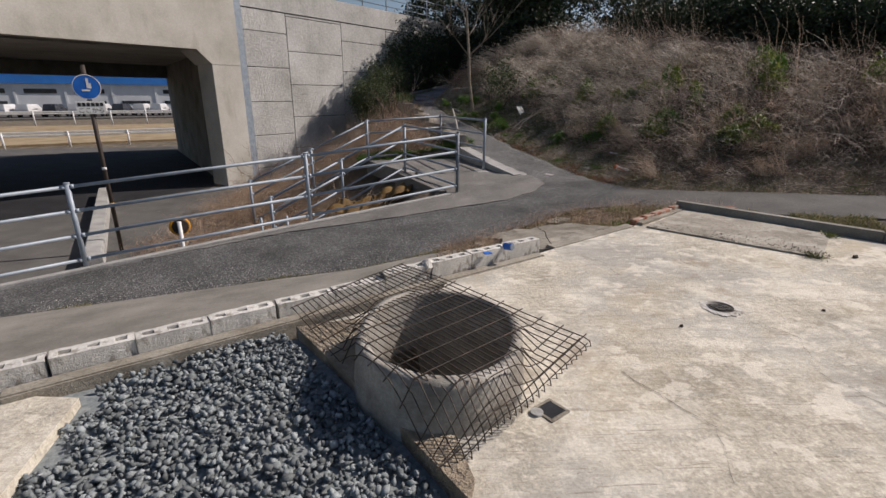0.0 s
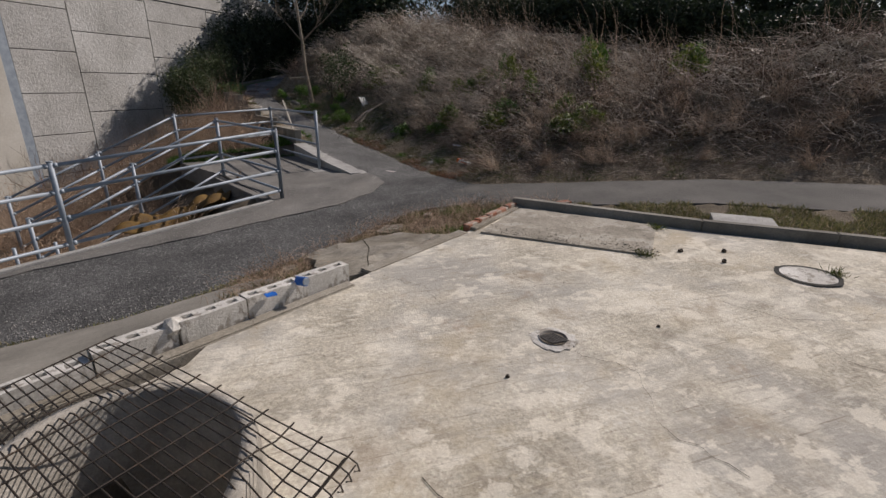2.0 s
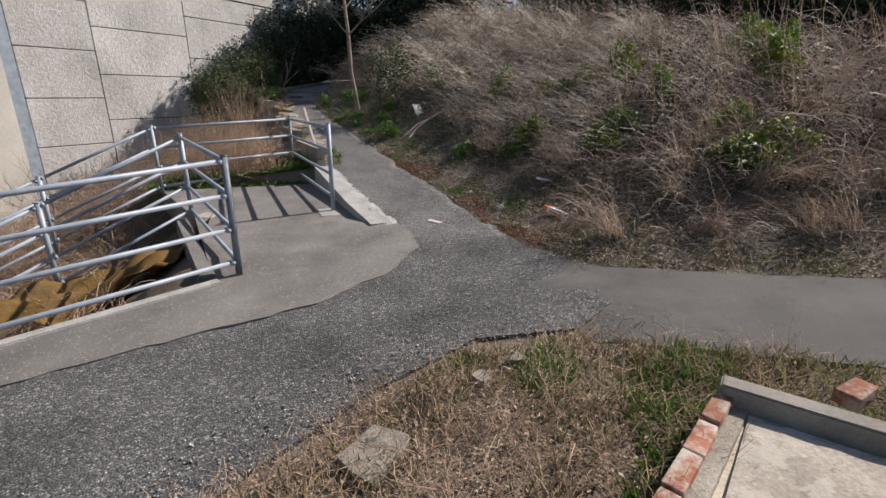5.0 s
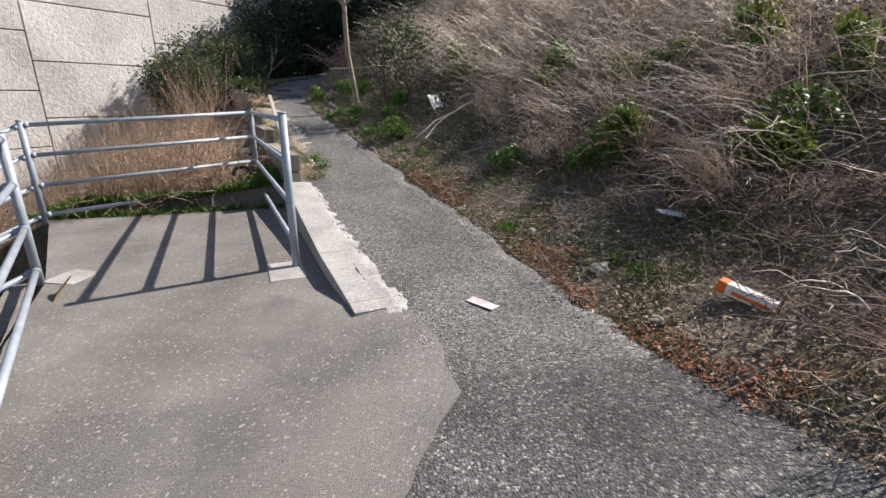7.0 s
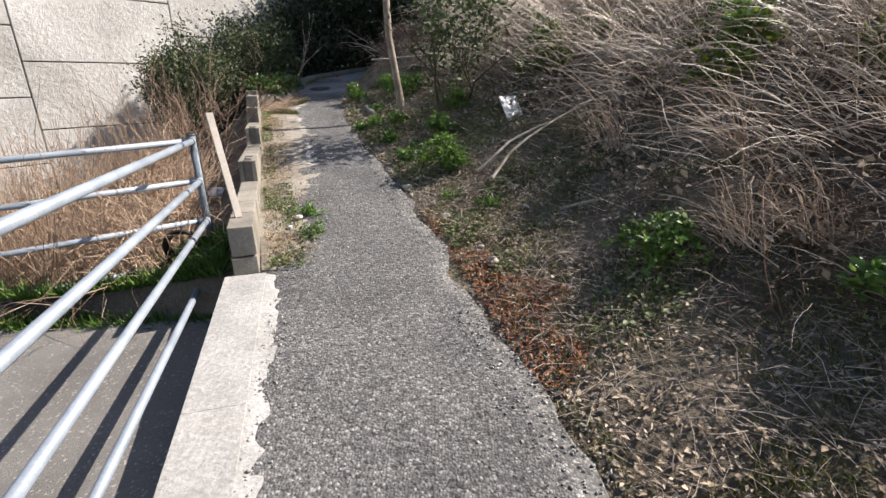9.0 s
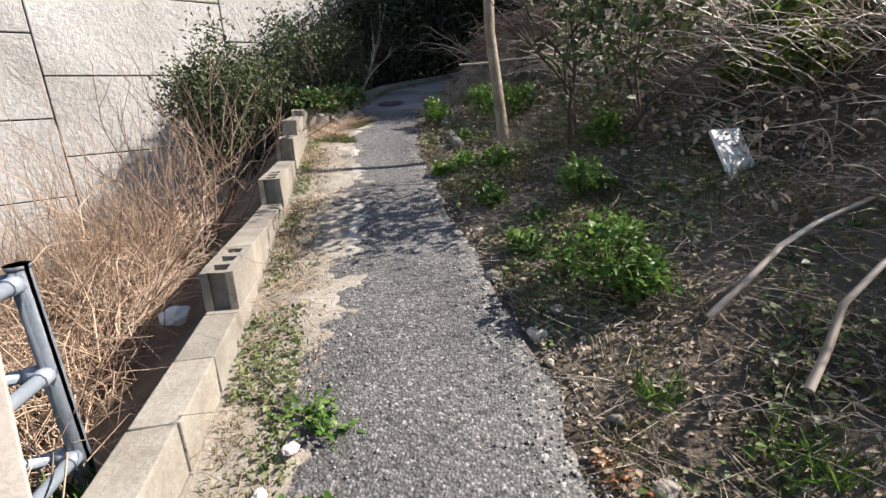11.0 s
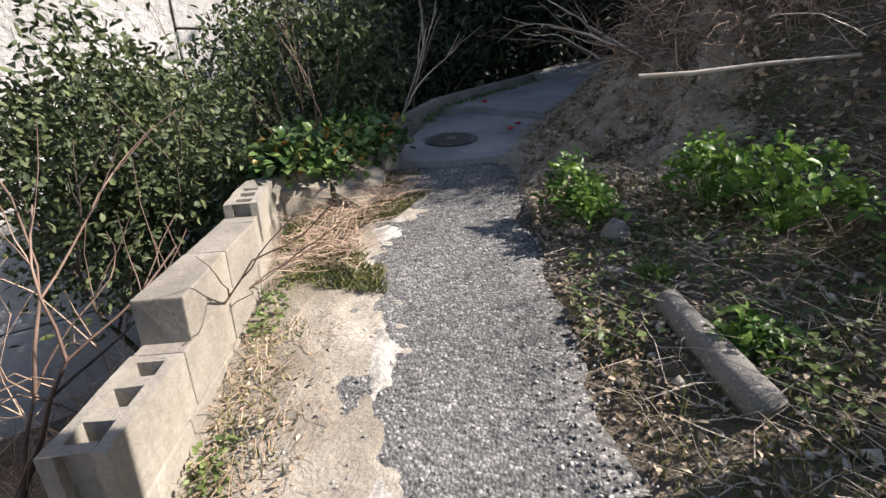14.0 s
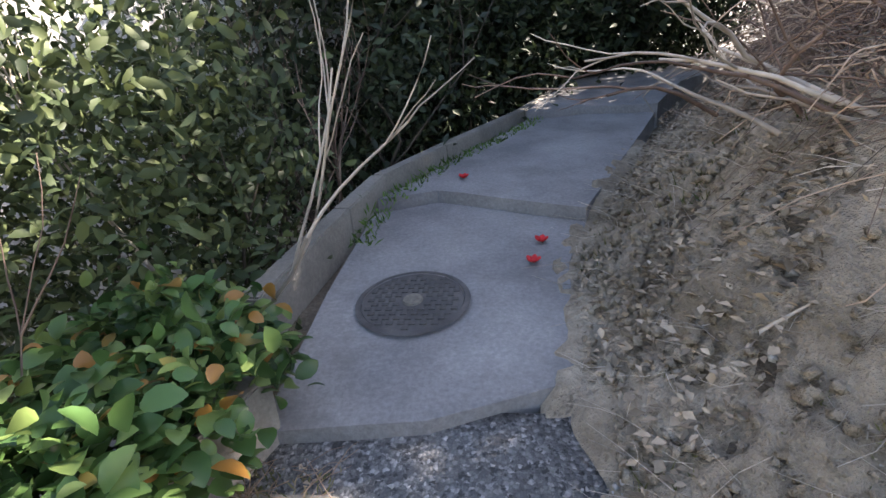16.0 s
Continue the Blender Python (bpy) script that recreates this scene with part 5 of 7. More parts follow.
x, y, z = scatter(10000, 1, 14, 4, 24, lambda x, y: (bank_d(x, y) > np.where(y > 9.5, 1.45, 0.5) + 0.5 * smooth(15.5, 17.5, y)) & (bank_d(x, y) < 6.5) & (thick(x * 1.6 + 1, y * 1.6) > -0.3))
n = len(x)
tall = np.clip((bank_d(x, y) - np.where(y > 9.5, 1.0, 0.5)) / np.where(y > 9.5, 2.2, 1.6), 0.25, 1)
p = arcs(x, y, z + 0.08, RNG.uniform(0.5, 1.5, n) * tall, RNG.uniform(0.5, 0.98, n), RNG.uniform(0.2, 0.8, n), RNG.normal(3.6, 1.2, n), 8, 0.16)
stuff("bleached_brambles", tubes(p, taper(n, 8, RNG.uniform(0.0025, 0.0065, n)), 4), M_PALETWIG, "bleached arching dead stems on the bank", "brambles")
# tall dry canes
x, y, z = scatter(1300, 3, 13, 6, 22, lambda x, y: (bank_d(x, y) > 2.2) & (bank_d(x, y) < 7) & (np.sin(x * 0.9 + 1) + np.sin(y * 0.8) > 0.2))
n = len(x)
p = arcs(x, y, z, RNG.uniform(0.9, 2.0, n), RNG.uniform(0.05, 0.5, n), RNG.uniform(0.0, 0.35, n), RNG.normal(2.6, 0.8, n), 7, 0.12)
stuff("dry_canes", tubes(p, taper(n, 7, RNG.uniform(0.003, 0.006, n)), 3), M_REED, "tall dry straw-coloured canes standing on the bank", "canes")

# long bleached stems fallen over one another, and a low dark tangle under them
x, y, z = scatter(80000, 1, 13, 4, 22, lambda x, y: (RNG.random(x.shape) < 0.3 + 0.35 * smooth(10, 11.5, y) - 0.15 * smooth(13, 14, y) + 0.6 * smooth(13, 14, y) * smooth(2.0, 2.6, bank_d(x, y))) & (bank_d(x, y) > np.where(y > 9.5, 1.0, 0.45) + 0.45 * smooth(12.3, 13.3, y) + 0.4 * RNG.random(x.shape)) & (bank_d(x, y) < 5.5) & (thick(x * 1.9 + 2, y * 1.9 + 1) > 0.1))
n = len(x)
p = arcs(x, y, z + RNG.uniform(0.03, 0.45, n) * np.clip(bank_d(x, y) - 0.6, 0.12, 1), RNG.uniform(0.3, 1.1, n) * np.clip(bank_d(x, y) * 0.5, 0.4, 1), RNG.uniform(0.7, 0.99, n), RNG.uniform(0.1, 0.45, n), RNG.normal(3.4, 0.9, n), 7, 0.11)
stuff("fallen_stems", tubes(p, taper(n, 7, RNG.uniform(0.0014, 0.0036, n) * (1 + 0.5 * smooth(12.5, 14, y))), 3), M_PALETWIG, "long bleached dead stems lying over one another", "brambles")
x, y, z = scatter(38000, 0.8, 12, 4, 22, lambda x, y: (bank_d(x, y) > np.where(y > 9.5, 0.65, 0.2) + 0.3 * RNG.random(x.shape) + 1.2 * smooth(12.3, 13.3, y)) & (bank_d(x, y) < 3.6) & (thick(x * 2.6, y * 2.6 + 2) > -0.5))
n = len(x)
p = arcs(x, y, z, RNG.uniform(0.12, 0.5, n), RNG.uniform(0.3, 0.98, n), RNG.uniform(0.1, 0.8, n), None, 5, 0.5)
stuff("low_tangle", tubes(p, taper(n, 5, RNG.uniform(0.0018, 0.0045, n)), 3), M_TWIG, "low dark tangle of dead twigs on the bank", "brambles")

# fanning tussocks of dry straw standing out of the brambles
cx, cy, cz = scatter(420, 3, 11, 5, 14.5, lambda x, y: (bank_d(x, y) > np.where(y > 9.5, 1.2, 0.5)) & (bank_d(x, y) < 4.5))
cx, cy, cz = cx[:75], cy[:75], cz[:75]
x, y, z = (np.repeat(q, 64) for q in (cx, cy, cz))
n = len(x)
tall = np.repeat(RNG.uniform(0.45, 1.0, len(cx)), 64)
p = arcs(x + RNG.normal(0, 0.06, n), y + RNG.normal(0, 0.06, n), z + 0.02, tall * RNG.uniform(0.5, 1.15, n), RNG.uniform(0.1, 0.85, n), RNG.uniform(0.1, 0.7, n), np.repeat(RNG.normal(3.5, 1.0, len(cx)), 64) + RNG.normal(0, 0.8, n), 6, 0.12)
stuff("straw_tussocks", tubes(p, taper(n, 6, RNG.uniform(0.002, 0.0042, n), 0.3), 3), M_PALEREED, "fanning tussocks of pale dry straw on the bank", "straw")

# dead leaf mats caught in the tangle
x, y, z = scatter(90000, 2, 13, 4, 22, lambda x, y: (bank_d(x, y) > 1.2) & (bank_d(x, y) < 6.5) & (thick(x * 2.2 + 3, y * 2.2) > -0.1))
n = len(x)
s = RNG.uniform(0.03, 0.075, n)
hang = np.stack([x, y, z + RNG.uniform(0.02, 0.45, n) * np.clip((bank_d(x, y) - 0.6) / 1.6, 0.2, 1)], -1)
upper = y + RNG.normal(0, 0.6, n) > 12.8
for name, pick, mat, label in (("dead_leaf_mats", ~upper, M_MAT, "brown withered leaves caught in the brambles"), ("pale_leaf_mats", upper, M_LITTER, "pale withered leaves caught in the upper brambles")):
    stuff(name, leaf_arrays(hang[pick], unit(n)[pick], unit(n)[pick] + np.array([0, 0, 0.6]), s[pick], s[pick] * 0.55), mat, label, "leaf litter")

# litter of dead leaves and stalks along the bank's foot
def litter(name, n, x0, x1, y0, y1, keep, material, size, label, lift=0.012):
    x, y, z = scatter(n, x0, x1, y0, y1, keep)
    n = len(x)
    nrm = np.stack([RNG.normal(0, 0.35, n), RNG.normal(0, 0.35, n), np.ones(n)], -1)
    s = RNG.uniform(0.6, 1.5, n) * size
    return stuff(name, leaf_arrays(np.stack([x, y, z + RNG.uniform(0.3, 2.0, n) * lift], -1), np.stack([RNG.normal(size=n), RNG.normal(size=n), RNG.normal(0, 0.25, n)], -1), nrm, s, s * RNG.uniform(0.25, 0.7, n)), material, label, "leaf litter")


litter("leaf_litter", 190000, 0.5, 10, 5, 23, lambda x, y: (bank_d(x, y) > 0.02) & (bank_d(x, y) < 2.6), M_LITTER, 0.027, "dead brown leaves and stalks at the foot of the bank", 0.02)
litter("rust_litter", 90000, 2.0, 4.4, 8.6, 15.5, lambda x, y: (bank_d(x, y) > 0.005) & (bank_d(x, y) < 0.20 + 0.16 * np.sin(y * 3.1) + 0.08 * np.sin(y * 11)) & (np.sin(y * 1.9 + 1.9) > -0.45), M_RUSTLEAF, 0.018, "rust-red dead moss and needles along the path's edge", 0.03)

# pale broken straw lying about
x, y, z = scatter(42000, 0.5, 9, 5.5, 22, lambda x, y: (bank_d(x, y) > 0.06) & (bank_d(x, y) < 2.4))
n = len(x)
p = arcs(x, y, z + RNG.uniform(0.005, 0.05, n), RNG.uniform(0.06, 0.26, n), RNG.uniform(0.93, 0.99, n), RNG.uniform(0.0, 0.12, n), None, 3, 0.2)
stuff("straw_litter", tubes(p, taper(n, 3, RNG.uniform(0.001, 0.0022, n)), 3), M_PALETWIG, "pale broken straw lying on the bank's foot", "straw")

# short grass and weeds
def blades(name, n, x0, x1, y0, y1, keep, length, width, material, label, lean=0.5, zf=None):
    x, y, z = scatter(n, x0, x1, y0, y1, keep)
    if zf is not None:
        z = zf(x, y)
    n = len(x)
    L = RNG.uniform(0.5, 1.4, n) * length
    d = np.stack([RNG.normal(0, lean, n), RNG.normal(0, lean, n), np.ones(n)], -1)
    d /= np.linalg.norm(d, axis=1, keepdims=True)
    return stuff(name, leaf_arrays(np.stack([x, y, z], -1) + d * L[:, None] * 0.45, d, unit(n), L, width * RNG.uniform(0.6, 1.4, n)), material, label, "grass")


clump = lambda x, y, s, c: (np.sin(x * s + 1) * np.sin(y * s * 1.2 + 2) + 0.5 * np.sin(x * s * 2.3 - y * s * 1.9)) > c
blades("bank_grass", 150000, 0.6, 8, 6, 21, lambda x, y: (bank_d(x, y) > 0.05) & (bank_d(x, y) < 1.9) & clump(x, y, 3.1, 0.0), 0.055, 0.005, M_GRASS, "short green grass tufts at the foot of the bank")
M_WEED = leafy("wayside_weed", (0.10, 0.13, 0.04), (0.22, 0.215, 0.085), (0.40, 0.34, 0.19), 0.6, 0.3, odd=(0.45, 0.36, 0.22))
wallside = lambda x, y: (x - edge_l(y) > 0.03) & (x - edge_l(y) < 0.34) & (y > 13.25)
blades("wall_weeds", 110000, -0.7, 1.9, 13.2, 19.8, lambda x, y: wallside(x, y) & (x - edge_l(y) < 0.10 + 0.28 * RNG.random(x.shape)) & clump(x, y, 4.2, -0.35) & (RNG.random(x.shape) < 0.6), 0.034, 0.007, M_WEED, "green and yellow weeds along the block wall", 0.7, lambda x, y: path_top(x, y))
blades("bank_weeds", 260000, 0.6, 4.6, 8.9, 20, lambda x, y: (bank_d(x, y) > 0.03) & (bank_d(x, y) < 1.5) & clump(x, y, 2.3, 0.2) & (RNG.random(x.shape) < 0.7), 0.042, 0.0045, M_WEED, "short green and yellow weeds along the path's edge", 0.9)
x, y, z = scatter(60000, 0.6, 5.0, 9.2, 19.6, lambda x, y: (bank_d(x, y) > 0.06) & (bank_d(x, y) < np.where(y > 14, 2.0, 1.1)) & clump(x, y, 2.7, np.where(y > 13.5, -0.05, 0.55)) & (RNG.random(x.shape) < 0.75))
n = len(x)
L = RNG.uniform(0.016, 0.045, n)
M_COVER = leafy("ground_ivy_leaf", (0.055, 0.095, 0.026), (0.11, 0.165, 0.045), (0.21, 0.26, 0.085), 0.5, 0.3, odd=(0.36, 0.30, 0.17))
stuff("ground_ivy", leaf_arrays(np.stack([x, y, z + RNG.uniform(0.01, 0.07, n)], -1), np.stack([RNG.normal(size=n), RNG.normal(size=n), RNG.normal(0, 0.2, n)], -1), np.stack([RNG.normal(0, 0.4, n), RNG.normal(0, 0.4, n), np.ones(n)], -1), L, L * 0.85), M_COVER, "low green ground ivy and weeds on the bank", "weeds")
x, y, z = scatter(40000, -0.7, 1.6, 13.2, 19.3, lambda x, y: (x - edge_l(y) > 0.02) & (x - edge_l(y) < np.where(y < 15, 0.30, 0.16)) & clump(x, y, 3.4, -0.15))
n = len(x)
L = RNG.uniform(0.012, 0.034, n)
stuff("wall_greens", leaf_arrays(np.stack([x, y, path_top(x, y) + RNG.uniform(0.008, 0.045, n)], -1), np.stack([RNG.normal(size=n), RNG.normal(size=n), RNG.normal(0, 0.4, n)], -1), np.stack([RNG.normal(0, 0.5, n), RNG.normal(0, 0.5, n), np.ones(n)], -1), L, L * 0.7), M_COVER, "low green weeds along the foot of the block wall", "weeds")
verge = lambda x, y: (rail_side(x, y) < -2.0) & (y < road_near(x) + 0.14 * np.sin(x * 7) * np.sin(x * 17) + 0.05) & ((y - 2.36) * 0.857 - (x + 2.1) * 0.515 > 0.10) & (x > 0.2) & ~((x > 0.95) & (x < 2.2) & (y < 5.85 - 0.75 * np.maximum(x - 1.6, 0))) & ((x - 3.4) * 0.70 + (y - 5.95) * 0.71 > -0.0 - 9 * (x < 3.35))
blades("verge_grass", 36000, 0.2, 7.5, 3.0, 7.2, lambda x, y: verge(x, y) & (clump(x, y, 2.3, -0.1) | (x > 3.4)), 0.085, 0.0055, M_WEED, "half-dry grass and weeds between the lane and the slab", 0.6)
seam = lambda x, y: (np.abs(y - road_near(x) + 0.10) < 0.05 + 0.12 * value_noise(x, y, 0.5, 21)) & (x < 1.3)
blades("seam_weeds", 60000, -4.5, 1.3, 3.8, 6.4, seam, 0.045, 0.006, M_WEED, "green and dry weeds along the lane's seam", 0.8, lambda x, y: path_top(x, y) + 0.01)
strip = lambda x, y: (x > 3.4) & (y < road_near(x) - 0.02) & ((x - 3.4) * 0.70 + (y - 5.95) * 0.71 > 0.06) & (x < 8)
blades("strip_grass", 60000, 3.4, 8, 2.5, 7.0, lambda x, y: strip(x, y) & clump(x, y, 3.3, -0.45), 0.065, 0.006, M_WEED, "brown and green grass between curb and side road", 0.8)
x, y, z = scatter(30000, 0.3, 7.0, 3.2, 7.1, lambda x, y: verge(x, y) & (RNG.random(x.shape) < 0.8))
n = len(x)
p = arcs(x, y, z, RNG.uniform(0.08, 0.30, n), RNG.uniform(0.3, 0.99, n), RNG.uniform(0.0, 0.8, n), None, 5, 0.5)
stuff("dry_weeds", tubes(p, taper(n, 5, RNG.uniform(0.0012, 0.0026, n)), 3), M_REED, "dry brown weed stalks between the lane and the slab", "weeds")
litter("verge_litter", 40000, 0.3, 7.0, 3.2, 7.1, verge, M_LITTER, 0.02, "dead leaves and straw on the verge", 0.015)

RNG = np.random.default_rng(29)
# straw-coloured reeds left of the path and in the ditch
reedy = lambda x, y: (((x < edge_l(y) - 0.62 - 0.15 * smooth(14.2, 15.2, y)) & (y > 13.35) & (y < 18.2)) | ((y <= 13.35) & (y > 8.9) & (x < -0.35 - 0.50 * (y - 8.9) * (y < 10.9) - (y >= 10.9) * (1.0 + 0.25 * (y - 10.9))) & (rail_side(x, y) > 0.9))) & (((x - WALL0.x) * WALLN.x + (y - WALL0.y) * WALLN.y) > 0.25) & (x > -5.6)
x, y, z = scatter(21000, -5.6, 1.2, 8.9, 18.2, lambda x, y: reedy(x, y) & (RNG.random(x.shape) < np.where(y < 15.6, 1.0, 0.4)))
n = len(x)
L = RNG.uniform(0.45, 1.25, n) * np.where(y < 11.5, 0.7, 1.0)
p = arcs(x, y, z, L, RNG.uniform(0.1, 0.97, n), RNG.uniform(0.2, 1.1, n), None, 7, 0.45)
stuff("dry_reeds", tubes(p, taper(n, 7, RNG.uniform(0.0025, 0.0055, n), 0.2), 3), M_REED, "dense dry straw-coloured reeds beside the path", "reeds")
x, y, z = scatter(13000, -4.6, 1.1, 12.0, 16.4, lambda x, y: reedy(x, y) & ((y > 14.1) | (x < -1.9)))
n = len(x)
p = arcs(x, y, z, RNG.uniform(0.6, 1.35, n), RNG.uniform(0.1, 0.9, n), RNG.uniform(0.3, 1.0, n), None, 6, 0.35)
stuff("reed_blades", tubes(p, taper(n, 6, RNG.uniform(0.003, 0.0065, n), 0.15), 3), M_PALEREED, "pale curved reed blades beside the path", "reeds")
x, y, z = scatter(1800, -4.6, 0.6, 12.2, 17.2, reedy)
n = len(x)
p = arcs(x, y, z, RNG.uniform(0.9, 1.7, n), RNG.uniform(0.02, 0.55, n), RNG.uniform(0.0, 0.4, n), None, 7, 0.2)
stuff("tall_reeds", tubes(p, taper(n, 7, RNG.uniform(0.0025, 0.0045, n), 0.3), 3), M_REED, "tall dry straw-brown stalks standing among the reeds", "reeds")
x, y, z = scatter(3000, -3.4, -0.2, 13.4, 15.8, lambda x, y: reedy(x, y) & (np.sin(x * 3.1) * np.sin(y * 2.7) > -0.25))
n = len(x)
p = arcs(x, y, z, RNG.uniform(0.7, 1.7, n), RNG.uniform(0.02, 0.4, n), RNG.uniform(0.0, 0.25, n), None, 6, 0.12)
stuff("standing_reeds", tubes(p, taper(n, 6, RNG.uniform(0.0022, 0.0045, n), 0.3), 3), M_REED, "tall upright tan reeds before the evergreen bushes", "reeds")
blades("landing_grass", 26000, -1.6, 1.2, 12.6, 13.9, lambda x, y: (y > 13.05) & (x < edge_l(y) - 0.28), 0.12, 0.012, M_GREEN, "fresh green grass behind the landing", 0.7, lambda x, y: np.maximum(earth_z(x, y), -0.20))


# ---- bushes, trees, plants ----
RNG = np.random.default_rng(41)


def branching(base, height, spread, levels, n0, r0, lean=(0, 0), wild=0.25, k=6, up=0.8):
    """Stems that fork a few times: list of tube arrays, and the tips."""
    out, tips = [], []
    stems = [(np.array(base, float), np.array([lean[0], lean[1], 1.0]), height, r0)]
    first = True
    for lv in range(levels):
        nxt = []
        for p, d, L, r in stems:
            d = d / np.linalg.norm(d)
            pts, q, dd = [p], p, d
            for j in range(k - 1):
                dd = dd + RNG.normal(size=3) * wild * 0.35 + np.array([0, 0, 0.04 * up])
                dd = dd / np.linalg.norm(dd)
                q = q + dd * L / (k - 1)
                pts.append(q)
            pts = np.array(pts)
            out.append(tubes(pts[None], np.linspace(r, r * 0.55, k)[None], 6 if lv == 0 else 4))
            for b in range(n0):
                at = pts[RNG.integers(k // 2, k)]
                side = unit(1)[0] * spread
                side[2] = abs(side[2]) * up
                nxt.append((at, dd + side, L * RNG.uniform(0.5, 0.8), r * 0.5))
        tips += [s[0] + s[1] / np.linalg.norm(s[1]) * s[2] * 0.6 for s in nxt]
        stems = nxt
    return out, np.array(tips)


def crown_leaves(centres, radius, per, length, width, flat=0.4, oval=False):
    """Leaves in loose clumps round the given centres."""
    n = len(centres) * per
    c = np.repeat(centres, per, 0) + RNG.normal(size=(n, 3)) * radius * np.array([1, 1, 0.8])
    nrm = unit(n) * np.array([1, 1, 0.6]) + np.array([0, 0, flat])
    make = round_leaves if oval else leaf_arrays
    return make(c, unit(n), nrm, RNG.uniform(0.7, 1.3, n) * length, RNG.uniform(0.7, 1.3, n) * width)


def blob_centres(c, r, n, hollow=0.55):
    """Clump centres filling an uneven rounded crown, denser at its skin."""
    d = unit(n)
    s = (hollow + (1 - hollow) * RNG.random(n)) * (1 + 0.22 * np.sin(d[:, 0] * 5 + c[0]) * np.sin(d[:, 1] * 4 + c[1]) + 0.15 * np.sin(d[:, 2] * 7))
    return np.array(c) + d * np.array(r) * s[:, None]


def bush(name, base, c, r, clumps, per, leaf, material, label, category, stems=4, group=""):
    th = thing(name, base, label, category, group)
    arr = []
    for s in range(stems):
        a, _ = branching(np.array(base) + np.array([*(RNG.normal(size=2) * 0.12), -0.1]), (c[2] - base[2]) * 0.8, 0.9, 3, 3, 0.022, RNG.normal(size=2) * 0.35)
        arr += a
    v, f = joined(arr)
    child("woody_frame", fast_mesh("woody_frame", v, f, M_DARKBARK, True), th)
    cs = blob_centres(c, r, clumps)
    v, f = crown_leaves(cs, 0.10 + 0.05 * max(r), per, leaf, leaf * 0.45, oval=material == M_BUSHLEAF)
    child("foliage", fast_mesh("foliage", v, f, material), th)
    return th


gz = lambda x, y: float(earth_z(np.array(x), np.array(y)))
bush("evergreen_bush", (-1.75, 19.0, gz(-1.75, 19.0)), (-1.75, 19.0, 1.32), (0.72, 0.75, 0.85), 230, 60, 0.055, M_BUSHLEAF, "rounded dark evergreen bush before the panel wall", "bush")
bush("evergreen_bush", (-1.25, 20.7, gz(-1.25, 20.7)), (-1.25, 20.7, 1.7), (0.8, 0.95, 1.1), 250, 56, 0.06, M_BUSHLEAF, "tall evergreen bush leaning over the block wall", "bush")
bush("evergreen_bush", (-0.95, 22.6, gz(-0.95, 22.6)), (-0.95, 22.7, 2.3), (0.9, 1.1, 1.4), 200, 38, 0.095, M_SHADELEAF, "dark evergreen bush in shade beside the upper path", "bush")
bush("evergreen_bush", (0.1, 24.9, gz(0.1, 24.9)), (0.1, 24.9, 2.9), (1.2, 1.2, 1.9), 230, 36, 0.10, M_SHADELEAF, "dense dark bush closing the view over the path", "bush")
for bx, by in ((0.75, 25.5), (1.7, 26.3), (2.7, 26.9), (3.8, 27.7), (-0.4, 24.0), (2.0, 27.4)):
    bush("evergreen_bush", (bx, by, gz(bx, by)), (bx, by, gz(bx, by) + 1.7), (1.0, 0.9, 1.7), 210, 34, 0.11, M_SHADELEAF, "dense dark evergreen bush before the far wall", "bush", 3)
bush("broadleaf_sapling", (2.6, 16.75, gz(2.6, 16.75)), (2.75, 16.5, 1.95), (0.5, 0.5, 0.65), 48, 22, 0.075, M_BUSHLEAF, "slender broadleaf sapling with glossy sparse leaves", "sapling", 3)


def big_tree(x, y, h, r, clumps, per, leaf, material, label, base_frac=0.35):
    z = gz(x, y)
    th = thing("tree", (x, y, z), label, "tree", "dark evergreen trees on the ridge")
    a, _ = branching((x, y, z - 0.2), h * 0.55, 0.8, 3, 3, 0.11, RNG.normal(size=2) * 0.1)
    v, f = joined(a)
    child("trunk", fast_mesh("trunk", v, f, M_DARKBARK, True), th)
    cs = np.concatenate([blob_centres((x + RNG.normal() * r * 0.4, y + RNG.normal() * r * 0.4, z + h * q), (r * w, r * w, h * 0.24), clumps // 3) for q, w in ((base_frac, 1.0), (0.62, 1.0), (0.85, 0.7))])
    v, f = crown_leaves(cs, 0.22, per, leaf, leaf * 0.5)
    child("crown", fast_mesh("crown", v, f, material), th)


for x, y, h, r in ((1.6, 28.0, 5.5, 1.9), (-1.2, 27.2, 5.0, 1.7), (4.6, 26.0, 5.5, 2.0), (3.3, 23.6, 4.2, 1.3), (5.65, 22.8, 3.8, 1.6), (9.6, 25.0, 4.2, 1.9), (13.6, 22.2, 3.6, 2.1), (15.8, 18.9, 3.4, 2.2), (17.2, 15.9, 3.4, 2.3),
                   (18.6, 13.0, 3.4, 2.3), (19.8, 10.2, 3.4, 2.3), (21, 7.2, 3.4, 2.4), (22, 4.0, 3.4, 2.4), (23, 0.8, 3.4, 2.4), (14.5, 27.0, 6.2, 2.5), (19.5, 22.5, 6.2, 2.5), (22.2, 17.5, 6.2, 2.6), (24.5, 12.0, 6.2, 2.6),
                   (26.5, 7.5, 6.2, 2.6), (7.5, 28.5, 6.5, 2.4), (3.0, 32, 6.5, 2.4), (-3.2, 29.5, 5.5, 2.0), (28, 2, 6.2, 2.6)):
    big_tree(x, y, h, r, 190, 34, 0.19, M_SHADELEAF, "dark evergreen tree with dense shaded foliage", 0.28)
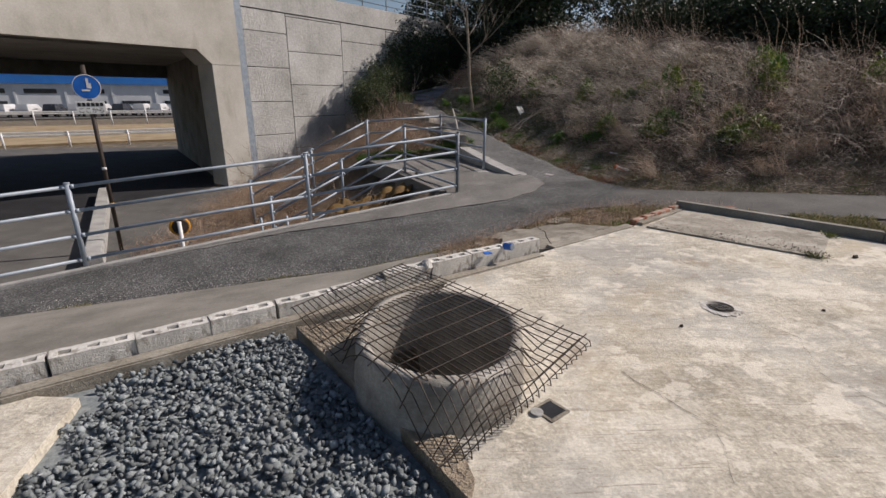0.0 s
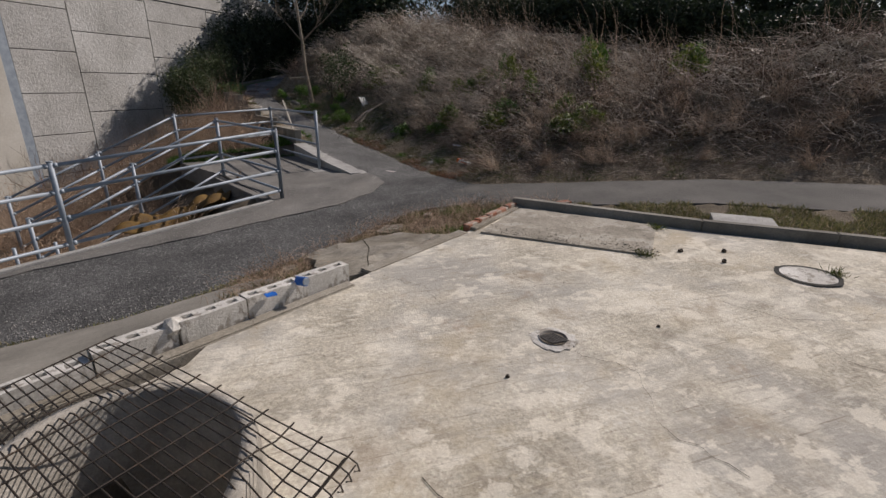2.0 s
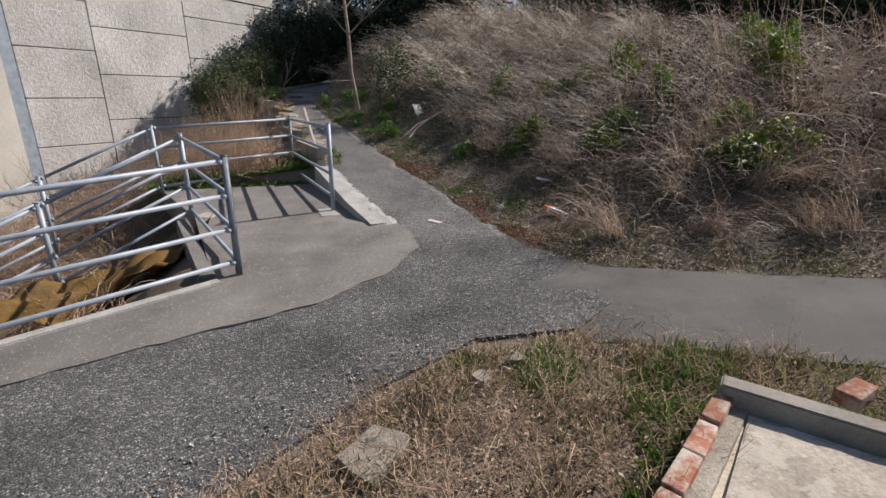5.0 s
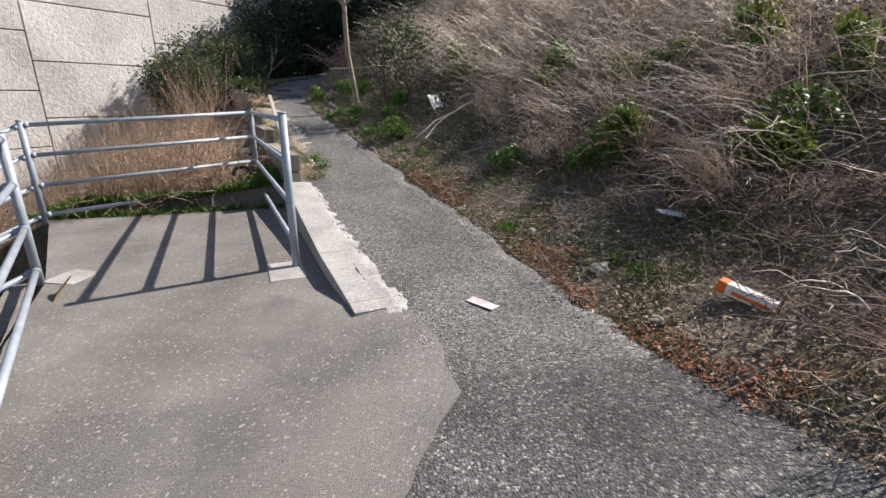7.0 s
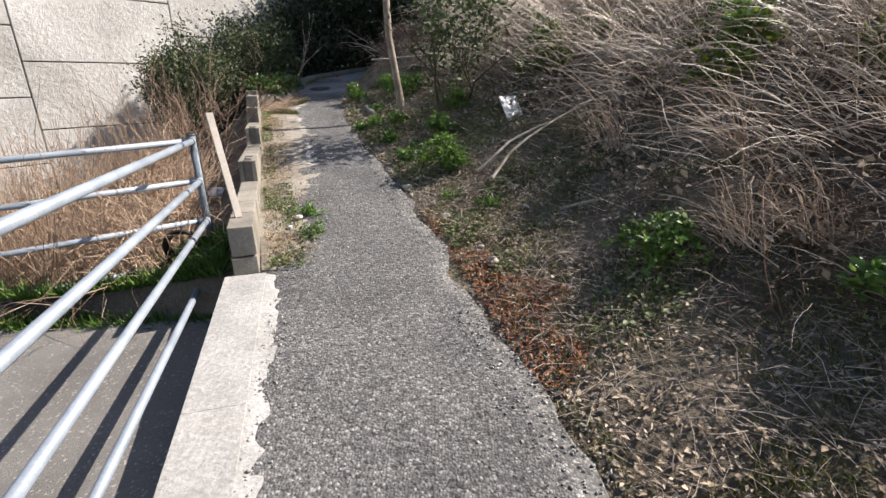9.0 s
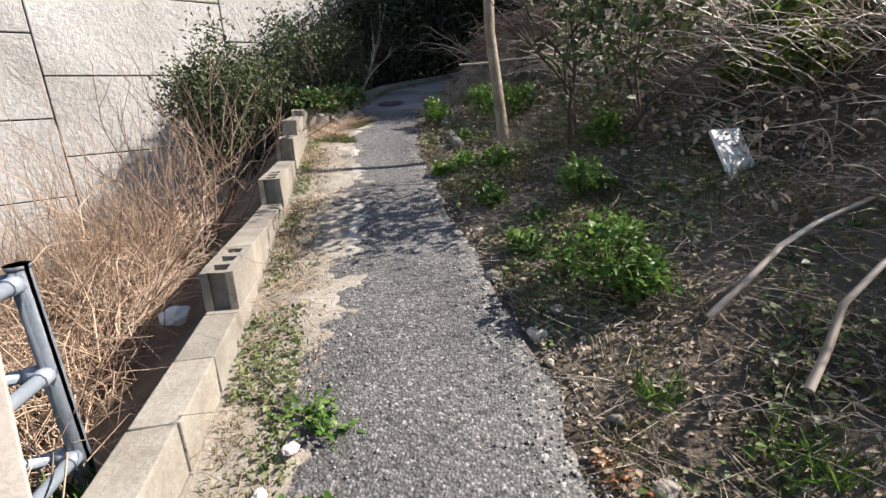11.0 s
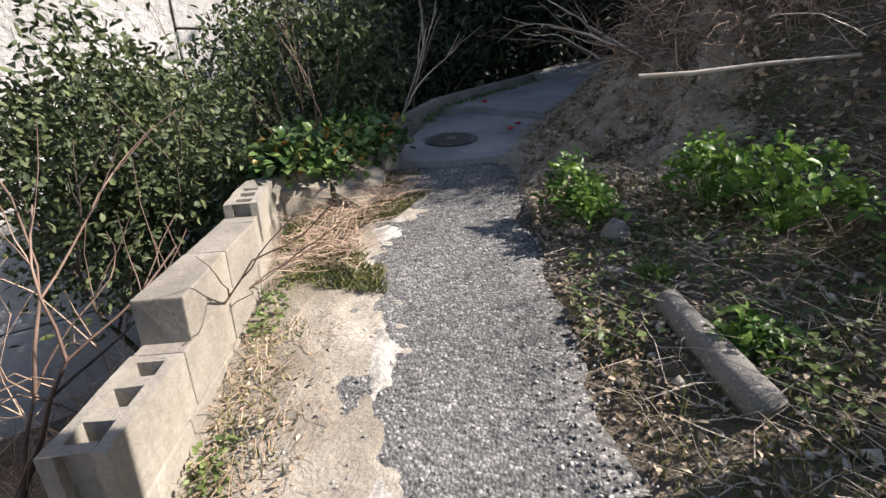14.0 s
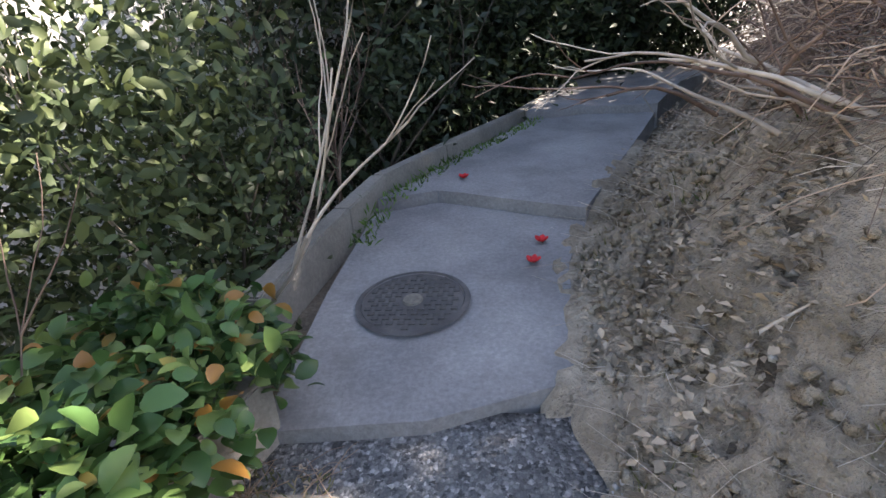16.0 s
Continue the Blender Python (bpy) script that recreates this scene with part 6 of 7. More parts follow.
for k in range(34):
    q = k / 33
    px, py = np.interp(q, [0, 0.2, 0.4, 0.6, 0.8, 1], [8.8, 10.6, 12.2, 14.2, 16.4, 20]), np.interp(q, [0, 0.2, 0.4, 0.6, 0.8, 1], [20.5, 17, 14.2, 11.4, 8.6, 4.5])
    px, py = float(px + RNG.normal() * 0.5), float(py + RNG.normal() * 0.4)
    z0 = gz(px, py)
    bush("understorey_bush", (px, py, z0), (px, py, z0 + 0.75), (0.95, 0.95, 0.75), 110, 26, 0.13, M_SHADELEAF, "dark shaded shrub at the edge of the trees", "bush", 2, "dark shrubs along the ridge")

RNG = np.random.default_rng(17)

# the slim pale tree by the path
tree = thing("slim_tree", (1.95, 17.57, 1.0), "slim pale-barked bare tree beside the path", "tree")
pts = np.array([[1.965, 17.57, 0.80], [1.945, 17.57, 1.12], [1.885, 17.58, 1.55], [1.825, 17.60, 1.95], [1.812, 17.62, 2.3], [1.80, 17.66, 2.8], [1.75, 17.7, 3.4], [1.70, 17.75, 4.2]])
v, f = tubes(pts[None], np.array([[0.075, 0.056, 0.050, 0.048, 0.05, 0.045, 0.04, 0.03]]), 14)
child("trunk", fast_mesh("trunk", v, f, M_BARK, True), tree)
arr = []
for k in range(7):
    a, _ = branching(pts[5 + k % 3], 1.3, 0.8, 3, 3, 0.018, RNG.normal(size=2) * 0.8)
    arr += a
v, f = joined(arr)
child("woody_frame", fast_mesh("woody_frame", v, f, M_BARK, True), tree)


def bare_shrub(base, h, n, r, label, material, levels=3, spread=0.75):
    th = thing("bare_shrub", base, label, "shrub", "leafless shrubs left of the path")
    for k in range(n):
        a, _ = branching(np.array(base) + np.array([*(RNG.normal(size=2) * 0.05), -0.05]), h * RNG.uniform(0.7, 1.2), spread, levels, 3, r, RNG.normal(size=2) * 0.55, 0.3)
        v, f = joined(a)
        child("stem", fast_mesh("stem", v, f, material, True), th)


bare_shrub((-0.35, 16.1, gz(-0.35, 16.1)), 0.72, 8, 0.010, "leafless reddish-grey shrub growing below the block wall", M_TWIG)
bare_shrub((-0.95, 17.3, gz(-0.95, 17.3)), 0.95, 6, 0.012, "leafless grey shrub among the reeds", M_TWIG)
bare_shrub((-1.0, 19.6, gz(-1.0, 19.6)), 0.9, 3, 0.010, "leafless brown shrub beside the evergreen bushes", M_TWIG)
bare_shrub((-0.75, 20.5, gz(-0.75, 20.5)), 0.95, 3, 0.013, "thin pale sapling with bare forked branches", M_PALETWIG, 3, 0.5)
bare_shrub((-0.6, 21.6, gz(-0.6, 21.6)), 0.75, 5, 0.010, "bare brown shrub beside the upper kerb", M_TWIG)
bare_shrub((-3.9, 16.3, gz(-3.9, 16.3)), 0.9, 4, 0.010, "small leafless shrub at the foot of the panel wall", M_TWIG)
bare_shrub((-5.4, 17.0, gz(-5.4, 17.0)), 1.2, 4, 0.010, "thin bare shrub against the bridge pier", M_TWIG)


def leafy_plant(x, y, r, h, n, material, label, leaf=0.07, name="green_plant", z=None, width=0.4):
    """A low plant: stems from one root, leaves held outward in tiers."""
    z = gz(x, y) if z is None else z
    th = thing(name, (x, y, z), label, "plant", "low green plants on the bank" if name == "green_plant" else "")
    m = max(8, n // 14)
    a = RNG.uniform(0, 2 * np.pi, m)
    reach = np.sqrt(RNG.random(m)) * r
    tip = np.stack([x + np.cos(a) * reach, y + np.sin(a) * reach, z + h * (0.35 + 0.65 * (1 - (reach / r) ** 2)) * RNG.uniform(0.75, 1.1, m)], -1)
    root = np.array([x, y, z - 0.03])
    s = np.linspace(0, 1, 5)[None, :, None]
    path = root * (1 - s) + tip[:, None] * s + np.array([0, 0, 1.0]) * (s * (1 - s)) * h * 0.4
    v, f = tubes(path, taper(m, 5, np.full(m, 0.004)), 4)
    child("stalk", fast_mesh("stalk", v, f, material), th)
    per = n // m
    out = np.repeat(tip - root, per, 0) * np.array([1, 1, 0.25]) + RNG.normal(size=(m * per, 3)) * r * 0.5
    c = np.repeat(tip, per, 0) + RNG.normal(size=(m * per, 3)) * leaf * 0.7
    nrm = np.array([0, 0, 1.0]) + RNG.normal(size=(m * per, 3)) * 0.45
    L = RNG.uniform(0.6, 1.3, m * per) * leaf
    v, f = round_leaves(c, out, nrm, L, L * width, name == "broadleaf_plant")
    child("foliage", fast_mesh("foliage", v, f, material, True), th)


for x, y, r, h in ((3.74, 12.76, 0.24, 0.28), (4.38, 11.87, 0.26, 0.26), (4.62, 12.05, 0.20, 0.24), (2.55, 15.06, 0.24, 0.30), (2.52, 16.0, 0.18, 0.22), (2.66, 14.9, 0.12, 0.16), (1.07, 19.0, 0.15, 0.34), (1.14, 18.8, 0.12, 0.26),
                   (1.66, 18.8, 0.22, 0.34), (1.85, 18.5, 0.24, 0.34), (2.15, 18.2, 0.2, 0.26), (1.62, 17.0, 0.10, 0.12), (1.93, 16.95, 0.13, 0.12), (1.45, 17.02, 0.08, 0.07), (1.55, 17.9, 0.08, 0.08), (2.15, 15.5, 0.09, 0.09), (1.93, 16.2, 0.09, 0.09), (2.75, 16.6, 0.2, 0.25)):
    leafy_plant(x, y, r, h, int(1300 * r + 150), M_GREEN, "fresh bright green leafy plant on the bank", 0.048, width=0.5)
# leafy vines climbing over the brambles
for x, y, r in ((8.23, 11.87, 0.45), (5.45, 10.71, 0.35), (6.21, 8.98, 0.42), (9.4, 9.79, 0.4), (6.49, 11.22, 0.22), (5.57, 13.75, 0.25), (5.15, 15.34, 0.22), (6.39, 9.76, 0.25), (7.68, 10.52, 0.3), (4.65, 11.88, 0.2), (4.81, 14.17, 0.28), (6.22, 13.1, 0.3), (5.29, 10.65, 0.3), (3.82, 16.65, 0.2), (5.8, 13.52, 0.25), (6.4, 12.4, 0.25), (4.67, 16.64, 0.22), (3.89, 16.5, 0.3), (4.46, 17.14, 0.3)):
    for j in range(3):
        a = RNG.uniform(0, 6.28)
        leafy_plant(x + 0.5 * r * math.cos(a), y + 0.5 * r * math.sin(a), r * RNG.uniform(0.6, 1.0), RNG.uniform(0.6, 0.85) if bank_d(x, y) > 2.6 and y < 13 else RNG.uniform(0.28, 0.42), int(900 * r + 140), M_YELLOWGREEN if j else M_GREEN, "yellow-green leafy vine climbing over dead brambles", 0.055, width=0.55)
# glossy leaves spilling over the planting bed
for x, y, r, h in ((-0.62, 19.15, 0.30, 0.22), (-0.50, 19.5, 0.30, 0.26), (-0.42, 19.85, 0.28, 0.30), (-0.75, 19.6, 0.3, 0.3), (-0.62, 20.05, 0.30, 0.32)):
    leafy_plant(x, y, r, h, 620, M_GLOSSY, "glossy broad-leaved plant spilling over the planting bed", 0.07, "broadleaf_plant", 1.22, 0.66)
for x, y in ((1.52, 13.75), (1.38, 14.15)):
    leafy_plant(x, y, 0.11, 0.05, 150, M_GREEN, "bright green weed at the foot of the block wall", 0.04, "green_weed", float(path_top(x, y)))
blades("kerb_moss", 7000, -0.5, 1.2, 20.9, 24.0, lambda x, y: (x - edge_l(y) > -0.02) & (x - edge_l(y) < 0.12), 0.05, 0.012, M_GREEN, "green weeds along the upper kerb", 0.8, lambda x, y: zp(y) + 0.12)
# pebbles and stones on the bank
def bank_stones(n):
    x, y, z = scatter(n, 0.6, 4.4, 8.8, 21.5, lambda x, y: (bank_d(x, y) > 0.03) & (bank_d(x, y) < 1.3) & clump(x, y, 1.9, -0.2))
    return np.stack([x, y, z + 0.01], -1)


pebbles = new("pebbles", stones(9000, bank_stones, 0.013, M_PEBBLE, "pebbles", 0.55))
cobbles = new("cobbles", stones(700, bank_stones, 0.026, M_PEBBLE, "cobbles", 0.6))
tagged(cobbles, "rounded pale stones along the bank's foot", "stones", kind="stuff")
tagged(pebbles, "pale pebbles scattered at the foot of the bank", "pebbles", kind="stuff")
# greener weeds and pale broken concrete in the verge
blades("green_weeds", 16000, 2.4, 4.6, 4.6, 7.0, lambda x, y: verge(x, y) & clump(x, y, 2.9, 0.1), 0.075, 0.011, M_GREEN, "fresh green weeds among dry grass by the slab", 0.9)
for k, (x, y, r) in enumerate(((1.92, 6.12, 0.17), (2.5, 6.6, 0.07), (0.75, 5.40, 0.09), (2.75, 6.75, 0.06))):
    pa = [2 * math.pi * j / 7 + 0.3 * math.sin(j * 5 + k) for j in range(7)]
    ob = prism("broken_concrete", [(x + r * (0.8 + 0.3 * math.sin(j * 7 + k)) * math.cos(a), y + r * (0.8 + 0.3 * math.sin(j * 4 + k)) * math.sin(a)) for j, a in enumerate(pa)],
               lambda px, py: gz(x, y) + 0.055 + 0.15 * (px - x) + lumps(px, py, 9, 0.004), gz(x, y) - 0.05, M_SAND, cell=0.06)
    tagged(ob, "broken flat piece of pale concrete in dry weeds", "rubble", "broken concrete on the verge")
# straw and leaves drifted against the block wall, and loose chippings on the path's edges
x, y, z = scatter(16000, -0.7, 1.9, 13.3, 19.8, lambda x, y: (x - edge_l(y) > 0.02) & (x - edge_l(y) < 0.15 + 0.3 * RNG.random(x.shape)) & clump(x, y, 3.3, -0.5))
n = len(x)
p = arcs(x, y, path_top(x, y) + RNG.uniform(0.002, 0.03, n), RNG.uniform(0.04, 0.18, n), RNG.uniform(0.93, 0.99, n), RNG.uniform(0.0, 0.12, n), None, 4, 0.25)
stuff("wall_straw", tubes(p, taper(n, 4, RNG.uniform(0.001, 0.002, n)), 3), M_REED, "dry straw drifted against the block wall", "straw")
x, y, z = scatter(1500, -0.6, 0.4, 18.35, 19.4, lambda x, y: (x - edge_l(y) > 0.08) & (x - edge_l(y) < 0.50))
n = len(x)
p = arcs(x, y, path_top(x, y) + RNG.uniform(0.004, 0.06, n), RNG.uniform(0.08, 0.32, n), RNG.uniform(0.93, 0.99, n), RNG.uniform(0.0, 0.12, n), None, 4, 0.2)
stuff("twig_pile", tubes(p, taper(n, 4, RNG.uniform(0.0015, 0.0035, n)), 3), M_PALEREED, "heap of pale dead twigs before the planting bed", "twigs")
blades("bed_grass", 16000, -0.6, 0.5, 18.2, 19.6, lambda x, y: (x - edge_l(y) > 0.05) & (x - edge_l(y) < 0.6) & clump(x, y, 6.0, -0.1), 0.05, 0.006, M_GRASS, "green grass among dead twigs before the planting bed", 0.8, lambda x, y: path_top(x, y))
litter("wall_litter", 30000, -0.7, 1.9, 13.3, 19.8, lambda x, y: (x - edge_l(y) > 0.02) & (x - edge_l(y) < 0.42) & clump(x, y, 3.3, -0.3) & (RNG.random(x.shape) < 0.5), M_LITTER, 0.02, "small dead leaves along the block wall", 0.035)


def edge_crumbs(n):
    y = RNG.uniform(9.4, 19.8, n)
    side = RNG.random(n) < 0.62
    x = np.where(side, edge_r(y) + RNG.normal(-0.03, 0.10, n), np.where(y > 13.2, edge_l(y) + np.abs(RNG.normal(0.30, 0.22, n)), edge_l(y) + np.abs(RNG.normal(0, 0.06, n))))
    keep = (np.sin(y * 5 + 2) + np.sin(y * 2.3) > RNG.normal(-0.6, 0.8, n))
    x, y = x[keep], y[keep]
    return np.stack([x, y, np.maximum(path_top(x, y), earth_z(x, y)) + 0.004], -1)


def lane_crumbs(n):
    x = RNG.uniform(-4.0, 3.9, n)
    y = road_near(x) + RNG.normal(0.05, 0.28, n) + 0.4 * (RNG.random(n) < 0.12) * RNG.random(n)
    return np.stack([x, y, path_top(x, y) + np.where(y < road_near(x), 0.0, 0.002)], -1)


M_CHIP = surface("grey_chippings", (0.20, 0.195, 0.185), (0.33, 0.32, 0.30), (0.48, 0.46, 0.43), 20, 90, 0.9, 0.3, island=0.4)
chips = new("chippings", stones(4500, edge_crumbs, 0.007, M_CHIP, "chippings", 0.6))
tagged(chips, "loose grey chippings along the path's crumbling edges", "chippings", kind="stuff")
chips = new("lane_chippings", stones(4000, lane_crumbs, 0.007, M_CHIP, "lane_chippings", 0.6))
tagged(chips, "loose grey chippings along the lane's crumbling edge", "chippings", kind="stuff")
# bare crumbling earth where the bank is cut
gx2, gy2 = np.meshgrid(np.arange(0.48, 2.9, 0.06), np.arange(18.6, 23.5, 0.06))
dd = bank_d(gx2, gy2)
gz2 = earth_z(gx2, gy2) + 0.03 + 0.05 * np.sin(gx2 * 17) * np.sin(gy2 * 13) * np.clip(dd, 0, 0.5) + RNG.normal(size=gx2.shape) * 0.026 + 0.05 * np.sin(gx2 * 7 + 2 * np.sin(gy2 * 5)) * np.sin(gy2 * 6) * np.clip(dd, 0, 0.6)
rim = np.clip((gx2 - edge_r(gy2) + 0.12) / 0.2, 0, 1)
gz2 = gz2 * rim + (zp(gy2) - 0.05 + 0.05 * smooth(19.8, 20.0, gy2) + 0.07 * smooth(21.2, 21.5, gy2)) * (1 - rim)
gz2 = np.where((rim < 1) & (rim > 0.35), np.maximum(gz2, zp(gy2) + 0.012 + 0.05 * smooth(19.8, 20.0, gy2) + 0.07 * smooth(21.2, 21.5, gy2) + RNG.normal(size=gx2.shape) * 0.012), gz2)
gz2 = gz2 - 0.16 * (1 - smooth(18.65, 19.35, gy2)) - 0.12 * smooth(1.25, 1.6, dd)
mx, my = gx2.shape[1], gx2.shape[0]
q = (np.arange(my - 1)[:, None] * mx + np.arange(mx - 1)[None, :]).ravel()
ok = ((gx2 > edge_r(gy2) - 0.14) & (dd < 1.6) & (gy2 < 22.5)).ravel()
face = np.stack([q, q + 1, q + mx + 1, q + mx], -1)
face = face[ok[face].all(1)]
cut = new("cut_bank", fast_mesh("cut_bank", np.stack([gx2, gy2, gz2], -1).reshape(-1, 3), face, M_DIRT, False))
clods = new("earth_clods", stones(5200, lambda n: (lambda q: q + np.array([0, 0, 0.05]))((lambda x, y, z: np.stack([x, y, z], -1))(*scatter(n, 0.6, 2.6, 18.7, 22.5, lambda x, y: (bank_d(x, y) > 0.02) & (bank_d(x, y) < 0.35 + 1.0 * RNG.random(x.shape) ** 2)))), 0.02, M_DIRT, "earth_clods", 0.7))
tagged(clods, "crumbled earth clods and pale stones on the cut bank", "clods", kind="stuff")
tagged(cut, "bare crumbling pale earth of the cut bank", "ground", kind="structure")



# ---- clutter in the yard and along the path ----
def crack(places, w=0.0018):
    """A hairline crack in the slab: a thin dark groove line lying in its surface."""
    bm = bmesh.new()
    pts = []
    for (x0, y0), (x1, y1) in zip(places, places[1:]):
        for k in range(6):
            t = k / 6
            pts.append((x0 + (x1 - x0) * t + random.uniform(-.02, .02), y0 + (y1 - y0) * t + random.uniform(-.02, .02)))
    prev = None
    for j, (x, y) in enumerate(pts):
        q = w * random.uniform(0.4, 1.3)
        cur = [bm.verts.new((x - q * 0.7, y - q * 0.7, slab_z(x, y) + 0.0045)), bm.verts.new((x + q * 0.7, y + q * 0.7, slab_z(x, y) + 0.0045))]
        if prev:
            bm.faces.new((prev[0], prev[1], cur[1], cur[0]))
        prev = cur
    return part("crack", bm, M_JOINT, slab)


random.seed(5)
for line in ([(2.62, 4.55), (2.45, 4.1), (2.52, 3.85), (2.35, 3.5), (2.22, 3.3)], [(2.26, 2.95), (2.5, 2.7), (2.3, 2.3), (2.45, 1.9)], [(3.6, 3.3), (3.8, 2.9), (3.7, 2.4), (3.95, 2.0)], [(1.45, 4.35), (1.7, 4.05), (1.75, 3.7)],
             [(1.2, 2.35), (1.45, 1.9), (1.3, 1.5)], [(2.52, 3.85), (2.9, 3.75), (3.2, 3.85)], [(3.8, 2.9), (4.3, 2.7), (4.7, 2.8)]):
    crack(line)


def lumpy(name, x, y, z, r, material, label, category, squash=0.7, group="", seed=0, amp=0.35):
    bm = bmesh.new()
    bmesh.ops.create_icosphere(bm, subdivisions=3, radius=1.0)
    for v in bm.verts:
        v.co *= 1 + amp * noise.noise(v.co * 1.7 + Vector((seed * 3.1, 0, 0)))
        v.co = Vector((v.co.x * r, v.co.y * r * 0.8, v.co.z * r * squash))
    bmesh.ops.transform(bm, matrix=pose(x, y, z + r * squash * 0.7, 0, 0, seed * 47), verts=bm.verts[:])
    return tagged(part(name, bm, material), label, category, group)


for k, (x, y) in enumerate(((4.14, 4.10), (4.30, 3.78), (4.52, 3.98), (2.95, 3.05), (1.8, 2.86))):
    lumpy("pine_cone", x, y, slab_z(x, y), 0.022 if k < 3 else 0.012, M_DARKBARK, "small dark pine cone lying on the slab", "pine cone", 0.8, "pine cones on the slab", k, 0.6)
for k, (x, y, r) in enumerate(((3.66, 10.16, 0.065), (3.62, 9.42, 0.045), (3.47, 11.03, 0.05), (1.98, 15.25, 0.06), (1.75, 16.05, 0.045), (2.25, 15.96, 0.035), (2.85, 13.2, 0.05), (2.2, 14.75, 0.05), (2.3, 14.9, 0.04), (2.55, 14.0, 0.045))):
    lumpy("stone", x, y, gz(x, y), r, M_PEBBLE, "rounded pale stone at the edge of the path", "stone", 0.6, "stones along the path", k)
lumpy("rock", 1.24, 18.66, gz(1.24, 18.66), 0.065, M_LANDING, "upright grey rock set in the bank", "rock", 1.1, "", 3)
log = thing("concrete_log", (1.42, 18.0, gz(1.42, 18.0)), "weathered grey rounded concrete post lying in litter", "post")
bm = bmesh.new()
add_pipe(bm, (1.52, 17.62, gz(1.52, 17.62) + 0.035), (1.36, 18.12, gz(1.36, 18.12) + 0.035), 0.058, 14, 0.05)
bmesh.ops.subdivide_edges(bm, edges=[e for e in bm.edges if e.calc_length() > 0.3], cuts=9)
for v in bm.verts:
    v.co += Vector(noise.noise_vector(v.co * 14)) * 0.007
part("shaft", bm, M_LANDING, log, smooth_faces=True)
lumpy("rock", 1.22, 18.42, gz(1.22, 18.42) - 0.02, 0.07, M_LANDING, "flat grey rock at the bank's foot", "rock", 0.4, "", 4)

# crushed can and scrap on the block wall
def can(x, y, z, m_rot, label):
    th = thing("drink_can", (x, y, z), label, "can")
    bm = bmesh.new()
    bmesh.ops.create_cone(bm, cap_ends=True, segments=18, radius1=0.031, radius2=0.031, depth=0.105)
    for v in bm.verts:
        if abs(v.co.z) < 0.06:
            v.co.x *= 0.55 + 0.3 * (v.co.z > 0)
    bmesh.ops.transform(bm, matrix=Matrix.Translation((x, y, z + 0.022)) @ m_rot, verts=bm.verts[:])
    part("body", bm, M_BLUE, th)
    bm = bmesh.new()
    bmesh.ops.create_cone(bm, cap_ends=True, segments=18, radius1=0.027, radius2=0.024, depth=0.006)
    bmesh.ops.transform(bm, matrix=Matrix.Translation((x, y, z + 0.022)) @ m_rot @ Matrix.Translation((0, 0, 0.055)), verts=bm.verts[:])
    part("lid", bm, M_STEEL, th, "bare metal lid")


can(0.84, 4.07, 0.235, pose(0, 0, 0, 80, 20, 30), "crushed blue drink can lying on the block wall")
scrap = box("can_scrap", pose(0.64, 3.95, 0.236, 6, 4, 25), 0.07, 0.04, 0.006, M_BLUE, None, bevel=0.002, rough=0.006)
tagged(scrap, "flattened scrap of blue tin on the block wall", "scrap")

# sunken basin with a pale collar, and the cover plate in the grass
basin = thing("sunken_basin", (4.72, 3.36, 0.085), "round hole with pale mortar collar in the slab", "drain")
bm = bmesh.new()
ring_mesh(bm, (4.72, 3.36), 0.195, 0.235, slab_z(0, 3.36) + 0.007, slab_z(0, 3.36) + 0.006, 30, 1.0, 0.012)
part("collar", bm, M_JOINT, basin, "dark worn collar")
bm = bmesh.new()
bmesh.ops.create_circle(bm, cap_ends=True, segments=30, radius=0.20, matrix=Matrix.Translation((4.72, 3.36, slab_z(0, 3.36) + 0.0055)))
part("filling", bm, M_PALEBLOCK, basin)
plate = box("cover_plate", pose(5.62, 4.72, gz(5.62, 4.72) - 0.02, 0, 0, -43), 0.62, 0.36, 0.10, M_KERB, None, bevel=0.01, rough=0.006)
tagged(plate, "pale concrete drain cover plate in dry grass", "cover plate")
for x, y, r in ((3.75, 4.12, 0.10), (4.42, 4.72, 0.07), (4.95, 3.3, 0.09)):
    n = 90
    L = RNG.uniform(0.03, 0.10, n)
    d = np.stack([RNG.normal(0, 0.8, n), RNG.normal(0, 0.8, n), np.full(n, 0.7)], -1)
    d /= np.linalg.norm(d, axis=1, keepdims=True)
    c0 = np.stack([x + RNG.normal(0, r * 0.4, n), y + RNG.normal(0, r * 0.4, n), np.full(n, slab_z(x, y))], -1)
    v, f = leaf_arrays(c0 + d * L[:, None] * 0.5, d, unit(n), L, 0.0045)
    ob = new("grass_tuft", fast_mesh("grass_tuft", v, f, M_GRASS))
    tagged(ob, "green grass tuft growing in a joint of the slab", "grass", "grass tufts on the slab")

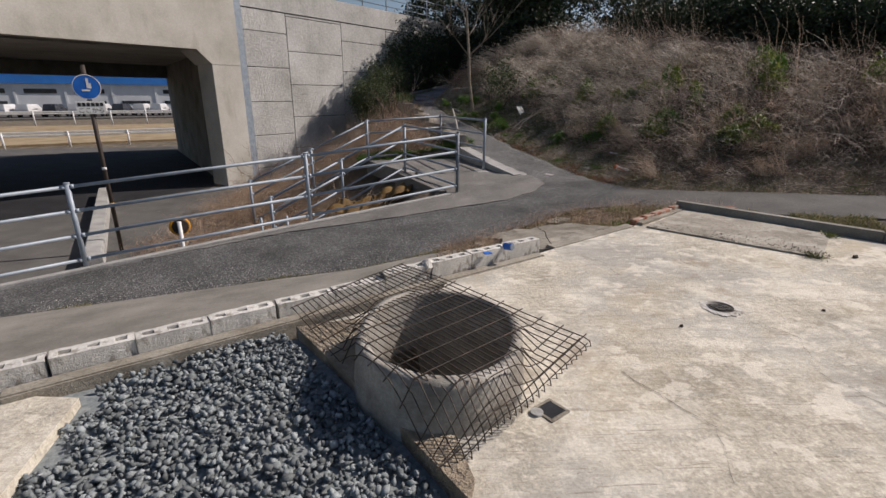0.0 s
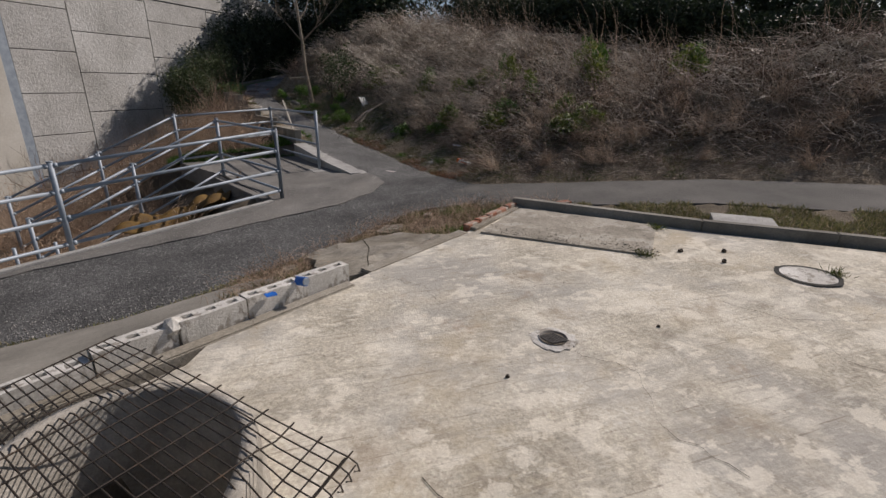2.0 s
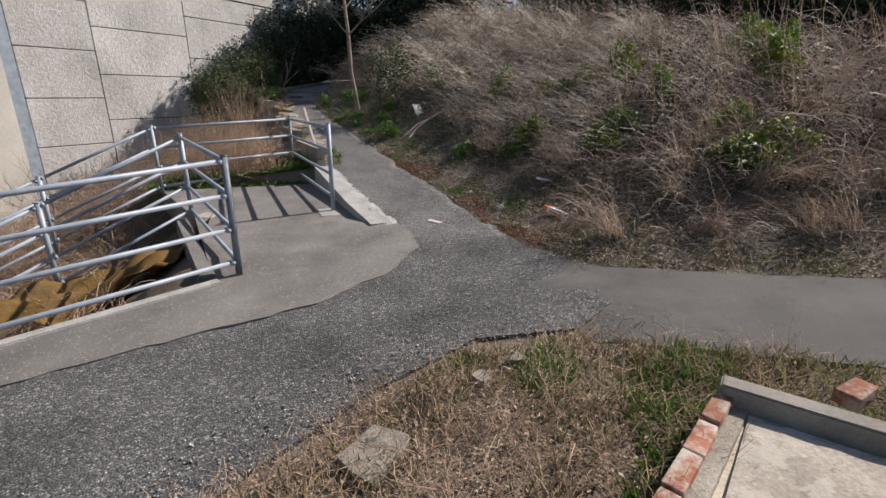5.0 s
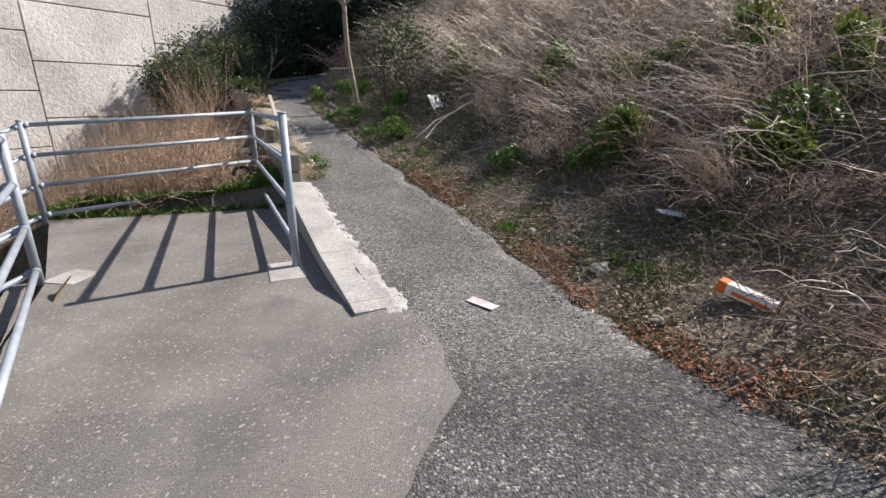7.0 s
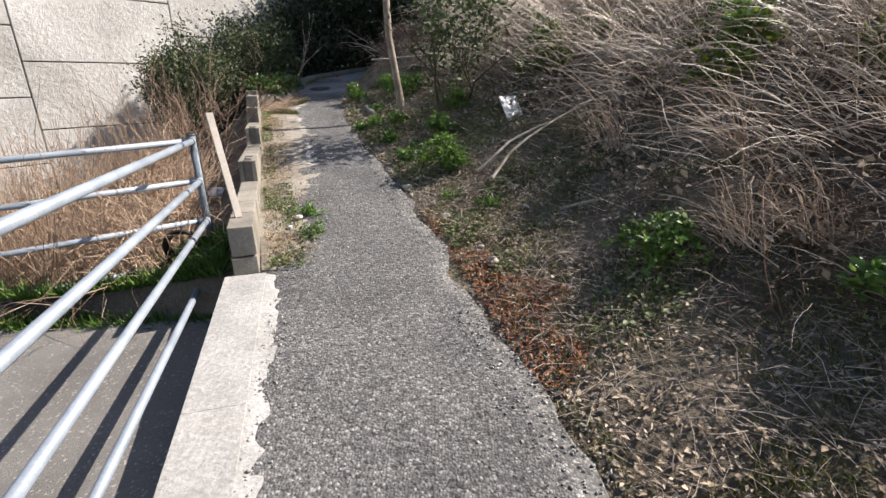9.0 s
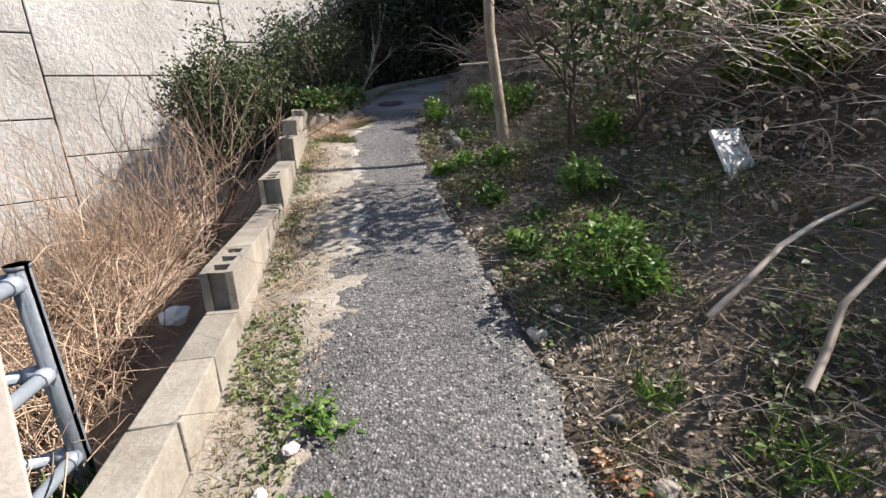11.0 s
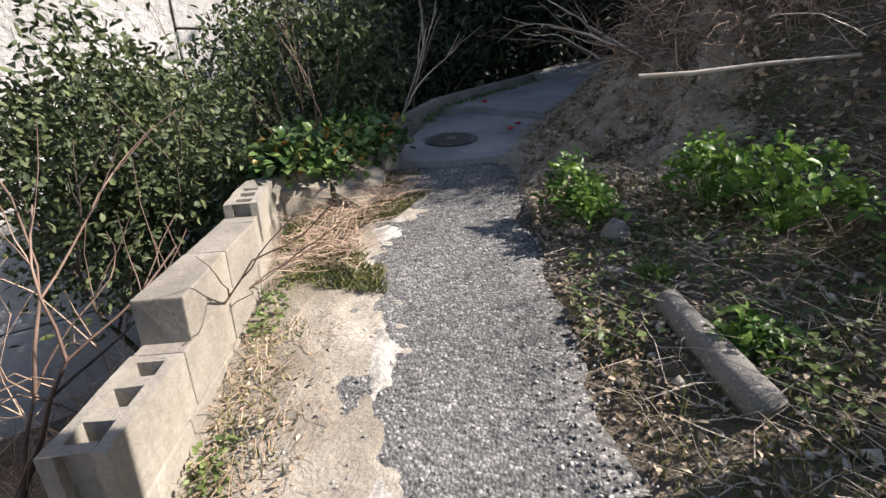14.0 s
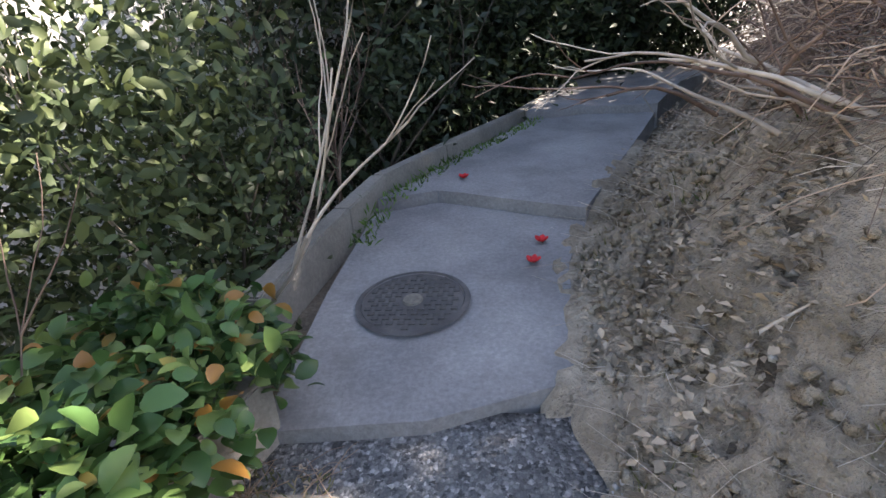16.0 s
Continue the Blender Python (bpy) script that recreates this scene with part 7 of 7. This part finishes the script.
for x, y, r, k in ((3.84, 9.95, 0.12, 150), (3.32, 11.2, 0.14, 120), (3.80, 10.2, 0.07, 70), (2.96, 14.05, 0.13, 130), (2.25, 15.8, 0.10, 110), (1.36, 18.31, 0.07, 80), (2.6, 14.35, 0.09, 80)):
    L = RNG.uniform(0.04, 0.15, k)
    d = np.stack([RNG.normal(0, 0.7, k), RNG.normal(0, 0.7, k), np.full(k, 0.8)], -1)
    d /= np.linalg.norm(d, axis=1, keepdims=True)
    c0 = np.stack([x + RNG.normal(0, r * 0.45, k), y + RNG.normal(0, r * 0.45, k), np.full(k, gz(x, y))], -1)
    v, f = leaf_arrays(c0 + d * L[:, None] * 0.45, d, unit(k), L, 0.005)
    ob = new("grass_tuft", fast_mesh("grass_tuft", v, f, M_GREEN))
    tagged(ob, "bright green grass tuft at the foot of the bank", "grass", "grass tufts along the path")

# plates at the railing's foot
for x, y, w, a in ((1.49, 10.86, 0.30, 14), (-0.12, 11.05, 0.26, -17)):
    ob = box("footing_plate", pose(x, y, float(landing_top(x, y)) - 0.02, 0, 0, a), w, 0.40 if a > 0 else 0.28, 0.026, M_KERB, None, bevel=0.004, rough=0.004)
    tagged(ob, "pale mortar footing at the foot of a railing post", "footing", kind="structure")

# ochre cloth in the ditch
n = 34
u, v = np.meshgrid(np.linspace(0, 1, n), np.linspace(0, 1, n))
cx = -1.75 + 1.55 * u + 0.25 * v
cy = 8.95 + 0.45 * u + 1.35 * v
cz = np.maximum(earth_z(cx, cy), -0.80) + 0.14 + 0.06 * np.sin(u * 9 + v * 4) + 0.05 * np.sin(v * 13 - u * 5) + 0.03 * np.sin(u * 25) + 0.12 * np.exp(-((u - 0.35) ** 2 + (v - 0.5) ** 2) * 9)
q = (np.arange(n - 1)[:, None] * n + np.arange(n - 1)[None, :]).ravel()
cloth = new("cloth", fast_mesh("cloth", np.stack([cx, cy, cz], -1).reshape(-1, 3), np.stack([q, q + 1, q + n + 1, q + n], -1), M_CLOTH, True))
tagged(cloth, "crumpled ochre cloth sheet lying in the ditch", "cloth")
cloth.modifiers.new("thickness", "SOLIDIFY").thickness = 0.006
for k, (x, y) in enumerate(((-0.55, 10.75), (-0.9, 10.95), (-1.25, 11.3))):
    lumpy("rubble", x, y, gz(x, y) + 0.02, 0.10, M_ROUGH, "broken grey concrete lump in the ditch", "rubble", 0.6, "rubble in the ditch", k + 2)

# dark hose coil and bottle by the far railing
coil = thing("hose_coil", (0.52, 13.72, -0.05), "dark grey coil of hose hanging behind the railing", "hose")
for k in range(4):
    a = np.linspace(0, 2 * np.pi, 22)
    ring = np.stack([0.52 + 0.12 * np.cos(a), 13.72 + 0.02 * k + 0.03 * np.sin(a * 2), 0.14 + (0.16 - 0.01 * k) * np.sin(a)], -1)
    v, f = tubes(ring[None], np.full((1, 22), 0.013), 6)
    child("loop", fast_mesh("loop", v, f, M_BLACK, True), coil)
bag = lumpy("plastic_bag", 0.33, 14.83, gz(0.33, 14.83) + 0.05, 0.07, M_WHITE, "pale blue-white plastic bag caught below the wall", "bag", 0.7, "", 9)

# boards, papers, boxes
board = box("white_board", pose(3.33, 15.80, max(gz(3.33, 15.80) + 0.06, 0.98), 56, 0, 32), 0.24, 0.33, 0.018, M_WHITE, None, bevel=0.004)
tagged(board, "white square board lying on dead brambles", "board")
sheet = box("paper_sheet", pose(2.77, 9.89, float(path_top(2.77, 9.89)) + 0.002, 0, 0, -52), 0.20, 0.075, 0.006, M_CARD, None, rough=0.003)
tagged(sheet, "pale flat scrap lying on the asphalt path", "scrap")
sheet = box("paper_sheet", pose(4.39, 10.48, gz(4.39, 10.48) + 0.04, 5, 8, -10), 0.26, 0.11, 0.008, M_WHITE, None, rough=0.006)
tagged(sheet, "crumpled white sheet lying among dead stems", "scrap")
carton = thing("carton", (4.21, 9.54, gz(4.21, 9.54)), "white and orange carton thrown on the bank", "carton")
CM = pose(4.07, 9.34, gz(4.07, 9.34) + 0.015, 10, 6, 32)
box("body", CM, 0.09, 0.26, 0.06, M_WHITE, carton, bevel=0.004)
box("printed_end", CM @ Matrix.Translation((0, 0.132, -0.002)), 0.094, 0.05, 0.064, M_CORAL, carton, "orange-red end", bevel=0.004)
box("printed_side", CM @ Matrix.Translation((-0.0462, -0.02, 0.012)), 0.003, 0.19, 0.02, M_CORAL, carton, "orange-red stripe")
M_PINK = surface("pink_plastic", (0.62, 0.50, 0.50), (0.70, 0.58, 0.57), (0.78, 0.68, 0.66), 12, 40, 0.6, 0.1)
lumpy("plastic_wrapper", 1.36, 14.02, 0.30, 0.03, M_PINK, "pinkish white wrapper in weeds by the wall", "wrapper", 0.6, "", 5)
lumpy("plastic_wrapper", 1.33, 13.86, 0.26, 0.028, M_WHITE, "white crumpled wrapper in weeds by the wall", "wrapper", 0.6, "", 6)

# broken sticks and a dead forked branch
def stick(name, places, r, material, label):
    v, f = tubes(np.array([places], float), np.linspace(r, r * 0.6, len(places))[None], 8)
    ob = new(name, fast_mesh(name, v, f, material, True))
    return tagged(ob, label, "branch", "fallen branches on the bank")


stick("fallen_branch", [(1.353, 19.168, 1.742), (1.62, 19.18, 1.75), (1.95, 19.20, 1.78), (2.35, 19.22, 1.80)], 0.014, M_PALETWIG, "pale peeled stick jutting from the bank")
stick("fallen_branch", [(2.94, 14.13, 0.58), (3.02, 14.22, 0.66), (3.12, 14.35, 0.76), (3.28, 14.46, 0.86), (3.55, 14.62, 1.0), (3.9, 14.8, 1.15)], 0.014, M_PALETWIG, "thick pale dead branch lying on the bank")
stick("fallen_branch", [(2.86, 14.67, 0.54), (3.02, 14.76, 0.66), (3.18, 14.86, 0.79), (3.36, 14.97, 0.86), (3.6, 15.05, 0.95)], 0.015, M_PALETWIG, "pale dead branch lying on the bank")
stick("fallen_branch", [(0.98, 19.95, 1.30), (1.08, 19.99, 1.43), (1.22, 20.0, 1.52), (1.25, 19.9, 1.44)], 0.006, M_PALETWIG, "thin bent pale twig on the cut bank")
stick("fallen_branch", [(3.4, 13.7, 0.42), (3.8, 13.6, 0.55), (4.3, 13.4, 0.66)], 0.012, M_PALETWIG, "pale dead branch lying on the bank")
root = thing("dead_branch", (1.45, 20.35, 1.9), "forked bleached dead branch hanging from the bank", "branch")
v, f = tubes(np.array([[(1.74, 20.27, 1.74), (1.52, 20.34, 1.88), (1.34, 20.47, 2.0), (1.18, 20.67, 2.12)]]), np.array([[0.012, 0.010, 0.008, 0.005]]), 8)
child("stem", fast_mesh("stem", v, f, M_PALETWIG, True), root)
for k in range(9):
    a, _ = branching(np.array([1.58, 20.34, 1.86]) + RNG.normal(size=3) * 0.07 + np.array([-0.15 * (k % 3), 0.08 * (k % 3), 0.05 * (k % 3)]), 0.5, 0.9, 3, 2, 0.009, (-1.3 + RNG.normal() * 0.5, RNG.normal() * 0.7), 0.4, 6, 0.2)
    v, f = joined(a)
    child("limb", fast_mesh("limb", v, f, M_PALETWIG if k % 2 else M_TWIG, True), root)
x, y, z = scatter(6000, 0.8, 3.4, 19.9, 23.5, lambda x, y: (bank_d(x, y) > 0.85) & (bank_d(x, y) < 2.0))
n = len(x)
p = arcs(x, y, z + 0.05, RNG.uniform(0.12, 0.5, n), RNG.uniform(0.5, 1.0, n), RNG.uniform(0.5, 1.2, n), RNG.normal(3.1, 1.1, n), 6, 0.5)
stuff("hanging_roots", tubes(p, taper(n, 6, RNG.uniform(0.0015, 0.0035, n)), 3), M_TWIG, "brown roots and vines hanging over the cut bank", "roots")
x, y, z = scatter(2600, 0.9, 3.6, 19.7, 23.0, lambda x, y: (bank_d(x, y) > 0.7 + 0.3 * RNG.random(x.shape)) & (bank_d(x, y) < 2.2))
n = len(x)
p = arcs(x, y, z + 0.03, RNG.uniform(0.2, 0.55, n), RNG.uniform(0.3, 0.95, n), RNG.uniform(0.3, 1.0, n), RNG.normal(3.1, 0.9, n), 8, 0.6)
stuff("crest_stems", tubes(p, taper(n, 8, RNG.uniform(0.002, 0.0055, n)), 4), M_REED, "tangled tan dead stems on the crest of the cut bank", "brambles")


def patch_crumbs(n):
    t = RNG.random(n)
    x, y = 2.62 + (3.86 - 2.62) * t, 5.10 + (4.06 - 5.10) * t
    s = np.abs(RNG.normal(0.0, 0.13, n)) - 0.015
    x, y = x + s * 0.64, y + s * 0.77
    return np.stack([x, y, 0.025 * y + 0.022], -1)


crumbs = new("concrete_crumbs", stones(350, patch_crumbs, 0.007, M_FLAKED, "concrete_crumbs", 0.6))
tagged(crumbs, "loose concrete crumbs along the rough patch's edge", "crumbs", kind="stuff")
litter("bank_litter", 22000, 0.6, 3, 18.8, 23.5, lambda x, y: (bank_d(x, y) > 0.03) & (bank_d(x, y) < 1.4) & clump(x, y, 4.0, 0.0), M_LITTER, 0.032, "brown leaves caught on the cut bank", 0.05)
for x, y, z in ((0.205, 21.8, 1.50), (0.62, 21.0, 1.335), (0.57, 20.8, 1.31)):
    th = thing("red_flower", (x, y, z), "fallen red flower on the concrete path", "flower", "fallen red flowers")
    for k in range(5):
        a = k * 72
        bm = bmesh.new()
        bmesh.ops.create_icosphere(bm, subdivisions=1, radius=0.02)
        bmesh.ops.transform(bm, matrix=pose(x, y, z + 0.022, 0, 0, a) @ Matrix.Translation((0.017, 0, 0)) @ pose(0, 0, 0, 0, -35, 0) @ Matrix.Diagonal((1.1, 0.75, 0.4, 1)), verts=bm.verts[:])
        part("petal", bm, M_RED, th)

# ---- beyond the railing ----
barrier = thing("road_kerb", (-7.6, 11.6, -1.56), "long pale concrete kerb block on the low road", "kerb")
bm = bmesh.new()
run_box(bm, (-5.85, 8.45), (-9.7, 15.1), 0.30, -1.28, -1.28, 0.30, 0.02)
part("block", bm, M_KERB, barrier)
sign = thing("road_sign", (-6.04, 9.60, -1.56), "round blue road sign with a white plate on a dark pole", "sign")
pipe("pole", (-6.04, 9.60, -1.56), (-6.04, 9.60, 2.0), 0.038, M_DARKPAINT, sign, 12)
pipe("band", (-6.04, 9.60, -0.62), (-6.04, 9.60, -0.55), 0.041, M_ORANGE, sign, 12, "amber band")
pipe("band", (-6.04, 9.60, 0.10), (-6.04, 9.60, 0.15), 0.041, M_WHITE, sign, 12, "white band")
SG = look((-6.04, 9.60, 1.62), (0.06, 0.09, 1.62))          # its -Z looks at the yard
SG = SG @ pose(0, 0, 0, 0, 180, 0)
bm = bmesh.new()
bmesh.ops.create_cone(bm, cap_ends=True, segments=40, radius1=0.215, radius2=0.215, depth=0.012, matrix=SG @ Matrix.Translation((0, 0, 0.05)))
face = part("disc", bm, M_BLUE, sign)
bm = bmesh.new()
a, b = ring_mesh(bm, (0, 0), 0.205, 0.217, 0.060, 0.058, 40)
bmesh.ops.transform(bm, matrix=SG, verts=bm.verts[:])
part("rim", bm, M_WHITE, face)
for k, (px, py, w, h) in enumerate(((0.02, 0.10, 0.04, 0.10), (0.035, 0.02, 0.07, 0.09), (-0.02, -0.06, 0.13, 0.03))):
    box("symbol", SG @ Matrix.Translation((px, py - h / 2, 0.059)) @ pose(0, 0, 0, -90, 0, 0) @ Matrix.Translation((0, 0, 0)), w, 0.004, h, M_WHITE, face, bevel=0.0)
PL = SG @ Matrix.Translation((0, -0.36, 0.05)) @ Matrix.Diagonal((0.72, 0.72, 1, 1))
box("plate", PL @ Matrix.Translation((0, -0.16, 0.0)) @ pose(0, 0, 0, -90, 0, 0), 0.62, 0.012, 0.32, M_WHITE, sign, "white plate with dark writing")
for k in range(6):
    box("character", PL @ Matrix.Translation((-0.235 + 0.094 * k, 0.03, 0.0085)) @ pose(0, 0, 0, -90, 0, 0), 0.07, 0.003, 0.085, M_BLACK, sign)
txt = bpy.data.curves.new("writing", "FONT")
txt.body, txt.size, txt.align_x = "\u3053\u3053\u304b\u3089", 0.14, "CENTER"
txt.materials.append(M_BLACK)
w = new("writing", txt)
w.matrix_basis = PL @ Matrix.Translation((0, -0.12, 0.009))
w.parent = sign
w.matrix_parent_inverse = sign.matrix_basis.inverted()

mark = thing("reflector_post", (-3.5, 7.05, -1.5), "amber round reflector on a white post behind the railing", "reflector")
pipe("post", (-3.5, 7.05, -1.56), (-3.5, 7.05, -0.28), 0.028, M_WHITE, mark, 12)
RM = look((-3.52, 7.09, -0.36), (0.06, 0.09, -0.1)) @ pose(0, 0, 0, 0, 180, 0)
bm = bmesh.new()
bmesh.ops.create_cone(bm, cap_ends=True, segments=32, radius1=0.145, radius2=0.13, depth=0.03, matrix=RM)
part("disc", bm, M_ORANGE, mark)
bm = bmesh.new()
bmesh.ops.create_cone(bm, cap_ends=True, segments=28, radius1=0.115, radius2=0.10, depth=0.012, matrix=RM @ Matrix.Translation((0.01, 0, 0.02)))
part("back_plate", bm, M_DARKPAINT, mark)
for k, (x, y) in enumerate(((-3.0, 9.1), (-2.55, 9.25))):
    pipe_post = pipe("marker_post", (x, y, -1.62), (x, y, -0.75), 0.024, M_STEEL, None, 10)
    tagged(pipe_post, "short grey marker post in the reeds", "post", "marker posts in the reeds")
slabs2 = box("concrete_slab", pose(-3.75, 9.6, -1.57, 0, 0, 35), 0.42, 0.7, 0.10, M_KERB, None, bevel=0.01, rough=0.01)
tagged(slabs2, "pale loose concrete slab on the low road", "slab")

# fence on the parapet
fence = thing("parapet_fence", WALL0 + WALLD * 8 + Vector((0, 0, 5.0)), "grey steel fence on the wall's parapet", "fence")
for k in range(13):
    p0 = WALL0 + WALLD * (2.7 + 1.5 * k) + WALLN * -0.15
    pipe("post", (p0.x, p0.y, 5.0), (p0.x, p0.y, 6.15), 0.025, M_STEEL, fence, 8)
for h in (5.25, 5.55, 5.85, 6.12):
    a, b = WALL0 + WALLD * 2.7 + WALLN * -0.15, WALL0 + WALLD * 20.7 + WALLN * -0.15
    pipe("rail", (a.x, a.y, h), (b.x, b.y, h), 0.018, M_STEEL, fence, 8)

# far side of the underpass: guard rails, dry bank, cars, warehouse
def guard_rail(a, b, z, h, label):
    th = thing("guard_rail", (*a, z), label, "guard rail", "white guard rails beyond the underpass")
    d = Vector((b[0] - a[0], b[1] - a[1]))
    ang = math.degrees(math.atan2(d.y, d.x))
    c = ((a[0] + b[0]) / 2, (a[1] + b[1]) / 2)
    for k in (0, 1):
        box("beam", pose(c[0], c[1], z + h - 0.16 * k - 0.13, 0, 0, ang), d.length, 0.05, 0.13, M_WHITE, th, bevel=0.02)
    for k in range(int(d.length / 3) + 1):
        q = Vector(a) + d.normalized() * 3 * k
        pipe("post", (q.x, q.y, z - 0.2), (q.x, q.y, z + h), 0.06, M_WHITE, th, 8)


guard_rail((-26, 27), (-10, 36.5), -1.55, 0.85, "white steel guard rail along the far road")
guard_rail((-62, 33), (-10, 62), -1.55, 1.3, "white steel guard rail before the parking lot")
bankz = prism("dry_bank", [(-30, 26), (-8, 39), (-4, 60), (-64, 34)], lambda x, y: -1.5, -1.7, M_REEDGROUND := surface("dry_grass_ground", (0.22, 0.16, 0.09), (0.32, 0.245, 0.15), (0.42, 0.33, 0.21), 0.8, 12, 0.97, 0.5, 0.4))
tagged(bankz, "field of dry brown grass beyond the underpass", "ground", kind="structure")


def car(m, paint, label):
    th = thing("car", m.translation, label, "car", "cars parked before the warehouse")
    bm = bmesh.new()
    prof = [(-2.0, 0.35), (2.0, 0.35), (2.05, 0.75), (1.35, 1.0), (0.75, 1.72), (-1.75, 1.75), (-2.0, 1.0)]
    sides = [[bm.verts.new(m @ Vector((x, s * (0.82 if z < 1.2 else 0.66), z))) for x, z in prof] for s in (-1, 1)]
    bm.faces.new(sides[0])
    bm.faces.new(sides[1][::-1])
    for j in range(7):
        k = (j + 1) % 7
        bm.faces.new((sides[0][j], sides[1][j], sides[1][k], sides[0][k]))
    bmesh.ops.recalc_face_normals(bm, faces=bm.faces[:])
    bmesh.ops.bevel(bm, geom=bm.edges[:], offset=0.06, segments=2, affect="EDGES")
    part("body", bm, paint, th)
    for s in (-1, 1):
        box("side_window", m @ Matrix.Translation((-0.4, s * 0.765, 1.02)) @ pose(0, 0, 0, s * 18, 0, 0), 1.5, 0.02, 0.36, M_GLASSDARK, th)
        for wx in (-1.25, 1.25):
            bm = bmesh.new()
            bmesh.ops.create_cone(bm, cap_ends=True, segments=16, radius1=0.32, radius2=0.32, depth=0.2, matrix=m @ Matrix.Translation((wx, s * 0.76, 0.32)) @ pose(0, 0, 0, 90, 0, 0))
            part("wheel", bm, M_TYRE, th)
    box("windscreen", m @ Matrix.Translation((0.93, 0, 1.0)) @ pose(0, 0, 0, 0, -42, 0), 0.03, 1.2, 0.5, M_GLASSDARK, th)


LOT = Vector((-60, 67))
LD = Vector((0.86, 0.51)).normalized()
for k in range(24):
    c = LOT + LD * (2.6 * (k - 9)) + Vector((random.uniform(-.3, .3), random.uniform(-.3, .3)))
    car(pose(c.x, c.y, -1.9, 0, 0, math.degrees(math.atan2(LD.y, LD.x)) + 70 + random.uniform(-4, 4)), M_CARPAINT if k % 3 != 1 else M_CARDARK, "white parked car" + " before the pale warehouse" if k % 3 != 1 else "dark parked car before the pale warehouse")
lot = prism("parking_lot", [(LOT + LD * -40 + Vector((3, -5))).to_tuple(), (LOT + LD * 50 + Vector((3, -5))).to_tuple(), (LOT + LD * 50 + Vector((-8, 14))).to_tuple(), (LOT + LD * -40 + Vector((-8, 14))).to_tuple()], -1.9, -2.4, M_ROAD)
tagged(lot, "raised grey parking lot with a low pale wall", "parking lot", kind="structure")
house = thing("warehouse", (LOT.x - 12, LOT.y + 20, -1.5), "long pale warehouse with a blue band under its roof", "building")
HM = Matrix.Translation((LOT.x - 7, LOT.y + 14, -2.0)) @ pose(0, 0, 0, 0, 0, math.degrees(math.atan2(LD.y, LD.x)))
box("wall", HM @ Matrix.Translation((0, 8, 0)), 110, 16, 4.7, M_CLADDING, house)
box("roof_band", HM @ Matrix.Translation((0, 8, 4.7)), 111, 17, 3.0, M_BLUEBAND, house, "blue band")
for k in range(-7, 8):
    for z in (1.5, 3.2):
        if (k * 3 + int(z)) % 4:
            box("window", HM @ Matrix.Translation((k * 6.5, -0.02, z)), 4.2, 0.12, 0.7 if z > 2 else 0.5, M_GLASSDARK, house)
    box("pillar", HM @ Matrix.Translation((k * 6.5 + 3.2, -0.05, 0)), 0.3, 0.2, 4.7, M_CLADDING, house)
bare_shrub((-12.8, 30.5, -1.5), 2.2, 3, 0.05, "small bare tree beyond the underpass", M_DARKBARK)
